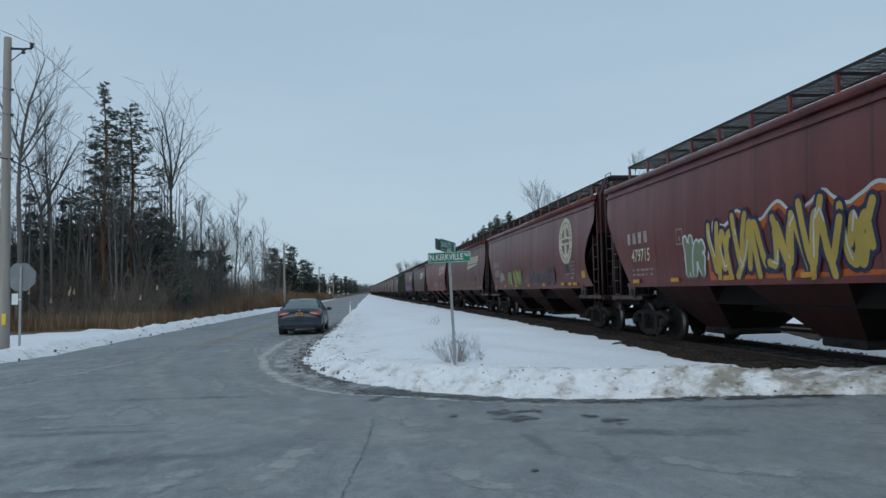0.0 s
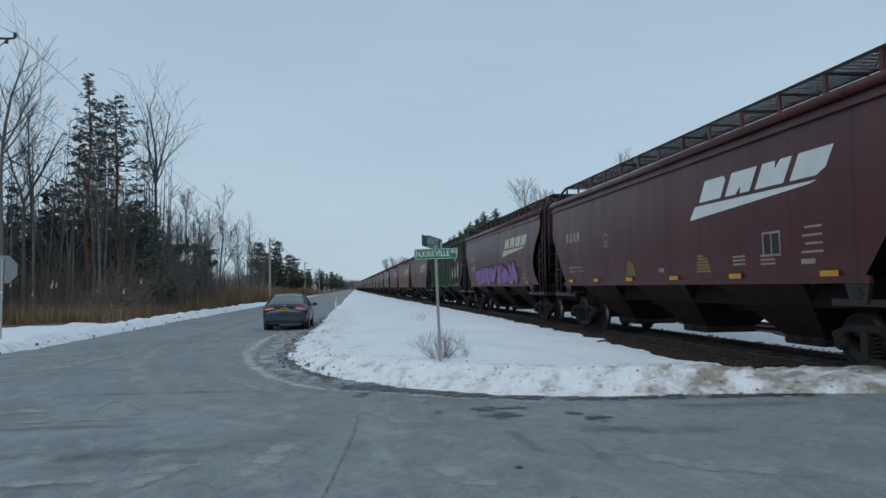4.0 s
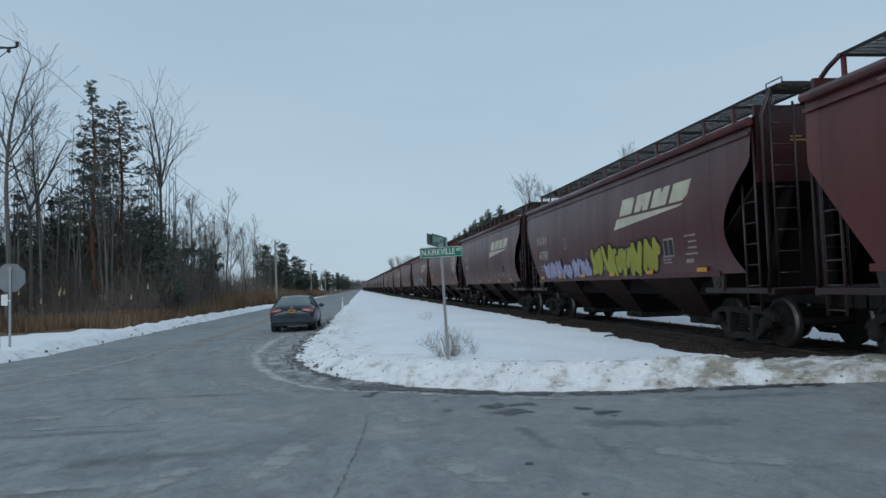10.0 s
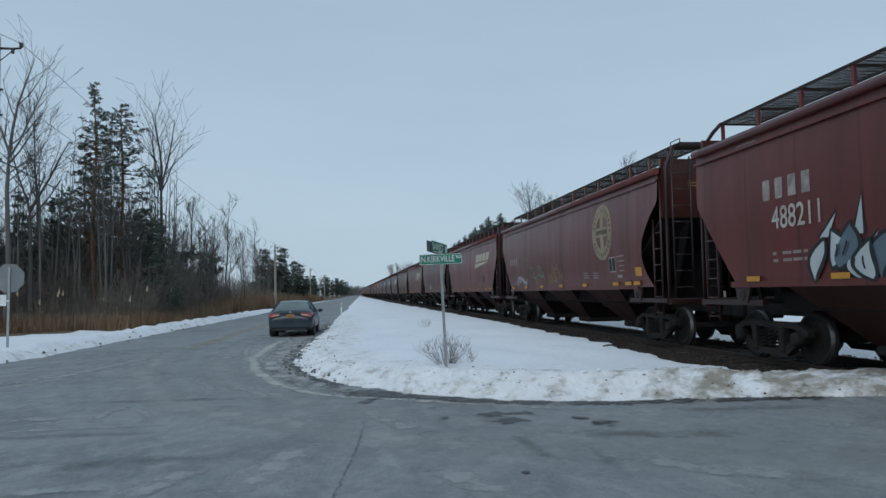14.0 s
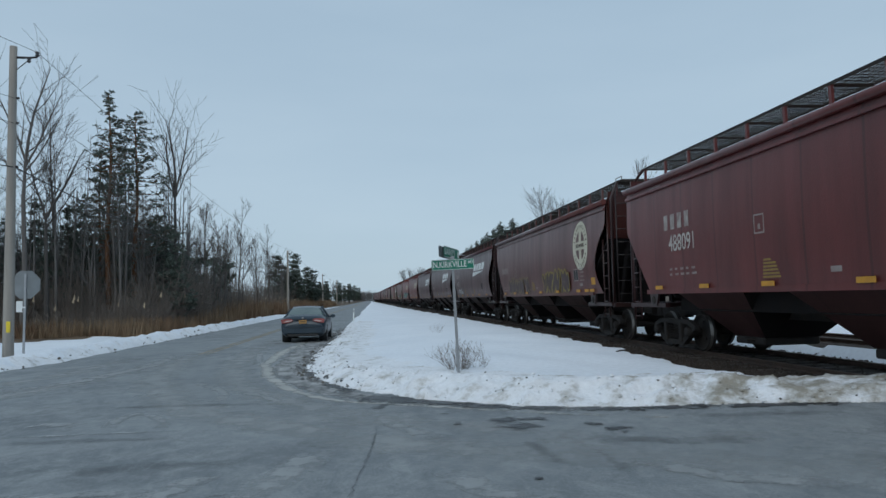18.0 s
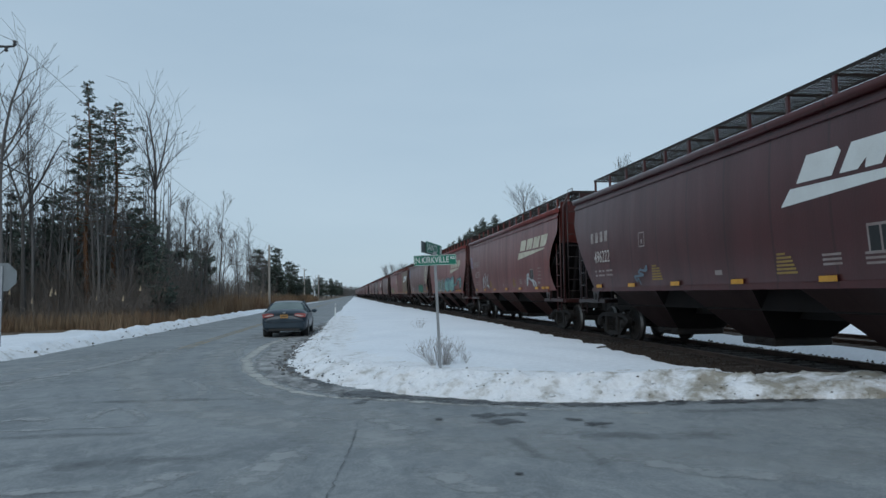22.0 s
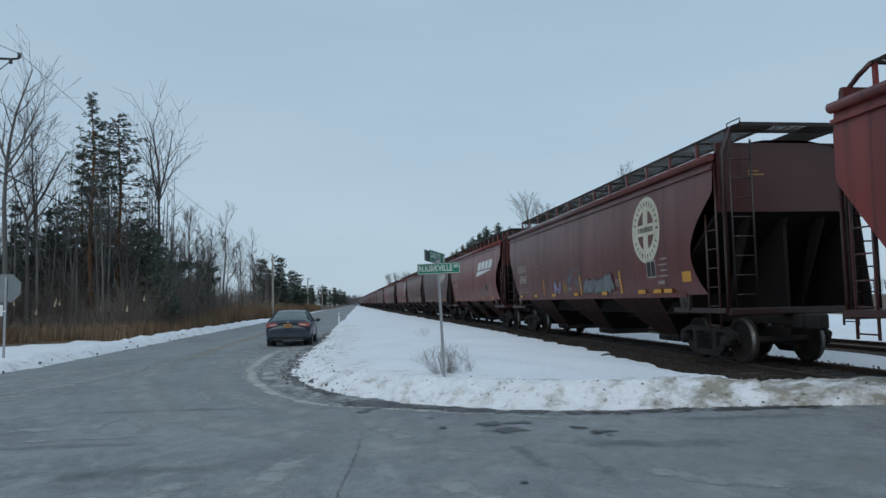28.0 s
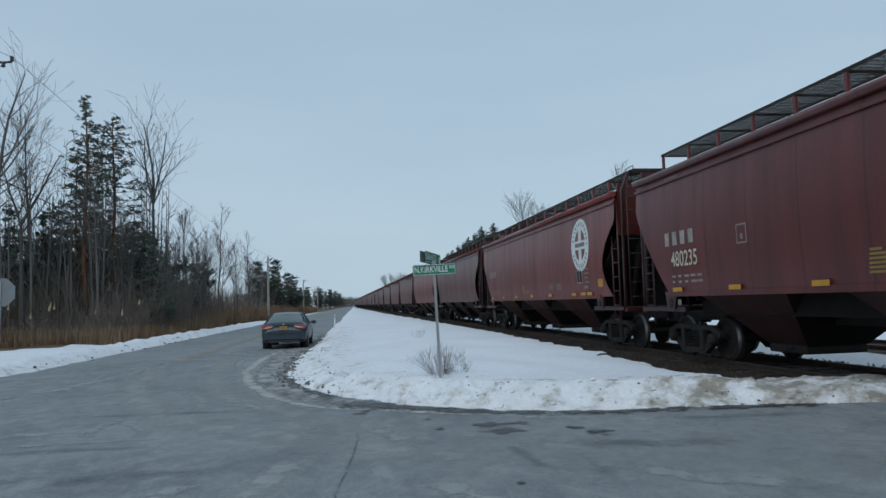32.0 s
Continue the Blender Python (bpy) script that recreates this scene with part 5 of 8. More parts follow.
def bare_tree(seed, height, trunk_r, clear=0.4, fork=None, boughs=11, lean=(0, 0), spread=0.22, label="bare grey-brown deciduous tree at the edge of the woods"):
    rng = random.Random(seed)
    t = thing("bare_tree", label, "tree", group="trees of the roadside woods")
    bl, tw = Blades(), Blades()
    n = 9
    p = Vector((0, 0, -0.15))
    pts = [p.copy()]
    for i in range(n):
        q = p + Vector((lean[0] * height / n + rng.uniform(-0.1, 0.1), lean[1] * height / n + rng.uniform(-0.1, 0.1), height / n))
        bl.stick(p, q, trunk_r * (1 - 0.85 * i / n) * (1.35 if i == 0 else 1), trunk_r * (1 - 0.85 * (i + 1) / n), 7)
        p = q
        pts.append(p.copy())
        if fork and abs((i + 1) / n - fork) < 0.5 / n:
            for s in (-1, 1):
                limb(bl, p, (s * 0.34 + lean[0], rng.uniform(-0.2, 0.2), 1.0), height * (1 - fork) * 1.02, trunk_r * 0.62, rng, 3, tw, up=0.16, wob=0.13, sides=6)
            break
    for _ in range(boughs):
        k = rng.uniform(clear, 0.97 if not fork else fork)
        i = min(int(k * n), len(pts) - 2)
        a = pts[i] + (pts[i + 1] - pts[i]) * (k * n - i)
        ang = rng.uniform(0, 6.28)
        out = rng.uniform(0.45, 0.95)
        limb(bl, a, (math.cos(ang) * out, math.sin(ang) * out, rng.uniform(0.5, 1.1)), height * spread * (1.35 - k) * rng.uniform(0.8, 1.3), trunk_r * 0.45 * (1.2 - k), rng, 2, tw)
    part("trunk", bl.mesh("trunk", [M["bark"]]), None, t)
    part("crown", tw.mesh("crown", [M["twig"]]), None, t)
    return t


def needle_tuft(bl, c, size, rng, count=9):
    for _ in range(count):
        a, e = rng.uniform(0, 6.28), rng.uniform(-0.35, 1.2)
        d = Vector((math.cos(a) * math.cos(e), math.sin(a) * math.cos(e), math.sin(e) * 0.8))
        w = d.orthogonal().normalized()
        w.rotate(Matrix.Rotation(rng.uniform(0, 6.28), 3, d))
        w = w * size * 0.17
        tip = Vector(c) + d * size * rng.uniform(0.7, 1.15)
        b = Vector(c) + d * size * 0.12
        bl.tri(tuple(b + w), tuple(b - w), tuple(tip))
        bl.tri(tuple(b + d * size * 0.35 + w * 1.2), tuple(b + d * size * 0.3 - w * 1.2), tuple(tip + w * 2.2))


def conifer(seed, height, trunk_r, clear, reach, name, label, bark, droop=0.0, whorls=15, tuft=0.30, dead=True, taper=0.85, per=5, pitch=0.24):
    rng = random.Random(seed)
    t = thing(name, label, "tree", group="conifers")
    tr, nd, dd = Blades(), Blades(), Blades()
    n = 10
    pts = [Vector((0.06 * math.sin(i * 0.8 + seed), 0.06 * math.cos(i * 0.7), -0.15 + (height + 0.15) * i / n)) for i in range(n + 1)]
    for i in range(n):
        tr.stick(pts[i], pts[i + 1], trunk_r * (1 - 0.93 * i / n), trunk_r * (1 - 0.93 * (i + 1) / n), 7)
    for w in range(whorls):
        k = clear + (1 - clear) * (w + rng.uniform(0, 0.7)) / whorls
        z = height * k
        size = reach * (1 - taper * (k - clear) / (1 - clear)) * rng.uniform(0.75, 1.15)
        if k < clear + 0.12:
            size *= 0.75
        for j in range(rng.randint(per - 2, per)):
            a = rng.uniform(0, 6.28)
            if clear > 0.3 and rng.random() < 0.22:
                continue
            ln = size * rng.uniform(0.3, 1.15)
            end = Vector((math.cos(a) * ln, math.sin(a) * ln, z + ln * (rng.uniform(0.0, 0.28) - droop)))
            st = Vector((0, 0, z))
            mid = (st + end) / 2 + Vector((0, 0, -0.06 * ln))
            tr.stick(st, mid, 0.035, 0.025, 3)
            tr.stick(mid, end, 0.025, 0.012, 3)
            m = max(2, int(ln / pitch))
            for q in range(m):
                f = 0.35 + 0.65 * (q + 1) / m
                c = st + (mid - st) * (f * 2) if f < 0.5 else mid + (end - mid) * (f * 2 - 1)
                c = c + Vector((rng.uniform(-0.24, 0.24), rng.uniform(-0.24, 0.24), rng.uniform(-0.18, 0.22)))
                needle_tuft(nd, c, tuft * rng.uniform(0.75, 1.25) * (0.2 + 0.8 * min(1, size / 1.8) if reach > 5 else 0.55 + 0.45 * min(1, size / reach)), rng, 8)
    needle_tuft(nd, (0, 0, height - 0.1), tuft * (0.35 if reach > 5 else 0.7), rng, 8)
    if dead:
        for _ in range(16):                                  # dead stubs below the live crown
            z = height * rng.uniform(0.18, clear + 0.05)
            a, ln = rng.uniform(0, 6.28), rng.uniform(0.5, 1.7)
            tr.stick((0, 0, z), (math.cos(a) * ln, math.sin(a) * ln, z + rng.uniform(-0.2, 0.35)), 0.025, 0.008, 3)
    part("trunk", tr.mesh("trunk", [bark]), None, t)
    part("crown", nd.mesh("crown", [M["needles"]]), None, t)
    return t


def red_pine(seed, height, trunk_r, crown, boughs, label, tuft=0.2):
    """A tall pine. crown: rows of (share of the height, reach, reach to one side, share of boughs kept)."""
    rng = random.Random(seed)
    t = thing("pine_tree", label, "tree", group="conifers")
    tr, nd = Blades(), Blades()
    n = 12
    pts = [Vector((0.07 * math.sin(i * 0.8 + seed), 0.06 * math.cos(i * 0.7), -0.15 + (height + 0.15) * i / n)) for i in range(n + 1)]
    for i in range(n):
        tr.stick(pts[i], pts[i + 1], trunk_r * (1 - 0.9 * i / n), trunk_r * (1 - 0.9 * (i + 1) / n), 8)
    ks = [c[0] for c in crown]
    for j in range(boughs):
        k = ks[0] + (1 - ks[0]) * (j + rng.random()) / boughs
        reach, side, keep = (float(np.interp(k, ks, [c[q] for c in crown])) for q in (1, 2, 3))
        if rng.random() > keep:
            continue
        a = rng.uniform(0, 6.28)
        ln = (reach + max(0.0, math.cos(a)) * side) * rng.uniform(0.55, 1.1)
        z = height * k
        i = min(int(k * n), n - 1)
        st = pts[i] + (pts[i + 1] - pts[i]) * (k * n - i)
        end = st + Vector((math.cos(a) * ln, math.sin(a) * ln, ln * rng.uniform(-0.05, 0.3)))
        mid = (st + end) / 2 + Vector((0, 0, -0.08 * ln))
        tr.stick(st, mid, 0.03, 0.022, 3)
        tr.stick(mid, end, 0.022, 0.01, 3)
        m = max(3, int(ln / 0.16))
        for q in range(m):                                   # flat cushions of needles on the outer half
            f = 0.38 + 0.66 * (q + rng.random()) / m
            c = st + (mid - st) * (f * 2) if f < 0.5 else mid + (end - mid) * (f * 2 - 1)
            w = 0.10 + 0.16 * ln
            c = c + Vector((rng.uniform(-w, w), rng.uniform(-w, w), rng.uniform(-0.06, 0.14)))
            needle_tuft(nd, c, tuft * rng.uniform(0.7, 1.25), rng, 9)
    needle_tuft(nd, (pts[-1].x, pts[-1].y, height - 0.05), tuft, rng, 9)
    for _ in range(18):                                      # dead stubs below the live crown
        z = height * rng.uniform(0.16, ks[0] + 0.12)
        a, ln = rng.uniform(0, 6.28), rng.uniform(0.4, 1.5)
        tr.stick((0, 0, z), (math.cos(a) * ln, math.sin(a) * ln, z + rng.uniform(-0.2, 0.3)), 0.022, 0.007, 3)
    part("trunk", tr.mesh("trunk", [M["pine_bark"]]), None, t)
    part("crown", nd.mesh("crown", [M["needles"]]), None, t)
    return t


def stemmed_tree(seed, trunk_r, stem, arms, label):
    """A bare tree with a given stem (points) and given main arms: (share of the stem, direction, length, thickness)."""
    rng = random.Random(seed)
    t = thing("bare_tree", label, "tree", group="trees of the roadside woods")
    bl, tw = Blades(), Blades()
    stem = [Vector(p) for p in stem]
    n = len(stem) - 1
    for i in range(n):
        bl.stick(stem[i], stem[i + 1], trunk_r * (1 - 0.55 * i / n) * (1.25 if i == 0 else 1), trunk_r * (1 - 0.55 * (i + 1) / n), 8)
    for k, d, ln, r in arms:
        i = min(int(k * n), n - 1)
        p = stem[i] + (stem[i + 1] - stem[i]) * (k * n - i)
        limb(bl, p, d, ln, r, rng, 2, tw, up=0.05, wob=0.13, sides=6)
    part("trunk", bl.mesh("trunk", [M["bark"]]), None, t)
    part("crown", tw.mesh("crown", [M["twig"]]), None, t)
    return t


def gz(x, y):
    return float(ground_height(np.array([float(x)]), np.array([float(y)]))[0])


def at(x, y, turn=0.0, s=1.0):
    return Matrix.Translation((x, y, gz(x, y))) @ Matrix.Rotation(turn, 4, "Z") @ Matrix.Scale(s, 4)


def build_woods():
    rng = random.Random(11)
    # the landmarks
    red = "tall sparse red pine with orange bark at the wood's edge"
    a = red_pine(1, 14.6, 0.19, [(0.36, 0.5, 0.0, 0.35), (0.46, 1.1, 0.0, 0.5), (0.56, 1.75, 0.0, 0.8), (0.68, 1.75, 0.0, 1.0), (0.8, 1.2, 0.0, 1.0), (0.88, 0.5, 0.0, 0.8), (0.95, 0.35, 0.0, 0.9), (1.0, 0.2, 0.0, 1.0)], 125, red, 0.18)
    a.matrix_basis = at(-15.17, 45)
    b = red_pine(2, 13.5, 0.19, [(0.32, 1.2, 1.6, 0.8), (0.45, 0.9, 1.6, 0.7), (0.55, 0.6, 1.7, 0.55), (0.68, 0.7, 1.3, 0.6), (0.78, 1.3, 0.2, 0.9), (0.88, 1.5, 0.0, 1.0), (0.96, 0.9, 0.0, 1.0), (1.0, 0.35, 0.0, 1.0)], 125, red, 0.18)
    b.matrix_basis = at(-13.9, 46)
    d = red_pine(4, 11.6, 0.14, [(0.35, 0.9, 0.0, 0.6), (0.6, 1.5, 0.0, 0.8), (0.8, 1.1, 0.0, 0.9), (1.0, 0.2, 0.0, 1.0)], 90, "smaller dark pine behind the tall red pines")
    d.matrix_basis = at(-16.9, 48.5)
    c = stemmed_tree(3, 0.165, [(0, 0, -0.15), (0.02, 0, 3.0), (0.06, 0.02, 6.2), (0.02, 0, 8.9)], [(1.0, (0.10, 0, 1.0), 5.2, 0.11), (1.0, (-0.24, 0.1, 1.0), 4.4, 0.09), (0.99, (0.24, -0.1, 1.0), 4.8, 0.085), (0.97, (0.38, 0.2, 1.0), 3.6, 0.055), (0.96, (-0.06, -0.2, 1.0), 4.2, 0.07), (0.7, (-0.3, 0.1, 0.6), 1.4, 0.025), (0.85, (-0.5, -0.1, 0.9), 2.2, 0.035)], "tall forked bare tree standing over the woods")
    c.matrix_basis = at(-12.6, 50)
    e = stemmed_tree(5, 0.165, [(0, 0, -0.15), (0.05, 0, 3.4), (-0.1, 0.05, 7.2), (0.0, 0, 9.2)], [(1.0, (0.08, 0, 1.0), 5.2, 0.09), (1.0, (-0.3, 0.1, 1.0), 4.6, 0.07), (0.95, (0.45, 0.2, 1.0), 4.4, 0.06), (0.9, (0.75, 0, 0.7), 3.6, 0.05), (0.82, (0.8, -0.2, 0.5), 3.0, 0.04), (0.75, (0.7, 0.3, 0.6), 2.6, 0.035), (0.8, (-0.7, 0, 0.7), 3.0, 0.04), (0.65, (0.6, 0, 0.4), 2.0, 0.03)], "tall spreading bare tree over the wood's edge")
    e.matrix_basis = at(-17.45, 39.3)
    f = stemmed_tree(6, 0.15, [(0, 0, -0.15), (-0.05, 0, 3.2), (-0.15, 0.05, 6.4)], [(1.0, (0.45, 0, 1.0), 4.2, 0.09), (1.0, (-0.42, 0.1, 1.0), 3.8, 0.075), (0.92, (0.75, -0.1, 0.8), 2.8, 0.05), (0.8, (-0.7, 0.1, 0.7), 2.2, 0.04)], "crooked bare tree with stout broken boughs")
    f.matrix_basis = at(-16.98, 41)
    low = [conifer(20 + i, 6.0 + i, 0.1, 0.08, 1.6, "young_conifer", "dark green understory conifer among bare trunks", M["bark"], droop=0.1, whorls=20, tuft=0.30, dead=False, per=7) for i in range(3)]
    spots = [(-17.5, 49), (-13.4, 49.5), (-19.5, 50), (-14.6, 50), (-16.5, 52), (-21.5, 50), (-24, 50), (-15.5, 55), (-18.5, 56), (-20.5, 53), (-30, 53), (-19.0, 51), (-17.8, 53), (-16.0, 51)]
    spots += [(-20.2 + 0.62 * i + 0.35 * math.sin(2.3 * i), 46.6 + 1.3 * math.sin(1.7 * i)) for i in range(0, 15, 2)] + [(-25 + 2.4 * i, 47.5 + math.sin(2.0 * i)) for i in range(2)]
    for i, (x, y) in enumerate(spots):
        m = at(x, y, rng.uniform(0, 6.28), 1.05 if i < 14 else rng.uniform(0.62, 0.98))
        if i < 3:
            low[i].matrix_basis = m
        else:
            copy_thing(low[i % 3], m)
    kinds = [bare_tree(30 + i, h, r, clear=cl, boughs=bo, lean=ln, spread=sp) for i, (h, r, cl, bo, ln, sp) in enumerate((
        (16.6, 0.13, 0.35, 17, (0.02, 0), 0.24), (12.5, 0.12, 0.4, 10, (-0.05, 0.02), 0.24), (10.0, 0.10, 0.35, 9, (0.07, 0), 0.26), (15.0, 0.13, 0.4, 15, (0.0, 0.03), 0.22),
        (8.2, 0.07, 0.3, 8, (-0.03, 0), 0.28), (11.2, 0.10, 0.45, 9, (0.04, -0.02), 0.24)))]
    place = [(5, -20.5, 41.5), (1, -22.3, 44), (0, -23.6, 39.6), (0, -23.0, 38.9), (3, -24.6, 40.4), (0, -24.5, 43), (1, -26.5, 45), (0, -28.5, 47), (2, -21.4, 40.2), (4, -23.8, 40),
             (5, -14.9, 48.5), (1, -16.9, 48), (3, -19.8, 49), (2, -12.9, 44.5), (4, -14.2, 43), (5, -11.8, 56), (4, -11.5, 62), (2, -12.3, 66), (4, -11.4, 71), (1, -12.6, 75), (2, -11.7, 80), (5, -12.1, 86), (4, -11.6, 92), (2, -12.4, 97), (1, -13, 104), (4, -12, 110), (2, -12.8, 118),
             (0, -31, 46), (1, -33, 44), (3, -25.5, 41), (4, -11.9, 59), (4, -12.6, 69), (2, -13.5, 72), (5, -13.2, 64)]
    used = set()
    for k, x, y in place:
        s = rng.uniform(0.88, 1.1)
        if y > 54:
            s *= 0.92
        m = at(x, y, rng.uniform(0, 6.28), s)
        if k in used:
            copy_thing(kinds[k], m)
        else:
            kinds[k].matrix_basis = m
            used.add(k)
    copy_thing(kinds[0], at(-24.4, 40.2, 1.0, 1.2))
    copy_thing(kinds[3], at(-23.2, 41.8, 2.0, 1.15))
    # dark pines where the road runs out of the woods, and far clumps on both sides
    far_pine = conifer(50, 10.5, 0.2, 0.12, 3.0, "pine_tree", "dense dark pine beside the far road", M["bark"], whorls=26, tuft=0.42, dead=False, per=8, taper=0.7)
    far_pine.matrix_basis = at(-12.4, 135)
    for x, y, s in ((-14.2, 137, 0.78), (-11.1, 146, 0.8), (-10.2, 150, 0.76), (-15.0, 131, 0.95), (-13.5, 150, 0.7), (-11.6, 215, 0.62), (-13.2, 225, 0.7), (-12.4, 255, 0.7), (-9.0, 290, 0.8), (-10.4, 300, 0.85), (-6.2, 330, 0.85), (-8.5, 345, 0.8), (-13, 260, 0.8), (-6.8, 380, 0.95), (-5.6, 410, 0.85), (-4.9, 450, 1.0), (-3.6, 490, 0.9), (-2.6, 540, 1.0)):
        copy_thing(far_pine, at(x, y, rng.uniform(0, 6), s))
    spruce = conifer(51, 12.0, 0.14, 0.05, 7.6, "spruce_tree", "dark spruce behind the tracks", M["bark"], droop=0.12, whorls=60, tuft=0.42, dead=False, per=9, taper=1.0, pitch=0.4)
    spruce.matrix_basis = at(19.6, 100)
    for x, y, s in ((21.6, 101, 1.05), (18.2, 103, 0.9), (17.2, 106, 0.82), (22.9, 99, 0.95), (16.2, 110, 0.75), (20.6, 104, 0.98), (15.4, 114, 0.72), (24.2, 103, 0.9), (18.9, 101, 0.93), (17.7, 104, 0.84), (16.6, 108, 0.78), (14.6, 117, 0.68), (13.9, 122, 0.62), (22.3, 102, 0.88)):
        copy_thing(spruce, at(x, y, rng.uniform(0, 6), s))
    oak = bare_tree(60, 14.0, 0.2, clear=0.35, boughs=16, spread=0.34, label="broad bare tree behind the tracks")
    oak.matrix_basis = at(23.4, 90)
    copy_thing(oak, at(25.6, 93, 2.0, 0.95))
    thin = bare_tree(61, 13.2, 0.1, clear=0.6, boughs=7, spread=0.2, label="thin bare tree behind the tracks")
    thin.matrix_basis = at(24.2, 60)
    copy_thing(thin, at(25.8, 63, 1.0, 0.82))
    for i in range(9):
        copy_thing(oak, at(17 + 3.5 * i, 290 + 14 * (i % 3), i, 0.85))
    for i, (x, y) in enumerate(((15.4, 268), (17.2, 259), (19.5, 252), (22.0, 262))):
        copy_thing(oak, at(x, y, 1.7 * i, 0.8))


def build_far_woods():
    rng = random.Random(77)
    bl = Blades()
    for i in range(1350):
        u = rng.random()
        if u < 0.66:
            y = rng.uniform(42, 72)
            x = rng.uniform(-58, -12.6)
        else:
            y = 60 + 150 * rng.random() ** 1.4
            x = rng.uniform(-50, -12.6)
        h = (4.5 + 7.0 * rng.random() ** 1.3) * (0.85 if y > 60 else 1.05)
        r = rng.uniform(0.04, 0.1)
        lx, ly = rng.uniform(-0.5, 0.5), rng.uniform(-0.5, 0.5)
        bl.stick((x, y, 0), (x + lx * 0.5, y + ly * 0.5, h * 0.55), r, r * 0.7, 4)
        bl.stick((x + lx * 0.5, y + ly * 0.5, h * 0.55), (x + lx, y + ly, h), r * 0.7, 0.012, 3)
        for _ in range(9):
            k = rng.uniform(0.25, 0.98)
            a, ln = rng.uniform(0, 6.28), rng.uniform(0.6, 2.0) * (1.2 - k * 0.6)
            p = Vector((x + lx * k, y + ly * k, h * k))
            q = p + Vector((math.cos(a) * ln * 0.6, math.sin(a) * ln * 0.6, ln * rng.uniform(0.3, 0.9)))
            bl.stick(p, q, 0.025, 0.012, 3)
            for _ in range(2):
                q2 = q + Vector((rng.uniform(-0.5, 0.5), rng.uniform(-0.5, 0.5), rng.uniform(0.2, 0.7)))
                bl.stick(p + (q - p) * 0.6, q2, 0.013, 0.008, 3)
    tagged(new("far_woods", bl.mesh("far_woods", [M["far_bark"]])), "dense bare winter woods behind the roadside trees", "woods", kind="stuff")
    bl = Blades()
    for i in range(8600):                                    # brush under the trees: forked stems with side twigs
        if rng.random() < 0.66:
            x, y = rng.uniform(-50, -10.6), 38.2 + 17 * rng.random() ** 1.2
        else:
            y = 50 + 160 * rng.random() ** 1.3
            x = rng.uniform(-28, -11.2)
        h = 0.5 + 4.7 * rng.random() ** 1.6 * min(1.0, (y - 37) / 7)
        for _ in range(3):
            a = rng.uniform(0, 6.28)
            lean = h * rng.uniform(0.05, 0.45)
            q = Vector((x + math.cos(a) * lean, y + math.sin(a) * lean, h * rng.uniform(0.55, 1)))
            p = Vector((x + rng.uniform(-0.2, 0.2), y + rng.uniform(-0.2, 0.2), 0))
            bl.stick(p, q, 0.014 + 0.003 * h, 0.006, 3)
            for _ in range(3):
                s = p + (q - p) * rng.uniform(0.35, 1)
                bl.stick(s, s + Vector((rng.uniform(-0.5, 0.5), rng.uniform(-0.5, 0.5), rng.uniform(0.0, 0.6))) * (0.5 + 0.25 * h), 0.009, 0.004, 3)
    tagged(new("brush", bl.mesh("brush", [M["brush"]])), "tangled brown brush under the bare trees", "brush", kind="stuff")
    bl = Blades()
    for i in range(1500):                                     # evergreen scrub deep in the shade
        x, y = rng.uniform(-62, -12.5), rng.uniform(48, 74)
        needle_tuft(bl, (x, y, rng.uniform(0.3, 5.5)), rng.uniform(0.6, 1.3), rng, 7)
    tagged(new("evergreen_scrub", bl.mesh("evergreen_scrub", [M["needles"]])), "dark evergreen scrub deep in the woods", "scrub", kind="stuff")
    # far treeline that closes the horizon
    bl = Blades()
    for i in range(2600):
        u = rng.random()
        if u < 0.5:
            x, y = rng.uniform(-420, -12), rng.uniform(300, 420)
        elif u < 0.85:
            x, y = rng.uniform(14, 520), rng.uniform(330, 470)
        else:
            x, y = rng.uniform(-9, 14), rng.uniform(640, 760)
        h = rng.uniform(4, 10)
        r = rng.uniform(0.9, 2.2)
        bl.stick((x, y, 0), (x, y, h), 0.14, 0.04, 3)
        for _ in range(5):
            a = rng.uniform(0, 6.28)
            bl.stick((x, y, h * rng.uniform(0.3, 0.8)), (x + math.cos(a) * r, y + math.sin(a) * r, h * rng.uniform(0.7, 1.05)), 0.09, 0.03, 3)
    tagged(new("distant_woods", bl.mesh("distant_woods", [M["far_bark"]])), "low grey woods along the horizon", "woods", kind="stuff")


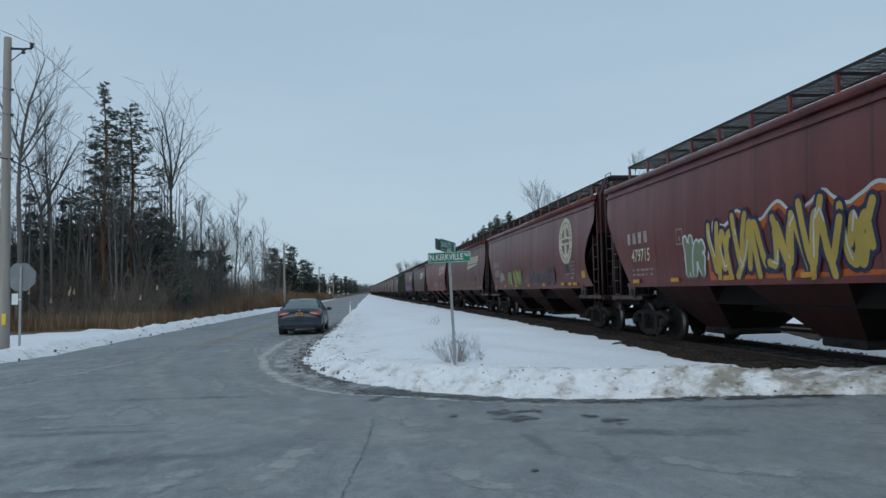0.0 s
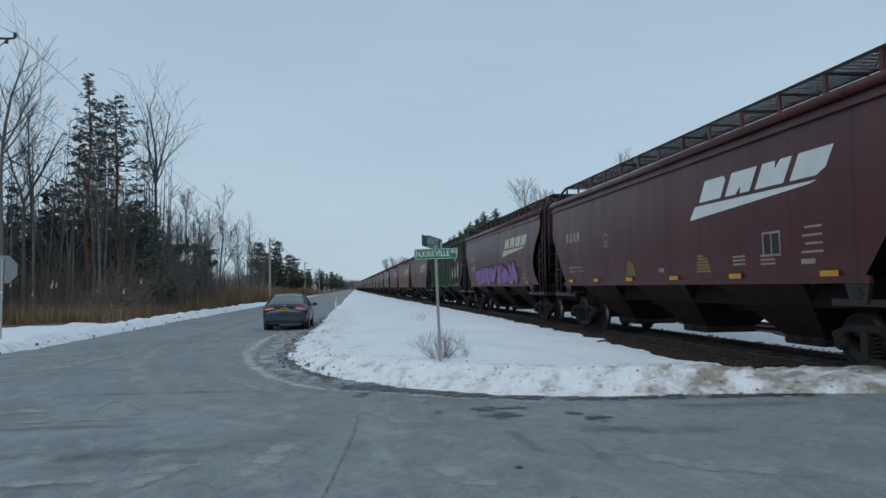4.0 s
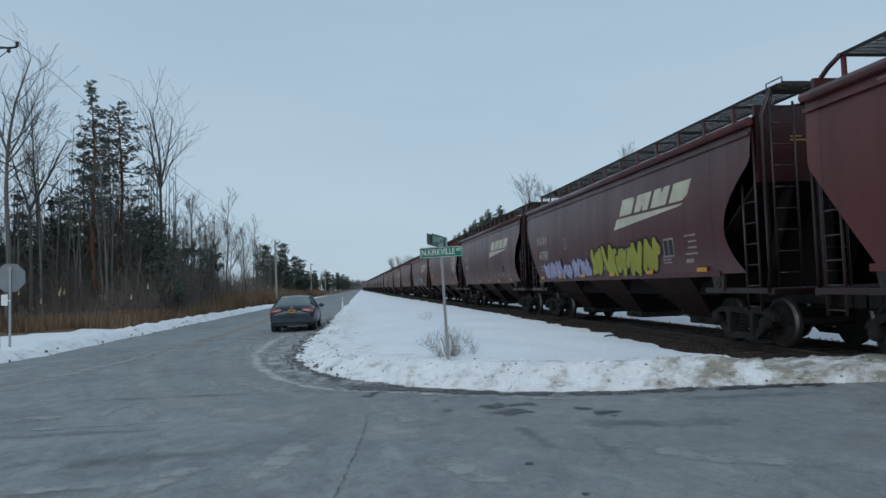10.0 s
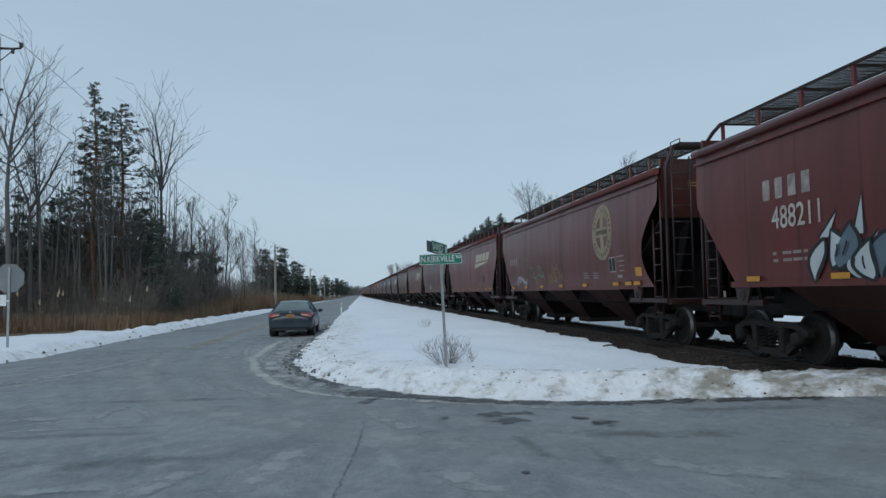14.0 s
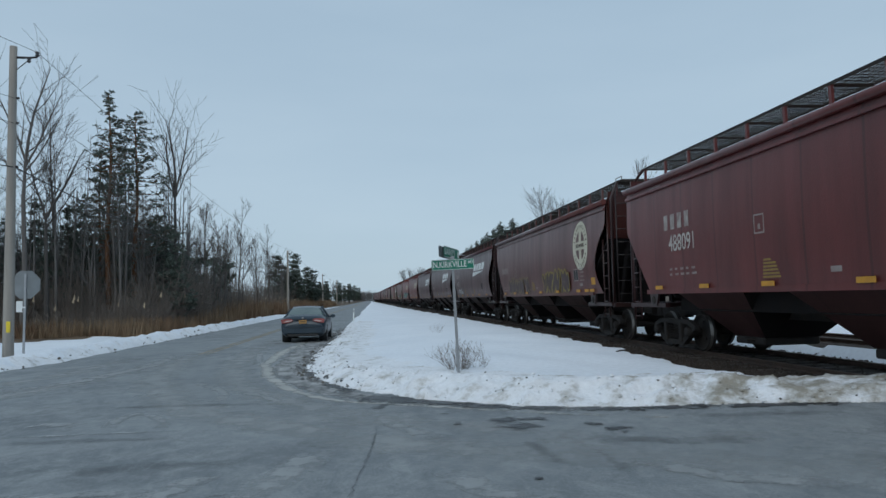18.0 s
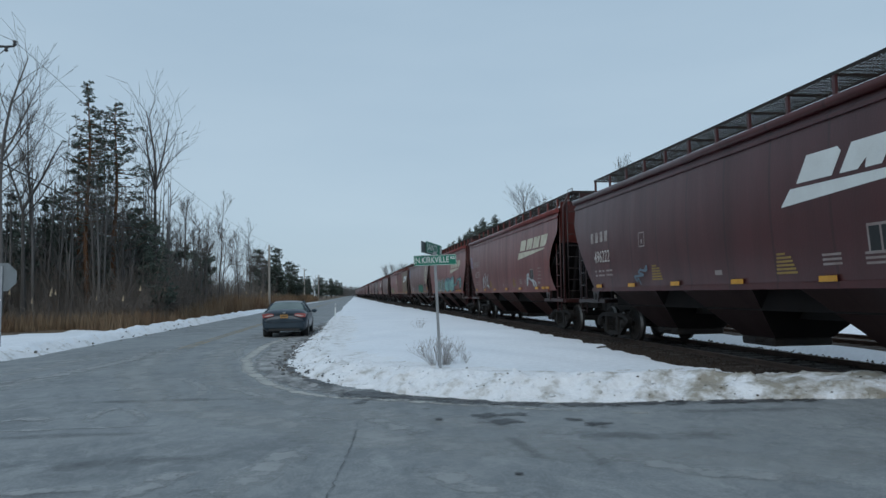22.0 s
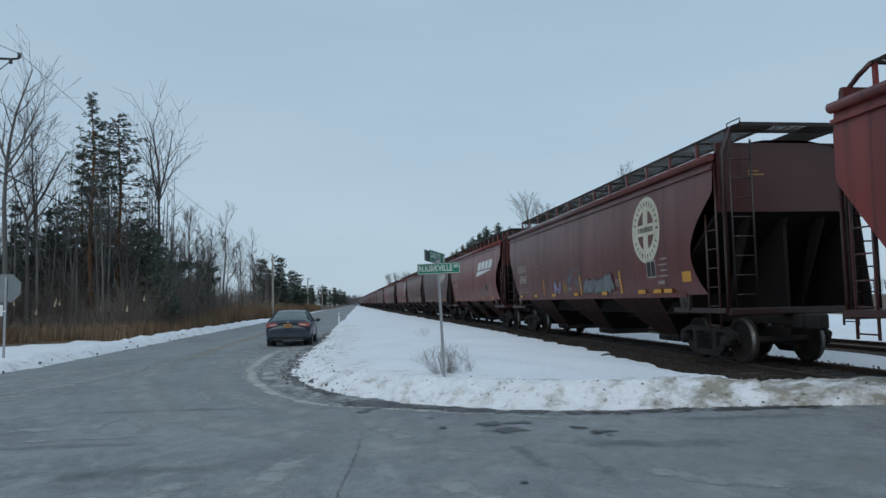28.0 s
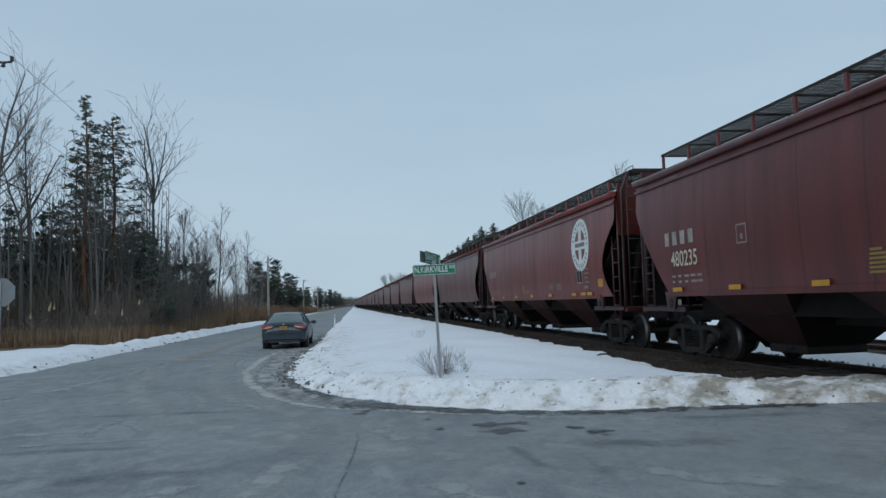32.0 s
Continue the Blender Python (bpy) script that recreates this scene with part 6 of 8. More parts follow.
def build_reeds():
    rng = random.Random(9)
    bl = Blades()

    def blade(x, y, h, w, mi=0):
        z = 0.05
        a, ln = rng.uniform(0, 6.28), h * rng.uniform(0.05, 0.35)
        tip = (x + math.cos(a) * ln, y + math.sin(a) * ln, z + h)
        b = rng.uniform(0, 6.28)
        dx, dy = math.cos(b) * w, math.sin(b) * w
        bl.tri((x - dx, y - dy, z), (x + dx, y + dy, z), tip, mi)
        return tip
    for i in range(36000):
        if rng.random() < 0.55:                              # the front that faces the junction
            x = rng.uniform(-40, -9.9)
            y = 36.4 + abs(rng.gauss(0, 2.2)) + 0.4 * math.sin(x * 1.3) + (0.5 * max(0, -x - 16))
        else:                                                # along the road
            y = 37 + 175 * rng.random() ** 1.5
            x = -9.75 + 0.012 * (y - 40) - abs(rng.gauss(0, 1.0 + 0.01 * y)) + 0.15 * math.sin(y * 0.9)
        h = (0.25 + 0.85 * rng.random() ** 1.5) * (1.0 + 0.9 * min(1.0, max(0.0, (y - 44) / 20)))
        tip = blade(x, y, h, rng.uniform(0.012, 0.03) * (1 if y < 60 else 1.7))
    for i in range(45):                                     # tall seed heads
        if rng.random() < 0.4:
            x, y = rng.uniform(-26, -10.4), 38.5 + rng.random() * 3
        else:
            y = 44 + 90 * rng.random()
            x = -10.6 - rng.random() * 2.2
        h = rng.uniform(1.5, 2.3)
        tip = blade(x, y, h, 0.012)
        t = Vector(tip)
        for _ in range(3):
            s = rng.uniform(0.03, 0.07)
            bl.tri(tuple(t + Vector((s, 0, -0.3))), tuple(t + Vector((-s, s * 0.5, -0.25))), tuple(t + Vector((0.04, 0, 0.05))), 1)
    tagged(new("reeds", bl.mesh("reeds", [M["reed"], M["plume"]])), "dry tan and rust-brown reeds and grass by the woods", "reeds", kind="stuff")


build_woods()
build_far_woods()
build_reeds()


def shrub(x, y, width, height, stems, seed, label):
    rng = random.Random(seed)
    t = thing("shrub", label, "shrub", at(x, y), group="shrubs in the snow")
    for i in range(stems):
        bl = Blades()
        a = rng.uniform(0, 6.28)
        e = (i + rng.random()) / stems * width / 2
        p, q = Vector((math.cos(a) * 0.10, math.sin(a) * 0.10, -0.1)), Vector((math.cos(a) * e, math.sin(a) * e, height * (1.0 - 0.45 * (2 * e / width) ** 2) * rng.uniform(0.75, 1.0)))
        m = (p + q) / 2 + Vector((0, 0, 0.12 * height))
        bl.stick(p, m, 0.0035, 0.0024)
        bl.stick(m, q, 0.0024, 0.0016)
        for _ in range(5):
            f = rng.uniform(0.3, 1)
            s = p + (m - p) * f if rng.random() < 0.4 else m + (q - m) * f
            bl.stick(s, s + Vector((rng.uniform(-0.14, 0.14), rng.uniform(-0.14, 0.14), rng.uniform(0.05, 0.22))), 0.0022, 0.0014)
        part("stem", bl.mesh("stem", [M["brush"]]), None, t)


shrub(1.78, 13.5, 1.45, 0.47, 52, 1, "leafless brown shrub poking through the snow by the sign post")
shrub(2.2, 13.6, 0.6, 0.14, 8, 2, "low dry weeds in the snow beside the sign post")
shrub(2.75, 26.5, 1.3, 0.24, 7, 3, "small leafless shrub standing alone in the snow")
shrub(-1.75, 32.5, 0.5, 0.3, 7, 4, "dry weeds at the snowy road edge")
shrub(-12.1, 25.2, 0.5, 0.7, 8, 5, "thin dry weeds beside the stop sign post")

# ---- signs, poles, wires ----
M["galv"] = mat("galvanised_steel", (0.36, 0.38, 0.40), 0.5, metal=0.6, scale=3.0, bump=0.1)
M["signback"] = mat("dull_sign_back", (0.22, 0.245, 0.26), 0.55, metal=0.4, scale=2.0, bump=0.05)
M["green_sign"] = mat("green_sign_face", (0.008, 0.20, 0.13), 0.4, alt=(0.01, 0.17, 0.115), scale=3.0, bump=0.02)
M["sign_white"] = mat("reflective_white", (0.72, 0.76, 0.76), 0.45, alt=(0.62, 0.66, 0.67), scale=3.0, bump=0.02)
M["pole_wood"] = mat("weathered_pole_wood", (0.34, 0.32, 0.29), 0.95, alt=(0.23, 0.21, 0.19), scale=2.5, stretch=(3, 3, 0.25), bump=0.5, spec=0.15)
M["porcelain"] = mat("dark_insulator", (0.035, 0.035, 0.04), 0.35, bump=0.0)
M["yellow_tag"] = mat("yellow_marker", (0.72, 0.55, 0.03), 0.5, bump=0.05)
M["cable"] = mat("black_cable", (0.03, 0.03, 0.033), 0.7, bump=0.0)


def text_mesh(words, size, material, bold=0.0):
    """Flat lettering in the built-in font, in the xy plane, centred."""
    cu = bpy.data.curves.new("lettering", "FONT")
    cu.body, cu.size, cu.align_x, cu.align_y = words, size, "CENTER", "CENTER"
    cu.offset = bold
    ob = bpy.data.objects.new("lettering", cu)
    scene.collection.objects.link(ob)
    me = bpy.data.meshes.new_from_object(ob.evaluated_get(bpy.context.evaluated_depsgraph_get()))
    bpy.data.objects.remove(ob)
    bpy.data.curves.remove(cu)
    me.materials.clear()
    me.materials.append(material)
    return me


def rounded(w, h, r, k=4):
    out = []
    for cx, cy, a0 in ((w / 2 - r, h / 2 - r, 0), (-w / 2 + r, h / 2 - r, 90), (-w / 2 + r, -h / 2 + r, 180), (w / 2 - r, -h / 2 + r, 270)):
        out += [(cx + r * math.cos(radians(a0 + 90 * i / k)), cy + r * math.sin(radians(a0 + 90 * i / k))) for i in range(k + 1)]
    return out


def street_sign():
    t = thing("street_name_sign", "two green street name blades on a leaning galvanised post in snow", "street sign", pose(1.70, 12.9, 0.28, 0, -1.9, 0))
    bm = bmesh.new()
    prism(bm, [(-0.024, -0.012), (-0.024, 0.018), (-0.018, 0.018), (-0.01, -0.004), (0.01, -0.004), (0.018, 0.018), (0.024, 0.018), (0.024, -0.012)], "z", -0.4, 2.07)
    part("post", bm, M["galv"], t)

    def blade(z, turn, words, small, w, h, y, share, droop=0.0):
        bm = bmesh.new()
        prism(bm, rounded(w, h, 0.02), "z", -0.003, 0.003)
        me = mesh_of("blade", bm, M["green_sign"])
        b = part("blade", me, None, t, "green reflective blade with white lettering")
        b.matrix_basis = pose(0, y, z, 90, 0, turn) @ pose(0, 0, 0, 0, 0, droop)
        bm = bmesh.new()
        lo, li = rounded(w - 0.01, h - 0.01, 0.018), rounded(w - 0.026, h - 0.026, 0.012)
        a, c = [bm.verts.new((*p, 0.0055)) for p in lo], [bm.verts.new((*p, 0.0055)) for p in li]
        for i in range(len(lo)):
            j = (i + 1) % len(lo)
            bm.faces.new((a[i], a[j], c[j], c[i]))
        part("border", bm, M["sign_white"], b)
        me = text_mesh(words, h * 0.82, M["sign_white"], 0.002)
        wide = max(v.co.x for v in me.vertices) - min(v.co.x for v in me.vertices)
        ob = part("lettering", me, None, b)
        ob.location = (-w / 2 + 0.03 + share * w / 2, 0.0, 0.0065)
        ob.scale = (share * w / wide, 1, 1)
        if small:
            o2 = part("small_lettering", text_mesh(small, h * 0.36, M["sign_white"], 0.002), None, b)
            o2.location = (w / 2 - 0.068, h * 0.16, 0.0065)
        return b
    blade(1.965, 3.0, "N.KIRKVILLE", "RD", 0.785, 0.19, -0.03, 0.78)
    b = blade(2.175, 61.0, "SAINTS", "", 0.74, 0.20, 0.06, 0.66, -4.5)
    bm = bmesh.new()
    prism(bm, rounded(0.74, 0.20, 0.02), "z", -0.003, 0.003)
    back = part("rear_blade", bm, M["signback"], t, "grey back of a second blade")
    back.matrix_basis = pose(-0.10, -0.02, 2.175, 90, 0, 61.0) @ pose(0, 0, 0, 0, 0, -4.5)
    bm = bmesh.new()
    box(bm, 0.27, 0.33, -0.06, 0.06, 0.0065, 0.008)
    part("worn_lettering", bm, M["sign_white"], b)
    bm = bmesh.new()
    box(bm, -0.035, 0.035, -0.03, 0.03, 2.07, 2.12)
    part("bracket", bm, M["galv"], t)


street_sign()


def stop_sign():
    t = thing("stop_sign", "grey back of an octagonal stop sign on a steel post", "road sign", pose(-11.02, 24.9, gz(-11.02, 24.9), 0, 0.6, 0))
    bm = bmesh.new()
    prism(bm, [(-0.035, -0.012), (-0.035, 0.02), (-0.025, 0.02), (-0.012, -0.004), (0.012, -0.004), (0.025, 0.02), (0.035, 0.02), (0.035, -0.012)], "z", -0.5, 2.62)
    part("post", bm, M["galv"], t)
    bm = bmesh.new()
    r = 0.455 / math.cos(math.pi / 8)
    prism(bm, [(r * math.cos(math.pi / 8 + i * math.pi / 4), 2.26 + r * math.sin(math.pi / 8 + i * math.pi / 4)) for i in range(8)], "y", 0.024, 0.028)
    part("octagon", bm, M["signback"], t)
    bm = bmesh.new()
    box(bm, -0.26, -0.06, -0.02, -0.014, 1.36, 1.72, bevel=0.003)
    box(bm, -0.1, 0.03, -0.014, -0.008, 1.5, 1.54)
    part("small_plate", bm, M["sign_white"], t, "small white plate")


stop_sign()


def utility_pole(x, y, height, arm, detail=True):
    t = thing("utility_pole", "weathered wooden utility pole beside the road" if detail else "far wooden utility pole along the road", "utility pole", pose(x, y, gz(x, y) - 0.1), "utility poles")
    bm = bmesh.new()
    n = 8
    tube(bm, [(0, 0, height * i / n) for i in range(n + 1)], [0.165 - 0.055 * i / n for i in range(n + 1)], 12)
    part("shaft", bm, M["pole_wood"], t)
    bm = bmesh.new()
    tube(bm, [(0, 0, height - 0.35), (0.45, 0, height - 0.36), (arm, 0, height - 0.34)], [0.04, 0.035, 0.03], 6)
    tube(bm, [(0, 0, height - 0.85), (0.5, 0, height - 0.4)], 0.015, 5)
    part("bracket_arm", bm, M["cable"], t)
    for dx in (arm - 0.25, arm):
        bm = bmesh.new()
        lathe(bm, [(0, 0.03), (0.05, 0.07), (0.09, 0.035), (0.13, 0.075), (0.18, 0.03)], 10, "z")
        bmesh.ops.translate(bm, verts=bm.verts, vec=(dx, 0, height - 0.33 if dx == arm else height - 0.52))
        part("insulator", bm, M["porcelain"], t)
    if detail:
        bm = bmesh.new()
        prism(bm, [(-0.06, 0.0), (0.06, 0.0), (0.06, 0.34), (-0.06, 0.34)], "y", -0.172, -0.166)
        ob = part("marker", bm, M["yellow_tag"], t, "yellow marker strip")
        ob.location = (0.06, 0.012, 0.85)
        for z in (height - 1.7, height - 2.5, height - 3.9):
            bm = bmesh.new()
            box(bm, -0.04, 0.2, -0.03, 0.03, z, z + 0.06)
            part("cable_clamp", bm, M["cable"], t)


POLES = [(-10.92, 23.66, 9.9), (-9.35, 92.0, 8.1), (-9.55, 175.0, 8.1), (-8.2, 231.0, 8.1), (-8.7, 310.0, 8.1), (-9.6, 393.0, 8.1)]
for i, (x, y, h) in enumerate(POLES):
    utility_pole(x, y, h, 0.72 if i == 0 else 0.5, i == 0)


def wires():
    stations = [(-24.0, -40.0, 9.6)] + POLES
    for off, drop, r, sag in ((0.72, 0.15, 0.008, 0.9), (0.1, 1.65, 0.008, 1.0), (0.1, 2.45, 0.009, 1.0), (0.1, 3.85, 0.022, 1.1)):
        for (xa, ya, ha), (xb, yb, hb) in zip(stations, stations[1:]):
            oa, ob_ = (off if ya < 50 else min(off, 0.5)), (off if yb < 50 else min(off, 0.5))
            da, db = drop * (1 if ya < 50 else 0.75), drop * (1 if yb < 50 else 0.75)
            bm = bmesh.new()
            pts = []
            for k in range(15):
                f = k / 14
                pts.append((xa + oa + (xb + ob_ - xa - oa) * f, ya + (yb - ya) * f, ha - da + (hb - db - ha + da) * f - sag * 4 * f * (1 - f)))
            tube(bm, pts, r * (1 if yb < 100 else 1.6), 4, caps=False)
            tagged(new("overhead_wire", mesh_of("overhead_wire", bm, M["cable"])), "thin black overhead wire strung between utility poles", "overhead wire", "overhead wires")


wires()


def marker_post():
    t = thing("marker_stake", "thin white plastic marker stake at the snowy road edge", "marker stake", pose(-0.62, 47, gz(-0.62, 47), 0, 2, 0))
    bm = bmesh.new()
    box(bm, -0.04, 0.04, -0.01, 0.01, -0.3, 0.95, bevel=0.004)
    part("stake", bm, M["sign_white"], t)
    bm = bmesh.new()
    box(bm, -0.035, 0.035, -0.014, -0.0115, 0.72, 0.88)
    part("reflector", bm, M["galv"], t)


marker_post()


def snow_stick():
    t = thing("broken_stick", "dark broken stick lying in the snow beside the track", "stick", pose(5.82, 15.8, gz(5.82, 15.8) + 0.012, 0, 0, 30))
    bm = bmesh.new()
    tube(bm, [(-0.19, 0.0, 0.0), (-0.06, 0.015, 0.012), (0.08, 0.0, 0.01), (0.2, 0.02, 0.0)], [0.014, 0.02, 0.018, 0.01], 6)
    part("stick", bm, M["tie"], t)


snow_stick()

# ---- the parked sedan ----
M["carpaint"] = mat("slate_blue_car_paint", (0.019, 0.034, 0.052), 0.32, alt=(0.040, 0.060, 0.078), scale=2.2, amount=0.8, bump=0.03, metal=0.2, spec=0.5)
M["glass"] = mat("tinted_glass", (0.065, 0.10, 0.10), 0.1, alt=(0.16, 0.21, 0.20), scale=1.0, bump=0.0, spec=0.8)
M["tail"] = mat("red_tail_lens", (0.33, 0.09, 0.085), 0.25, bump=0.0)
M["tail_white"] = mat("clear_lens", (0.58, 0.45, 0.43), 0.25, bump=0.0)
M["plate"] = mat("amber_plate", (0.40, 0.22, 0.07), 0.5, bump=0.02)
M["plate_ink"] = mat("plate_ink", (0.11, 0.07, 0.035), 0.6, bump=0.02)
M["tyre"] = mat("tyre_rubber", (0.02, 0.02, 0.02), 0.9, bump=0.3)
M["rim"] = mat("alloy_rim", (0.35, 0.36, 0.37), 0.4, metal=0.8, bump=0.05)
M["trim"] = mat("black_trim", (0.015, 0.016, 0.017), 0.6, bump=0.1)


def sedan():
    t = thing("sedan_car", "slate-blue four-door sedan stopped at the road edge, salt-dusted", "car", pose(-2.36, 28.8, 0.0, 0, 0, -1.0) @ Matrix.Diagonal((0.97, 1.0, 0.965, 1.0)))
    # station from the rear: half width, underside, waist, roof height, half width of the roof
    st = [(0.00, 0.74, 0.40, 0.66, 0.74, 0.60), (0.10, 0.86, 0.29, 0.84, 0.99, 0.68), (0.32, 0.905, 0.25, 0.94, 1.085, 0.72), (0.80, 0.91, 0.22, 0.97, 1.12, 0.72), (1.40, 0.91, 0.20, 0.97, 1.405, 0.60),
          (2.00, 0.91, 0.20, 0.96, 1.47, 0.585), (2.70, 0.91, 0.20, 0.95, 1.44, 0.58), (3.45, 0.91, 0.20, 0.93, 1.08, 0.70), (4.20, 0.88, 0.22, 0.84, 0.93, 0.70), (4.62, 0.78, 0.26, 0.66, 0.76, 0.60), (4.80, 0.62, 0.34, 0.52, 0.58, 0.48)]
    body, side, rear, front = bmesh.new(), (bmesh.new(), bmesh.new()), bmesh.new(), bmesh.new()

    def ring(s):
        y, w, zb, zw, zr, wr = s
        return [(0, y, zb), (w * 0.80, y, zb), (w * 0.97, y, zb + 0.14), (w, y, zb + 0.30), (w, y, (zw + zb + 0.3) / 2), (w * 0.97, y, zw), (wr, y, zr - 0.03), (wr * 0.72, y, zr), (0, y, zr + 0.015)]
    for a, b in zip(st, st[1:]):
        ra, rb = ring(a), ring(b)
        for k in range(8):
            glass_side = k == 5 and 0.8 <= a[0] and b[0] <= 3.45
            glass_end = k in (6, 7) and (a[0], b[0]) in ((0.80, 1.40), (2.70, 3.45))
            for s in (-1, 1):
                bm = side[0 if s < 0 else 1] if glass_side else (rear if b[0] < 2 else front) if glass_end else body
                q = [(s * p[0], p[1], p[2]) for p in (ra[k], rb[k], rb[k + 1], ra[k + 1])]
                vs = [bm.verts.new(p) for p in q]
                bm.faces.new(vs if s > 0 else vs[::-1]).smooth = True
    for s0, rev in ((st[0], False), (st[-1], True)):
        r = ring(s0)
        for s in (-1, 1):
            vs = [body.verts.new((s * p[0], p[1], p[2])) for p in r]
            body.faces.new(vs)
    for bm in (body, *side, rear, front):
        bmesh.ops.remove_doubles(bm, verts=bm.verts, dist=0.0005)
        bmesh.ops.recalc_face_normals(bm, faces=bm.faces)
    part("body", body, M["carpaint"], t)
    part("rear_window", rear, M["glass"], t)
    part("windscreen", front, M["glass"], t)
    for bm in side:
        part("side_window", bm, M["glass"], t)
    for s in (-1, 1):
        bm = bmesh.new()
        prism(bm, [(s * 0.40, 0.885), (s * 0.60, 0.825), (s * 0.84, 0.80), (s * 0.88, 0.95), (s * 0.66, 0.985), (s * 0.43, 0.975)], "y", 0.00, 0.26)
        lamp = part("tail_light", bm, M["tail"], t, "red tail light")
        bm = bmesh.new()
        prism(bm, [(s * 0.43, 0.893), (s * 0.66, 0.85), (s * 0.80, 0.86), (s * 0.62, 0.915), (s * 0.45, 0.925)], "y", -0.006, 0.1)
        part("reversing_lens", bm, M["tail_white"], lamp)
        bm = bmesh.new()
        box(bm, s * 0.52 - 0.09, s * 0.52 + 0.09, -0.012, 0.1, 0.44, 0.49, bevel=0.01)
        part("reflector", bm, M["tail"], t)
        for f0, f1 in (((1.38, 0.605, 1.37), (1.02, 0.885, 0.98)), ((2.30, 0.59, 1.45), (2.35, 0.895, 0.96))):
            bm = bmesh.new()
            tube(bm, [(s * f0[1], f0[0], f0[2]), (s * f1[1], f1[0], f1[2])], 0.05, 5)
            part("pillar", bm, M["carpaint"], t)
        bm = bmesh.new()
        lathe(bm, [(-0.09, 0.06), (-0.05, 0.10), (0.0, 0.11), (0.06, 0.08)], 10, "y")
        for v in bm.verts:
            v.co = Vector((v.co.x * 1.15 + s * 1.02, v.co.y + 3.05, v.co.z * 0.8 + 1.0))
        box(bm, min(s * 0.86, s * 0.98), max(s * 0.86, s * 0.98), 3.02, 3.08, 0.96, 1.0)
        part("wing_mirror", bm, M["carpaint"], t)
        for y in (0.98, 3.72):
            bm = bmesh.new()
            lathe(bm, [(-0.11, 0.19), (-0.11, 0.30), (-0.08, 0.325), (0.08, 0.325), (0.11, 0.30), (0.11, 0.19)], 24)
            w = part("wheel", bm, M["tyre"], t)
            w.location = (s * 0.80, y, 0.325)
            bm = bmesh.new()
            lathe(bm, [(s * 0.05, 0.03), (s * 0.09, 0.06), (s * 0.085, 0.17), (s * 0.105, 0.195), (s * 0.0, 0.2)], 20)
            for k in range(5):
                a = k * 1.2566
                tube(bm, [(s * 0.1, 0, 0), (s * 0.1, 0.17 * math.cos(a), 0.17 * math.sin(a))], 0.025, 4)
            part("rim", bm, M["rim"], w)
            bm = bmesh.new()                                 # dark arch behind the wheel
            lathe(bm, [(s * 0.60, 0.37), (s * 0.917, 0.37)], 24)
            bmesh.ops.translate(bm, verts=bm.verts, vec=(0, y, 0.345))
            part("wheel_arch", bm, M["trim"], t)
    bm = bmesh.new()
    box(bm, -0.80, 0.80, -0.05, 0.12, 0.36, 0.62, bevel=0.04)
    part("bumper", bm, M["carpaint"], t)
    bm = bmesh.new()
    box(bm, -0.62, 0.62, -0.055, 0.05, 0.26, 0.37, bevel=0.02)
    part("lower_valance", bm, M["trim"], t)
    bm = bmesh.new()
    box(bm, -0.155, 0.155, -0.03, -0.018, 0.78, 0.93, bevel=0.006)
    p = part("number_plate", bm, M["plate"], t, "amber plate")
    bm = bmesh.new()
    box(bm, -0.105, 0.105, -0.034, -0.0305, 0.84, 0.872)
    part("plate_characters", bm, M["plate_ink"], p)
    bm = bmesh.new()
    box(bm, -0.38, 0.38, -0.008, 0.06, 0.955, 0.975, bevel=0.006)
    part("boot_garnish", bm, M["trim"], t)
    bm = bmesh.new()                                         # badge and lid seam
    lathe(bm, [(-0.012, 0.045), (-0.004, 0.055), (0.06, 0.055)], 12, "y")
    for v in bm.verts:
        v.co.z = v.co.z * 0.7 + 1.005
    part("badge", bm, M["rim"], t)
    bm = bmesh.new()
    box(bm, -0.70, 0.70, -0.053, -0.045, 0.615, 0.628)
    part("lid_seam", bm, M["trim"], t)
    bm = bmesh.new()
    tube(bm, [(0.5, -0.03, 0.27), (0.5, 0.25, 0.27)], 0.035, 8)
    part("exhaust", bm, M["rim"], t)


sedan()

# ---- paint on the wagons ----
M["emblem_ink"] = mat("faded_emblem_ink", (0.10, 0.065, 0.055), 0.7, alt=(0.05, 0.035, 0.03), scale=4.0, amount=1.0, bump=0.03)
M["cream"] = mat("cream_emblem_paint", (0.62, 0.58, 0.45), 0.7, alt=(0.45, 0.40, 0.30), scale=2.0, amount=0.8, bump=0.03)
M["logo_white"] = mat("fresh_white_paint", (0.74, 0.76, 0.74), 0.6, alt=(0.6, 0.6, 0.58), scale=2.0, bump=0.03)
M["block_white"] = mat("stained_cream_paint", (0.56, 0.55, 0.46), 0.75, alt=(0.36, 0.36, 0.28), scale=1.4, amount=1.0, bump=0.03, spot=(0.12, 0.13, 0.08), spot_scale=2.2, spot_at=0.60)
M["old_cream"] = mat("faded_cream_paint", (0.34, 0.28, 0.18), 0.75, alt=(0.22, 0.15, 0.10), scale=1.6, amount=1.0, bump=0.03)
SPRAY = {}


def spray(name, rgb):
    if name not in SPRAY:
        SPRAY[name] = mat("spray_" + name, rgb, 0.55, alt=tuple(c * 0.7 for c in rgb), scale=1.6, amount=0.7, bump=0.03)
    return SPRAY[name]


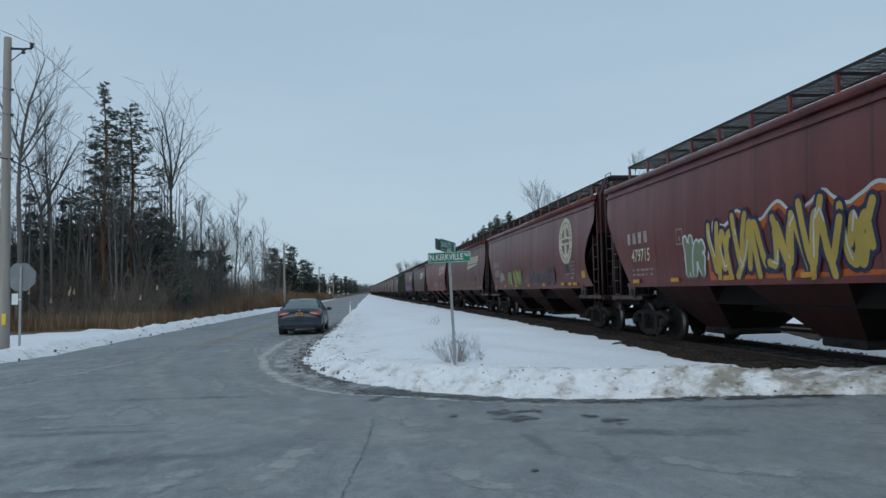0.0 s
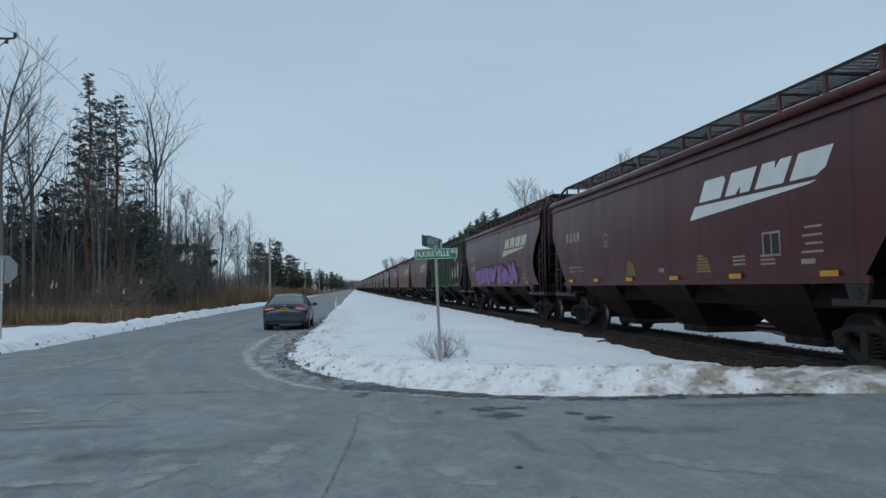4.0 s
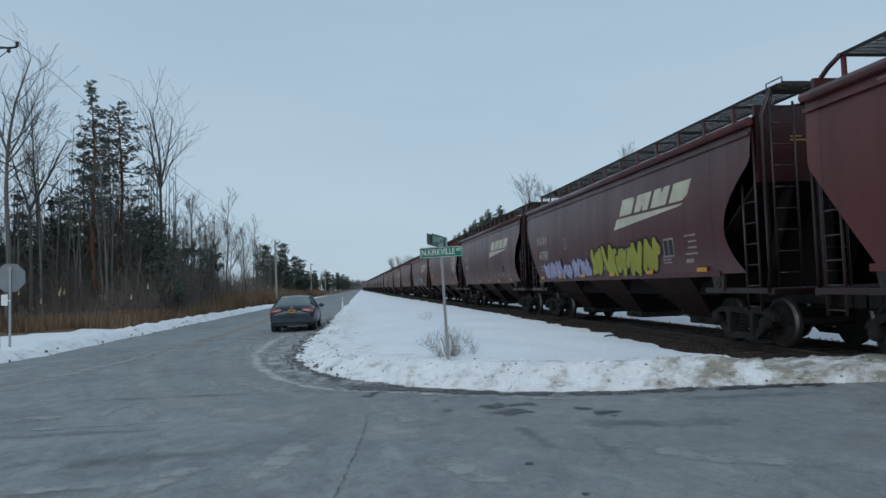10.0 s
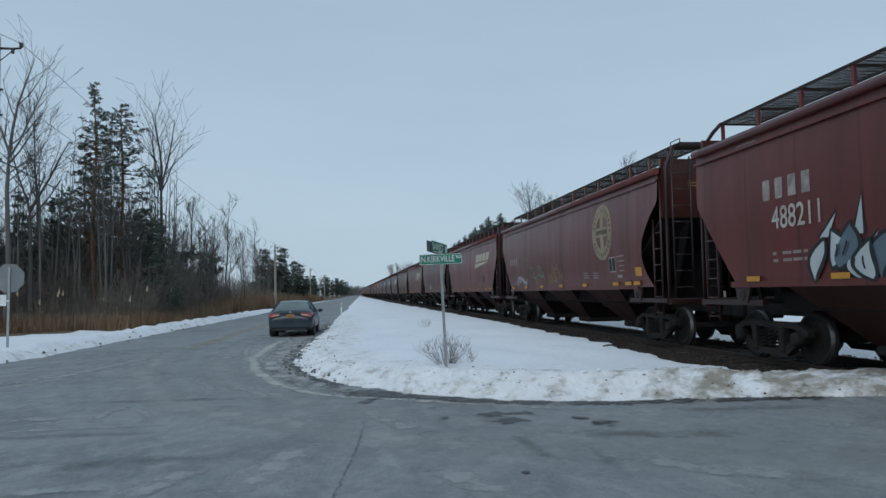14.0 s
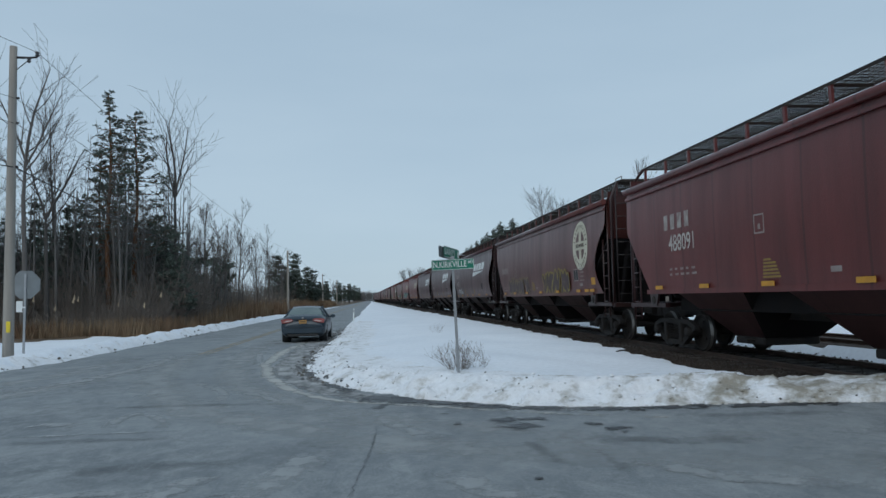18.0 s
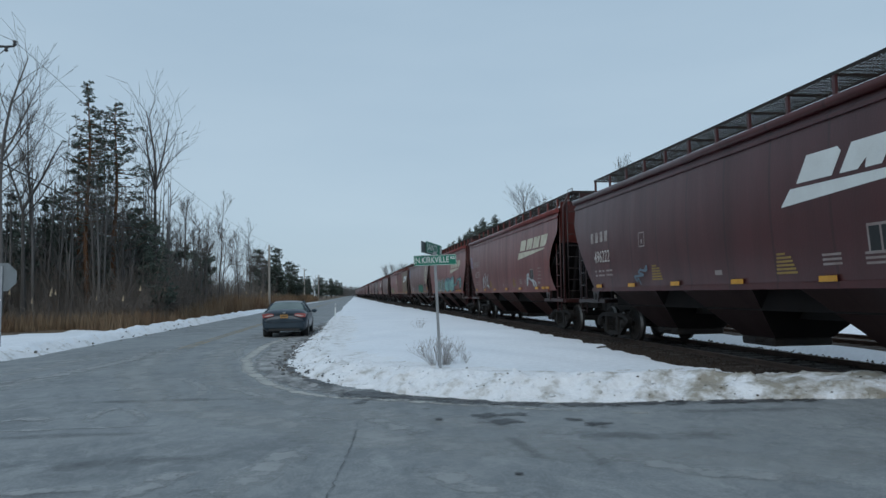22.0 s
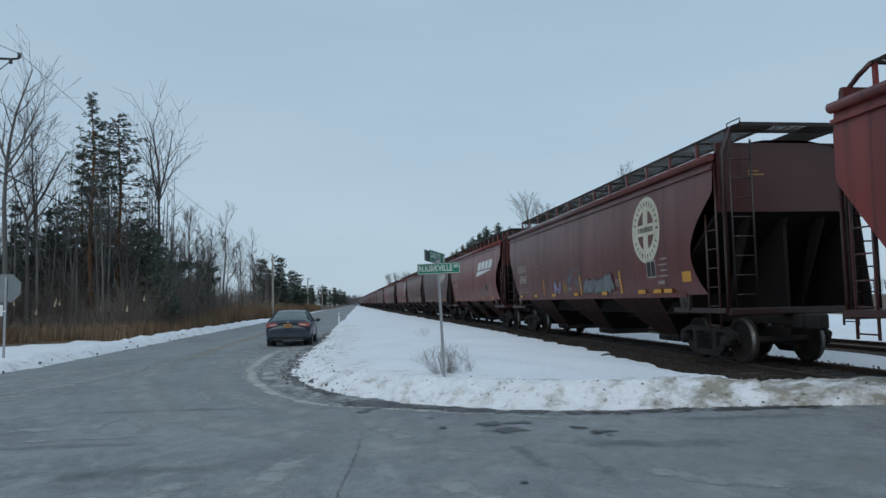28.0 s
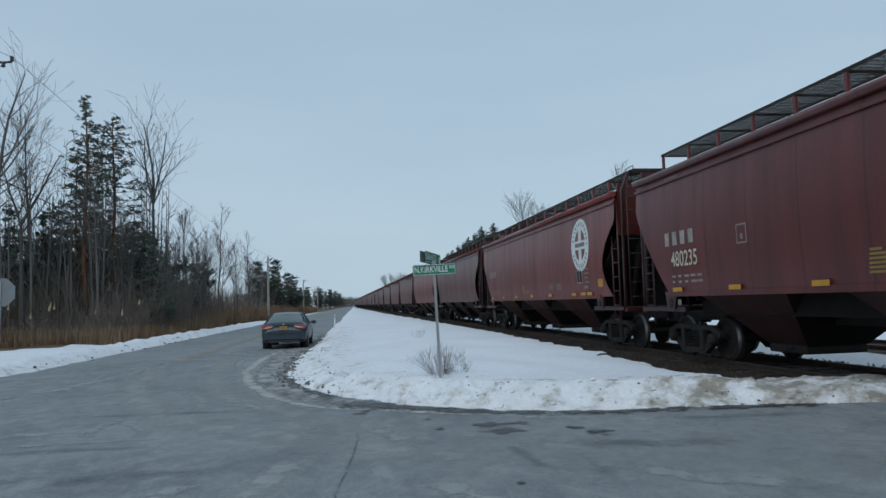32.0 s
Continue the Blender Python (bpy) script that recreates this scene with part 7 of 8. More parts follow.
class Mark:
    """Flat paint on the track side of a wagon: u metres from the wagon's far end, z over the rail."""
    def __init__(self, half, bulge):
        self.half, self.bulge, self.bm, self.n, self.mats = half, bulge, bmesh.new(), 0, []

    def index(self, m):
        if m not in self.mats:
            self.mats.append(m)
        return self.mats.index(m)

    def poly(self, pts, m, layer=0):
        self.n += 1
        off = 0.006 + 0.0025 * layer + 0.00012 * (self.n % 20)
        vs = [self.bm.verts.new((-(side_profile(z, self.bulge) + off), self.half - u, z)) for u, z in pts]
        f = self.bm.faces.new(vs)
        f.material_index = self.index(m)
        return f

    def rect(self, u0, u1, z0, z1, m, layer=0):
        self.poly([(u0, z0), (u1, z0), (u1, z1), (u0, z1)], m, layer)

    def stroke(self, pts, w, m, layer=0):
        """A spray stroke: overlapping quads with round joints."""
        for (ua, za), (ub, zb) in zip(pts, pts[1:]):
            d = math.hypot(ub - ua, zb - za) or 1e-3
            nu, nz = -(zb - za) / d * w / 2, (ub - ua) / d * w / 2
            self.poly([(ua - nu, za - nz), (ub - nu, zb - nz), (ub + nu, zb + nz), (ua + nu, za + nz)], m, layer)
        for u, z in pts:
            self.poly([(u + w / 2 * math.cos(a * 0.785), z + w / 2 * math.sin(a * 0.785)) for a in range(8)], m, layer)

    def done(self, name, car, label=""):
        bmesh.ops.recalc_face_normals(self.bm, faces=self.bm.faces)
        return part(name, self.bm, self.mats, car, label)


def swoosh(car, half, bulge, m, start):
    """The slanted block mark over a tapering bar, as plain shapes."""
    k = Mark(half, bulge)

    def put(pts):
        k.poly([(start + (u - 11.02) * 0.97, z) for u, z in pts], m)
    for i in range(4):
        u, w, sl = 11.45 + i * 1.03, 0.86, 0.26
        outline = ([(0, 0), (1, 0), (1, 0.8), (0.85, 1), (0, 1)], [(0, 0), (0.45, 0), (0.55, 0.35), (0.62, 0), (1, 0), (1, 1), (0, 1)],
                   [(0, 0), (1, 0), (1, 1), (0.62, 1), (0.52, 0.68), (0.45, 1), (0, 1)], [(0, 0), (0.8, 0), (1, 0.25), (1, 1), (0, 1)])[i]
        put([(u + a * w + b * sl, 3.03 + 0.41 * b) for a, b in outline])
    put([(11.02, 2.70), (11.10, 2.70), (15.05, 2.92), (15.25, 2.965), (11.28, 2.965)])
    k.done("slanted_mark", car, "slanted block mark over a tapering bar")


def emblem(car, half, bulge, u, z, r, m):
    """The round mark: pale ring, cross, dark strokes round the ring."""
    k = Mark(half, bulge)
    n = 40
    for i in range(n):
        a, b = 6.2832 * i / n, 6.2832 * (i + 1) / n
        k.n = 0
        k.poly([(u + r * math.cos(a), z + r * math.sin(a)), (u + r * math.cos(b), z + r * math.sin(b)), (u + r * 0.6 * math.cos(b), z + r * 0.6 * math.sin(b)), (u + r * 0.6 * math.cos(a), z + r * 0.6 * math.sin(a))], m)
    bmesh.ops.remove_doubles(k.bm, verts=k.bm.verts, dist=0.0008)
    ring = k.done("round_emblem", car, "cream ring emblem with a cross")
    k = Mark(half, bulge)
    p, q = 0.17 * r, 0.6 * r
    k.poly([(u - p, z - q), (u + p, z - q), (u + p, z - p), (u + q, z - p), (u + q, z + p), (u + p, z + p), (u + p, z + q), (u - p, z + q), (u - p, z + p), (u - q, z + p), (u - q, z - p), (u - p, z - p)], m)
    k.done("cross", ring)
    k = Mark(half, bulge)
    for i in range(-4, 5):
        k.rect(u + i * r * 0.12 - r * 0.04, u + i * r * 0.12 + r * 0.04, z - r * 0.07, z + r * 0.08, M["emblem_ink"], 1)
    for i in range(26):
        a = 6.2832 * i / 26
        if abs(math.cos(a)) > 0.97 and math.sin(a) < 0:
            continue
        c, s = math.cos(a), math.sin(a)
        k.poly([(u + r * (0.74 * c - 0.03 * s), z + r * (0.74 * s + 0.03 * c)), (u + r * (0.74 * c + 0.03 * s), z + r * (0.74 * s - 0.03 * c)), (u + r * (0.88 * c + 0.022 * s), z + r * (0.88 * s - 0.022 * c)), (u + r * (0.88 * c - 0.022 * s), z + r * (0.88 * s + 0.022 * c))], M["emblem_ink"], 1)
    tagged(k.done("ring_pattern", ring), kind="stuff")



def stencils(car, half, bulge, k_no, mark, number, white, style):
    rng = random.Random(k_no + 100)
    faded = M["dull_white"]
    if mark != "ribbed":
        k = Mark(half, bulge)
        up = 0.0 if mark == "emblem" else 0.26
        big = mark == "swoosh" and k_no in (8, 9, 13, 15, 17, 23, 26)   # this series carries larger figures, further in
        du, grow = (0.85, 1.15) if big else (0.0, 1.0)
        k.bm.free()
        for i in range(4):                                   # reporting mark, as plain blocks
            k = Mark(half, bulge)
            k.rect(1.55 + du + i * 0.36, 1.76 + du + i * 0.36, 2.48 + up + (0.12 if big else 0), 2.77 + up + (0.18 if big else 0), M["mark_pale"])
            k.done("reporting_mark", car)
        if number:
            z = 2.16 + 0.6 * up + (0.20 if big else 0.0)
            ob = part("wagon_number", text_mesh(number, 0.46, white, 0.004), None, car, "white wagon number")
            ob.matrix_basis = pose(-(side_profile(z, bulge) + 0.010), half - 2.38 - 1.1 * du, z, 90, 0, -90)
            ob.scale = (0.86 * grow, grow, 1.0)
        k = Mark(half, bulge)
        for r in range(2):
            for i in range(5):
                w = rng.uniform(0.10, 0.26)
                k.rect(1.75 + du + i * 0.28, 1.75 + du + i * 0.28 + w, 1.78 - r * 0.12 + 0.5 * up, 1.83 - r * 0.12 + 0.5 * up, faded)
        k.rect(1.55, 2.2, 3.90, 3.94, faded)
        k.rect(1.55, 2.2, 3.97, 4.0, faded)
        near = 2 * half - 17.44                              # shorter wagons carry these nearer the middle
        k.rect(8.4, 8.66, 1.66, 1.75, faded)
        for u0, z0 in ((11.6, 1.72), (12.5, 1.70)):
            for i in range(3):
                k.rect(u0, u0 + 0.42, z0 + i * 0.07, z0 + i * 0.07 + 0.035, faded)
        for i in range(4):
            k.rect(near + 14.85 + rng.uniform(-0.1, 0.1), near + 15.3, 1.85 + i * 0.13, 1.885 + i * 0.13, faded)
        k.rect(near + 14.75, near + 15.1, 1.68, 1.76, faded)
        tagged(k.done("stencil_block", car), kind="stuff")
        k = Mark(half, bulge)                                # small framed square
        for u0, u1, z0, z1 in ((4.72, 5.06, 2.10, 2.13), (4.72, 5.06, 2.43, 2.46), (4.72, 4.75, 2.13, 2.43), (5.03, 5.06, 2.13, 2.43), (4.85, 4.93, 2.18, 2.28)):
            k.rect(u0 + (1.6 if big else 0.2 if up else -0.25), u1 + (1.6 if big else 0.2 if up else -0.25), z0 + 0.2 + 0.5 * up, z1 + 0.2 + 0.5 * up, faded)
        k.done("framed_square", car)
        if mark == "emblem":
            k = Mark(half, bulge)
            k.rect(2 * half - 1.45, 2 * half - 1.05, 1.70, 1.92, M["amber"], 1)
            k.done("reflective_panel", car)
            near += 0.45
        k = Mark(half, bulge)                                # data panel
        k.rect(near + 13.72, near + 14.24, 1.84, 2.26, faded)
        for u0, u1, z0, z1 in ((near + 13.76, near + 13.96, 1.88, 2.22), (near + 14.0, near + 14.2, 1.88, 2.22)):
            k.rect(u0, u1, z0, z1, M["black"], 1)
        k.done("data_panel", car, "black data panel in a white frame")
        for u0 in ((7.7,) if mark == "emblem" else (6.5, 10.2) if style == "straight" else (5.5, 9.5 if k_no == 19 else 10.4)):   # block of yellow lines
            k = Mark(half, bulge)
            for i in range(6):
                k.rect(u0 + 0.012 * i, u0 + 0.56 - 0.03 * i - (0.12 if i == 5 else 0), 1.62 + i * 0.062, 1.655 + i * 0.062, M["dull_yellow"])
            tagged(k.done("yellow_stencil", car), kind="stuff")
    # amber reflective strips along the sill
    if "strip" not in PROTO_MESH:
        bm = bmesh.new()
        box(bm, -0.006, 0.006, -0.20, 0.20, -0.045, 0.045)
        PROTO_MESH["strip"] = mesh_of("reflective_strip", bm, M["amber"])
    for u in (2.0, 4.3, 6.7, 9.2, 11.7, 14.3, 15.2, 15.75):
        if u > 2 * half - 1.2:
            continue
        ob = part("reflective_strip", PROTO_MESH["strip"], None, car)
        ob.location = (-(side_profile(1.53, bulge) + 0.045), half - u, 1.52)


def rounded_line(pts, times=2):
    """Cuts the corners of a line so that it runs in curves."""
    for _ in range(times):
        out = [pts[0]]
        for (ua, za), (ub, zb) in zip(pts, pts[1:]):
            out += [(ua * 0.75 + ub * 0.25, za * 0.75 + zb * 0.25), (ua * 0.25 + ub * 0.75, za * 0.25 + zb * 0.75)]
        pts = out + [pts[-1]]
    return pts


def graffiti(car, half, bulge, u0, u1, z0, z1, count, fill, line, back=None, shine=None, seed=0, fat=0.30, label="sprayed block graffiti"):
    """Sprayed interlocking shapes, none a letter: a cloud, dark outlines, fills and glints."""
    rng = random.Random(seed)
    k = Mark(half, bulge)
    w = (u1 - u0) / count
    h = z1 - z0
    if back:
        n = count * 5
        tops = [z0 + h * (0.80 + 0.20 * math.sin(i * 1.3 + seed) * rng.uniform(0.5, 1)) for i in range(n + 1)]
        tops[0] = tops[-1] = z0 + 0.45 * h
        for i in range(n):
            ua, ub = u0 + (u1 - u0) * i / n, u0 + (u1 - u0) * (i + 1) / n
            k.poly([(ua, z0), (ub, z0), (ub, tops[i + 1]), (ua, tops[i])], back, 0)
    for i in range(count * 3):                               # wings and spikes round the shapes
        u, z = rng.uniform(u0 + 0.3, u1 - 0.3), rng.uniform(z0 + 0.15 * h, z1 - 0.3 * h)
        du, dz = rng.uniform(-0.35, 0.35), rng.uniform(0.2, 0.5) * h
        tip = (u + du, min(z + dz, z1))
        k.poly([(u - 0.16, z), (u + 0.16, z), tip], line, 1)
        k.poly([(u - 0.10, z), (u + 0.10, z), (tip[0], tip[1] - 0.06)], fill[(i + 1) % len(fill)], 2)
    blades = []
    n = count * 4
    for i in range(n):                                       # a row of leaf shapes pressed against each other
        u = u0 + 0.25 + (u1 - u0 - 0.5) * (i + 0.5) / n + rng.uniform(-0.08, 0.08)
        hw = min(fat * rng.uniform(0.5, 1.0), (u1 - u0) / n * 1.2)
        bot, top = z0 + rng.uniform(0.02, 0.30) * h, z1 - rng.uniform(0.08, 0.42) * h
        if rng.random() < 0.3:
            bot, top = z0 + 0.03 * h, z0 + rng.uniform(0.35, 0.6) * h
        lean, bend, peak = rng.uniform(-0.45, 0.55), rng.uniform(-0.6, 0.6), rng.uniform(0.5, 1.6)
        blades.append((i, u, hw, bot, top, lean, bend, peak))

    def leaf(u, hw, bot, top, lean, bend, peak, grow):
        left, right = [], []
        for q in range(11):
            f = q / 10
            half_w = hw * abs(math.sin(math.pi * f ** peak)) + grow * (0.5 + math.sin(math.pi * f))
            c = u + lean * (f - 0.5) * (top - bot) + bend * hw * math.sin(f * 3.14) * 2
            z = bot - grow + (top - bot + 2 * grow) * f
            left.append((min(max(c - half_w, u0), u1), max(z, z0)))
            right.append((min(max(c + half_w, u0), u1), max(z, z0)))
        return left, right
    rng.shuffle(blades)
    for order, (i, u, hw, bot, top, lean, bend, peak) in enumerate(blades):
        for grow, m, up in ((0.055, line, 0), (0.0, fill[i % len(fill)], 1)):
            left, right = leaf(u, hw, bot, top, lean, bend, peak, grow)
            for q in range(10):
                k.poly([left[q], right[q], right[q + 1], left[q + 1]], m, 2 + (order % 6) * 2 + up)
        if order % 2:                                        # folds and glints
            k.stroke([(u + lean * (f - 0.5) * (top - bot) + bend * hw * math.sin(f * 3.14) * 2, bot + (top - bot) * f) for f in (0.3, 0.45, 0.6)], 0.035, line, 15)
        elif shine:
            k.stroke([(u + hw * 0.3 + lean * (f - 0.5) * (top - bot), bot + (top - bot) * f) for f in (0.55, 0.7, 0.8)], 0.03, shine, 15)
    return k.done("graffiti", car, label)


def pipes(car, half, bulge, u0, u1, z0, z1, count, fill, line, cloud=None, halo=None, seed=0, w=0.30, edge=0.07, label="sprayed block graffiti"):
    """Sprayed bulging forms, none a letter: a ragged cloud with a pale rim, fat outlined strokes that press against each other."""
    rng = random.Random(seed)
    k = Mark(half, bulge)
    h, cell = z1 - z0, (u1 - u0) / count
    if cloud:
        n = count * 6
        tops = [z0 + h * (0.86 + 0.14 * math.sin(i * 0.9 + seed) * rng.uniform(0.3, 1)) for i in range(n + 1)]
        tops[0], tops[-1], tops[1], tops[-2] = z0 + 0.35 * h, z0 + 0.35 * h, z0 + 0.66 * h, z0 + 0.66 * h
        us = [u0 - 0.1 + (u1 - u0 + 0.2) * i / n for i in range(n + 1)]
        for i in range(n):
            k.n = 0
            k.poly([(us[i], z0), (us[i + 1], z0), (us[i + 1], tops[i + 1]), (us[i], tops[i])], cloud[i // 2 % len(cloud)], 0)
        if halo:
            k.stroke(rounded_line(list(zip(us, tops)), 1), 0.06, halo, 1)
    for i in range(count):
        c = u0 + cell * (i + 0.5)
        lo, hi = z0 + w * 0.55, z1 - w * 0.6 - rng.uniform(0.02, 0.2) * h
        bits = []
        for j in range(3):                                   # tangled bends, each across a band of the form
            a = c + rng.uniform(-0.62, 0.1) * cell
            bits.append([(a + (0.24 * q + rng.uniform(-0.14, 0.14)) * cell * (1 if j % 2 else 0.7), lo + (hi - lo) * min(1.0, max(0.0, 0.5 + 0.62 * math.sin(2.1 * q + 1.7 * j + 1.3 * i + seed)))) for q in range(4)])
        base = 2 + 3 * (i % 4)
        for step, (wide, m) in enumerate(((w + 2 * edge, line), (w, None))):
            for j, p in enumerate(bits):
                k.stroke([(min(max(u, u0), u1), min(max(z, z0 + wide / 2), z1 - wide / 2)) for u, z in rounded_line(p, 2)], wide, m or fill[(i + j) % len(fill)], base + step)
        if halo:                                             # glints along the strokes
            for p in bits[:2]:
                q = rounded_line(p, 1)
                k.stroke([(min(max(u + 0.24 * w, u0), u1), min(max(z + 0.2 * w, z0), z1)) for u, z in q[1:4]], 0.035, halo, base + 2)
    return k.done("graffiti", car, label)


def scrawl(car, half, bulge, u0, u1, z0, z1, m, seed, w=0.05, loops=6, label="thin sprayed scrawl"):
    rng = random.Random(seed)
    k = Mark(half, bulge)
    cell = (u1 - u0) / loops
    last = []
    for i in range(loops):                                   # loose loops that run on from one another
        c = u0 + cell * (i + 0.5)
        pts = last + [(min(max(c + rng.uniform(-0.8, 0.8) * cell, u0), u1), rng.uniform(z0, z1)) for _ in range(rng.randint(3, 6))]
        last = [pts[-1]]
        k.stroke(rounded_line(pts, 2), w * rng.uniform(0.6, 0.9), m, 3 + i % 3)
    bmesh.ops.remove_doubles(k.bm, verts=k.bm.verts, dist=0.0012)
    return k.done("scrawl", car, label)


NAVY, GOLD, ORNG = spray("navy", (0.02, 0.022, 0.07)), spray("gold", (0.52, 0.36, 0.07)), spray("orange", (0.55, 0.12, 0.02))
PURPLE, LILAC, LIME, WHITE_S = spray("purple", (0.30, 0.12, 0.34)), spray("lilac", (0.34, 0.33, 0.48)), spray("lime", (0.34, 0.33, 0.03)), spray("white", (0.58, 0.62, 0.62))
TEAL, GREY_S, BLUE_S, GREEN_S = spray("teal", (0.20, 0.42, 0.38)), spray("grey", (0.16, 0.17, 0.18)), spray("blue", (0.06, 0.20, 0.42)), spray("green", (0.02, 0.20, 0.12))
BLACK_S, TAN, SAGE, SLATE = spray("black", (0.015, 0.015, 0.018)), spray("tan", (0.28, 0.21, 0.10)), spray("sage", (0.20, 0.24, 0.14)), spray("slate", (0.13, 0.18, 0.22))
DULL = spray("dull_outline", (0.075, 0.04, 0.04))


# where each mark begins, in metres from the wagon's far end
SWOOSH_AT = {2: 10.25, 3: 12.5, 7: 10.29, 8: 11.24, 9: 10.7, 10: 9.6, 11: 9.6, 13: 11.13, 19: 9.45, 20: 10.32, 21: 10.7, 22: 11.5, 23: 11.38, 25: 11.3, 28: 10.09, 29: 10.9}
EMBLEM_AT = {0: 14.6, 1: 14.85, 12: 15.7, 14: 13.39, 18: 14.7, 24: 15.95, 30: 13.39, 31: 15.1}


def mark_wagon(k, car, half, mark, number, style, colour):
    bulge = bulge_of(mark, style)
    white = M["cream"] if k in (0, 12, 30, 1, 16) else M["white"]
    if mark == "swoosh":
        swoosh(car, half, bulge, M["logo_white"] if k in (4, 19, 20, 21, 25, 28) else M["cream"], SWOOSH_AT.get(k, 2 * half - 6.3))
    if mark == "emblem":
        emblem(car, half, bulge, EMBLEM_AT.get(k, 14.7), 3.0, 0.80, M["logo_white"] if k == 31 else M["old_cream"] if k in (14, 30) else M["cream"])
    if k <= 34:
        stencils(car, half, bulge, k, mark, number, white, style)
    g = (car, half, bulge)
    if k == 12:
        kk = Mark(half, bulge)
        kk.rect(1.15, 1.62, 1.93, 2.12, M["amber"], 2)
        kk.done("reflective_panel", car)
    if k == 0:
        pipes(*g, 6.0, 15.2, 1.42, 2.86, 9, [GOLD], NAVY, [ORNG], WHITE_S, 1, 0.15, 0.075, "orange and gold sprayed lettering with navy outlines")
        pipes(*g, 4.8, 5.75, 1.55, 2.5, 2, [SAGE], WHITE_S, None, None, 102, 0.14, 0.06, "pale green sprayed blot with white edges")
    elif k == 1:
        pipes(*g, 5.1, 8.0, 1.45, 2.4, 3, [SAGE, LIME], DULL, None, None, 3, 0.26, 0.05)
        pipes(*g, 9.4, 13.2, 1.5, 2.2, 4, [DULL], GREY_S, None, None, 4, 0.2, 0.05, "dark grey sprayed lettering")
        scrawl(*g, 3.1, 4.2, 1.6, 2.2, WHITE_S, 5, 0.07, 6)
    elif k == 3:
        scrawl(*g, 8.5, 11.6, 1.5, 2.45, WHITE_S, 7, 0.05, 9)
        scrawl(*g, 13.5, 14.6, 1.75, 2.2, LILAC, 108, 0.10, 8)
    elif k == 5:
        pipes(*g, 3.2, 12.6, 1.42, 2.5, 7, [PURPLE], BLACK_S, None, LILAC, 9, 0.42, 0.06, "purple sprayed lettering with black shadow")
    elif k == 7:
        scrawl(*g, 8.6, 9.6, 1.6, 2.1, GREY_S, 10, 0.1, 4)
    elif k == 9:
        scrawl(*g, 8.9, 10.2, 1.5, 2.1, SLATE, 11, 0.08, 5)
    elif k == 10:
        pipes(*g, 2.2, 7.4, 1.42, 2.15, 6, [LILAC], spray("plum", (0.10, 0.05, 0.12)), None, WHITE_S, 12, 0.22, 0.05, "lilac sprayed lettering")
        pipes(*g, 7.7, 12.3, 1.42, 2.4, 5, [LIME], BLACK_S, None, None, 13, 0.26, 0.05, "lime sprayed lettering")
    elif k == 13:
        graffiti(*g, 3.5, 12.6, 1.42, 2.70, 8, [WHITE_S, WHITE_S, SLATE], BLACK_S, None, None, 14, 0.24, "white angular sprayed lettering with black shadow")
    elif k == 14:
        scrawl(*g, 5.2, 7.2, 1.5, 2.4, SAGE, 15, 0.07, 5)
        scrawl(*g, 8.2, 9.6, 1.7, 2.5, TAN, 16, 0.06, 4)
        scrawl(*g, 2.8, 4.6, 1.5, 2.0, WHITE_S, 17, 0.05, 6)
    elif k == 16:
        scrawl(*g, 5.7, 7.1, 1.6, 2.2, WHITE_S, 218, 0.06, 10)
    elif k == 18:
        pipes(*g, 3.1, 7.3, 1.45, 2.3, 5, [DULL], TAN, None, None, 19, 0.22, 0.05, "dull tan sprayed lettering")
        pipes(*g, 9.3, 13.2, 1.45, 2.4, 4, [DULL], spray("ochre", (0.30, 0.22, 0.05)), None, None, 20, 0.2, 0.07, "ochre sprayed outlines")
    elif k == 19:
        scrawl(*g, 2.6, 4.6, 1.6, 2.0, WHITE_S, 21, 0.09, 8)
    elif k == 20:
        scrawl(*g, 6.2, 6.8, 1.6, 1.75, WHITE_S, 22, 0.05, 2)
    elif k == 21:
        scrawl(*g, 4.5, 5.4, 1.5, 2.0, SLATE, 23, 0.08, 3)
    elif k == 22:
        scrawl(*g, 3.6, 5.4, 1.5, 2.4, WHITE_S, 24, 0.08, 5)
        scrawl(*g, 0.5, 1.2, 2.7, 3.4, LILAC, 25, 0.07, 4)
        scrawl(*g, 12.7, 14.3, 1.5, 2.1, WHITE_S, 26, 0.07, 6)
    elif k == 23:
        pipes(*g, 4.3, 8.4, 1.42, 2.5, 6, [SLATE, SAGE], WHITE_S, [spray("rust_haze", (0.24, 0.07, 0.03))], None, 27, 0.19, 0.045, "slate and sage sprayed lettering on orange haze")
        pipes(*g, 8.8, 13.2, 1.42, 2.55, 8, [TEAL], NAVY, [spray("mauve", (0.17, 0.12, 0.20))], None, 28, 0.17, 0.05, "mint sprayed lettering with dark outlines")
        kk = Mark(half, bulge)
        arm = rounded_line([(13.0, 1.75), (13.5, 1.95), (13.9, 1.85), (14.4, 2.12), (15.0, 2.27), (15.7, 2.2)], 2)
        kk.stroke(arm, 0.16, NAVY, 6)
        kk.stroke(arm, 0.09, TEAL, 7)
        for rr, m, lay in ((0.42, NAVY, 8), (0.34, TEAL, 9)):
            kk.poly([(15.85 + rr * math.cos(a * 0.3491), 2.02 + rr * math.sin(a * 0.3491)) for a in range(18)], m, lay)
        for u in (15.72, 15.94):
            kk.stroke([(u, 1.85), (u + 0.03, 2.18)], 0.07, NAVY, 10)
        kk.done("graffiti", car, "mint sprayed arm and disc with dark outlines")
        scrawl(*g, 13.0, 15.6, 1.50, 1.66, BLACK_S, 29, 0.05, 9)
    elif k == 24:
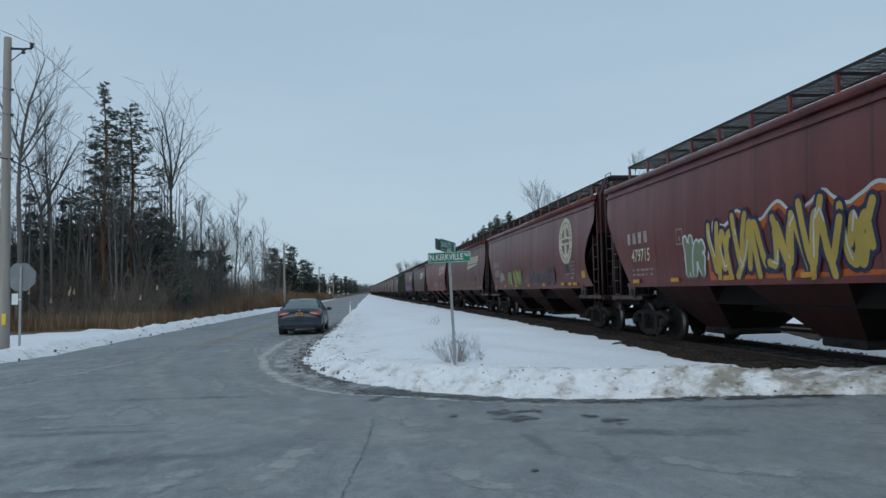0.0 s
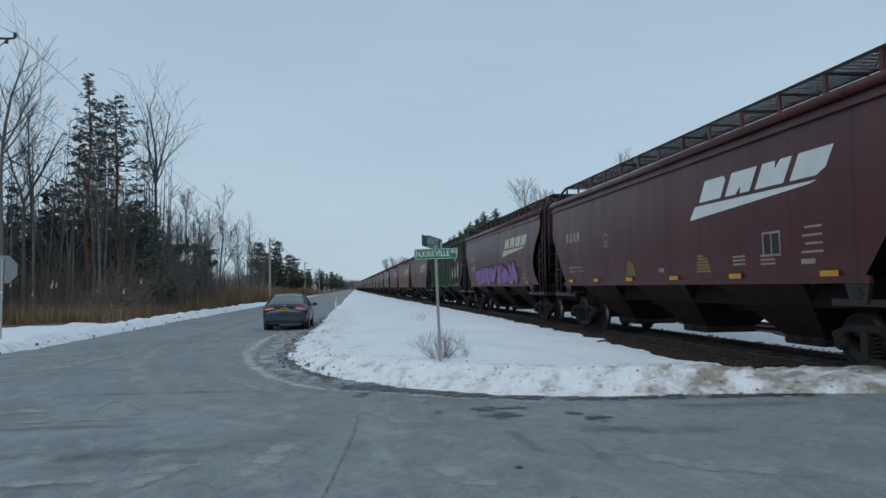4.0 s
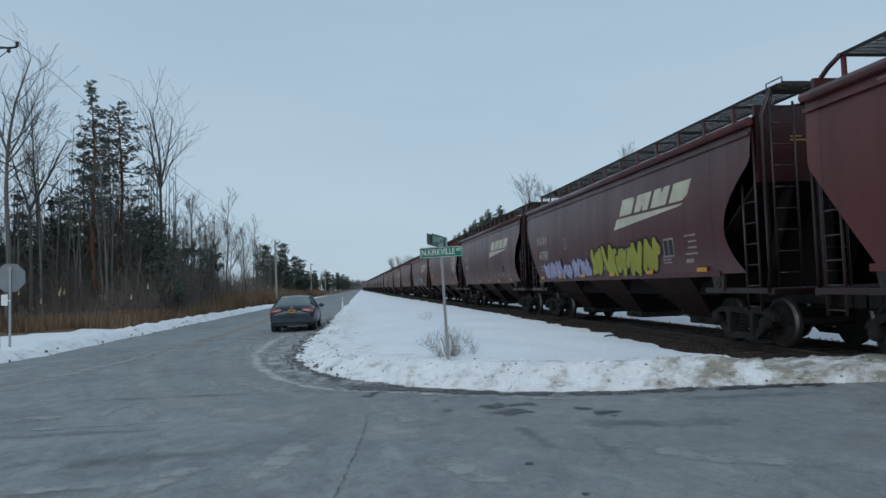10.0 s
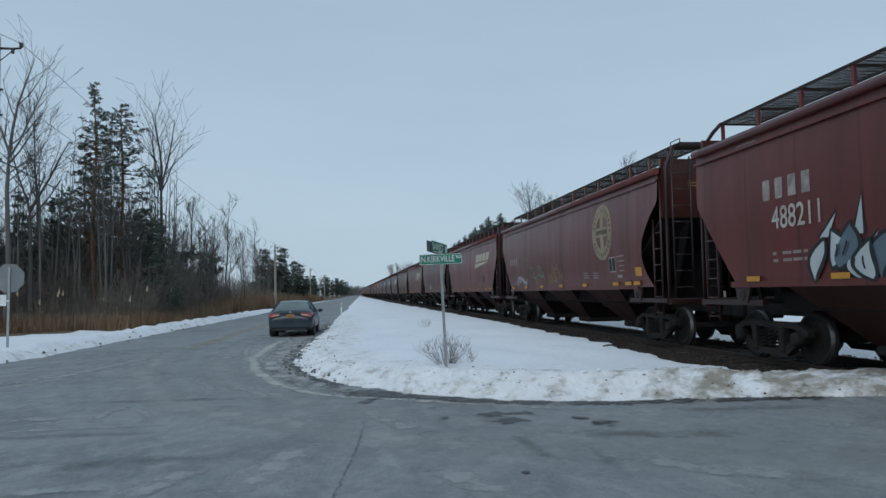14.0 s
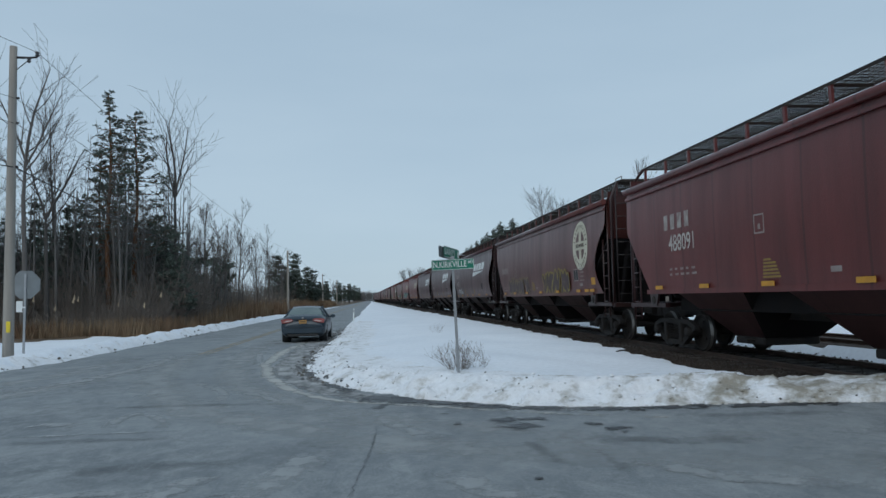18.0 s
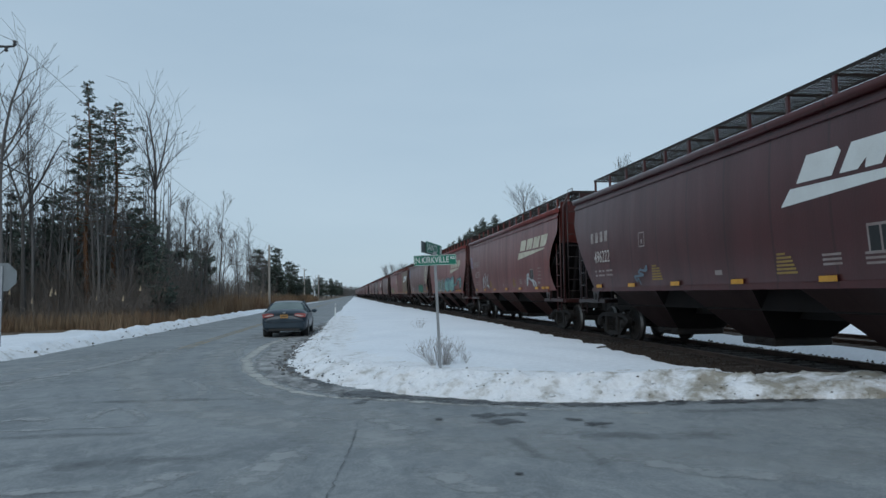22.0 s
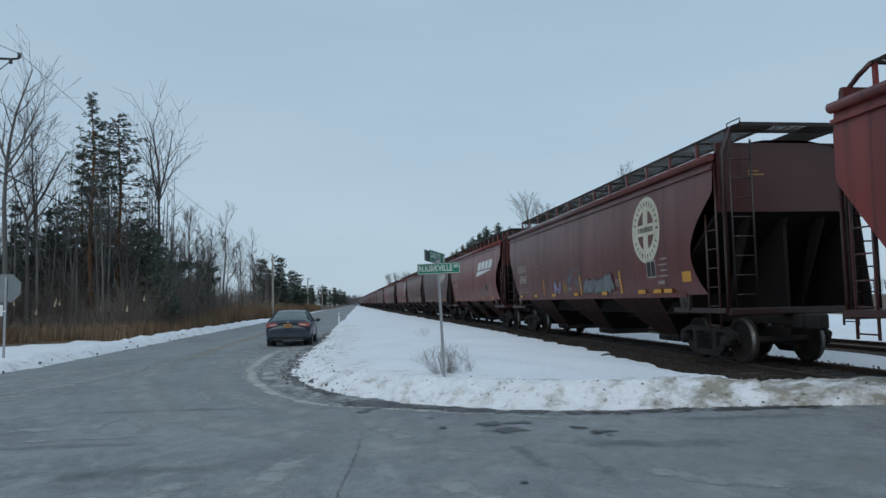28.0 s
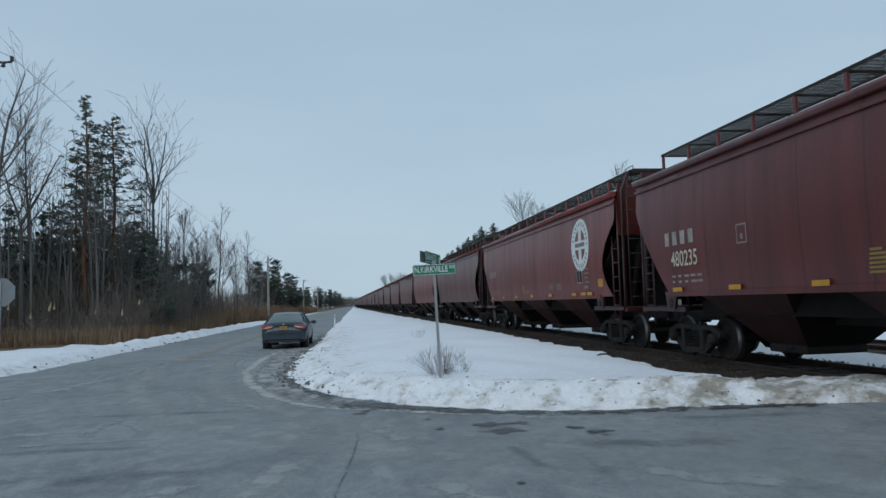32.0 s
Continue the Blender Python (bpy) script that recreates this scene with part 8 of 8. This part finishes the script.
        pipes(*g, 9.8, 13.6, 1.40, 2.3, 5, [GREEN_S], spray("deep_green", (0.01, 0.11, 0.07)), [GREEN_S], None, 30, 0.2, 0.03, "green sprayed lettering")
        scrawl(*g, 0.35, 1.0, 2.9, 3.9, BLUE_S, 31, 0.14, 5)
        scrawl(*g, 3.6, 5.4, 1.6, 2.2, WHITE_S, 32, 0.05, 6)
        scrawl(*g, 7.0, 8.2, 1.6, 2.2, GREY_S, 33, 0.06, 5)
    elif k == 26:
        pipes(*g, 2.8, 7.4, 1.42, 2.3, 5, [LIME, SAGE], SLATE, [TEAL], None, 34, 0.24, 0.05, "pale yellow and teal sprayed lettering")
    elif k == 27:
        scrawl(*g, 6.6, 7.5, 1.5, 2.0, LILAC, 35, 0.09, 4)
        scrawl(*g, 8.3, 9.6, 1.5, 2.4, SLATE, 36, 0.05, 5)
        pipes(*g, 10.0, 12.4, 1.5, 2.1, 3, [GREY_S], DULL, None, None, 37, 0.2, 0.04)
        kk = Mark(half, bulge)
        for u in (5.4, 9.6, 12.9):
            kk.poly([(u, 1.5), (u + 0.1, 1.5), (u + 0.02, 2.1), (u - 0.08, 2.1)], M["amber"], 3)
        kk.done("yellow_dash", car)
    elif k == 28:
        scrawl(*g, 11.0, 12.0, 1.7, 2.1, SLATE, 38, 0.06, 4)
    elif k == 30:
        scrawl(*g, 12.9, 15.0, 1.5, 1.95, WHITE_S, 139, 0.035, 14)
    if mark == "ribbed":
        W = M["block_white"]
        for pieces, words in (([[(12.51, 1.98), (13.88, 2.0), (14.02, 2.61), (13.63, 2.97), (13.47, 2.55), (12.68, 2.56)], [(13.88, 2.0), (14.78, 2.0), (14.72, 2.58), (14.02, 2.61)],
                                [(14.78, 2.0), (15.27, 2.01), (15.4, 2.08), (15.63, 2.41), (15.66, 2.62), (15.53, 2.79), (15.32, 2.93), (15.02, 2.94), (14.82, 2.61), (14.72, 2.58)]], "lower half of a stained cream block mark"),
                              ([[(13.05, 3.3), (13.95, 3.12), (14.42, 2.96), (14.5, 3.3), (14.5, 3.95), (13.2, 3.95)], [(14.5, 3.45), (15.3, 3.45), (15.62, 3.6), (15.62, 3.8), (15.4, 3.95), (14.5, 3.95)]], "upper half of a stained cream block mark")):
            kk = Mark(half, bulge)
            for p in pieces:
                kk.poly(p, W)
            kk.done("block_mark", car, words)
        step = 2 * (half - 0.25) / 15
        for row, (z, cols) in enumerate(((3.48, 9), (2.92, 7))):
            for i in range(cols):
                if row and i == 5:
                    continue
                kk = Mark(half, bulge)
                u = 0.25 + step * (i + 1) + step / 2
                kk.rect(u - 0.18, u - 0.06, z, z + 0.40, W)
                kk.rect(u + 0.06, u + 0.18, z, z + 0.40, W)
                kk.done("painted_bars", car)


for k, car, mid, half, mark, number, style, colour in CARS:
    if k <= 34 and mark != "plain":
        mark_wagon(k, car, half, mark, number, style, colour)


# ---- what moves ----
CURVE_Y, CURVE_R = 470.0, 1500.0


def wagon_pose(s):
    """The track runs straight by the junction and bends away to the east far off."""
    if s <= CURVE_Y:
        return pose(TRACK_X, s, RAIL_Z)
    a = (s - CURVE_Y) / CURVE_R
    return pose(TRACK_X + CURVE_R * (1 - math.cos(a)), CURVE_Y + CURVE_R * math.sin(a), RAIL_Z, 0, 0, -math.degrees(a))


def motions():
    for k, car, mid, half, mark, number, style, colour in CARS:
        times = {0.0, 32.0}
        enter = (mid - CURVE_Y) / SPEED
        if enter > 0:
            times |= {round(t, 1) for t in np.arange(0, min(enter, 32) + 0.1, 2.0)} | ({round(enter, 2), round(enter + 0.7, 2)} if enter < 31 else set())
        walk(car, [(t, wagon_pose(mid - SPEED * t)) for t in sorted(times) if t <= 32.0])
        if k > 32:
            continue
        # wheels roll while the wagon is near enough for its wheels to be made out
        t0, t1 = max(0.0, (mid - 55) / SPEED), min(32.0, (mid + 12) / SPEED)
        if t1 <= t0:
            continue
        frames = range(int(t0 * FPS) + 1, int(t1 * FPS))
        for o in car.children_recursive:
            if o.name.split(".")[0] == "wheelset":
                x, y, z = o.location
                ts = sorted({0.0, 32.0} | {f / FPS for f in frames})
                rows = []
                for t in ts:
                    roll = SPEED * (min(max(t, t0), t1) - t0) / 0.457
                    rows.append((t, pose(x, y, z, math.degrees(roll) % 360)))
                walk(o, rows)


motions()
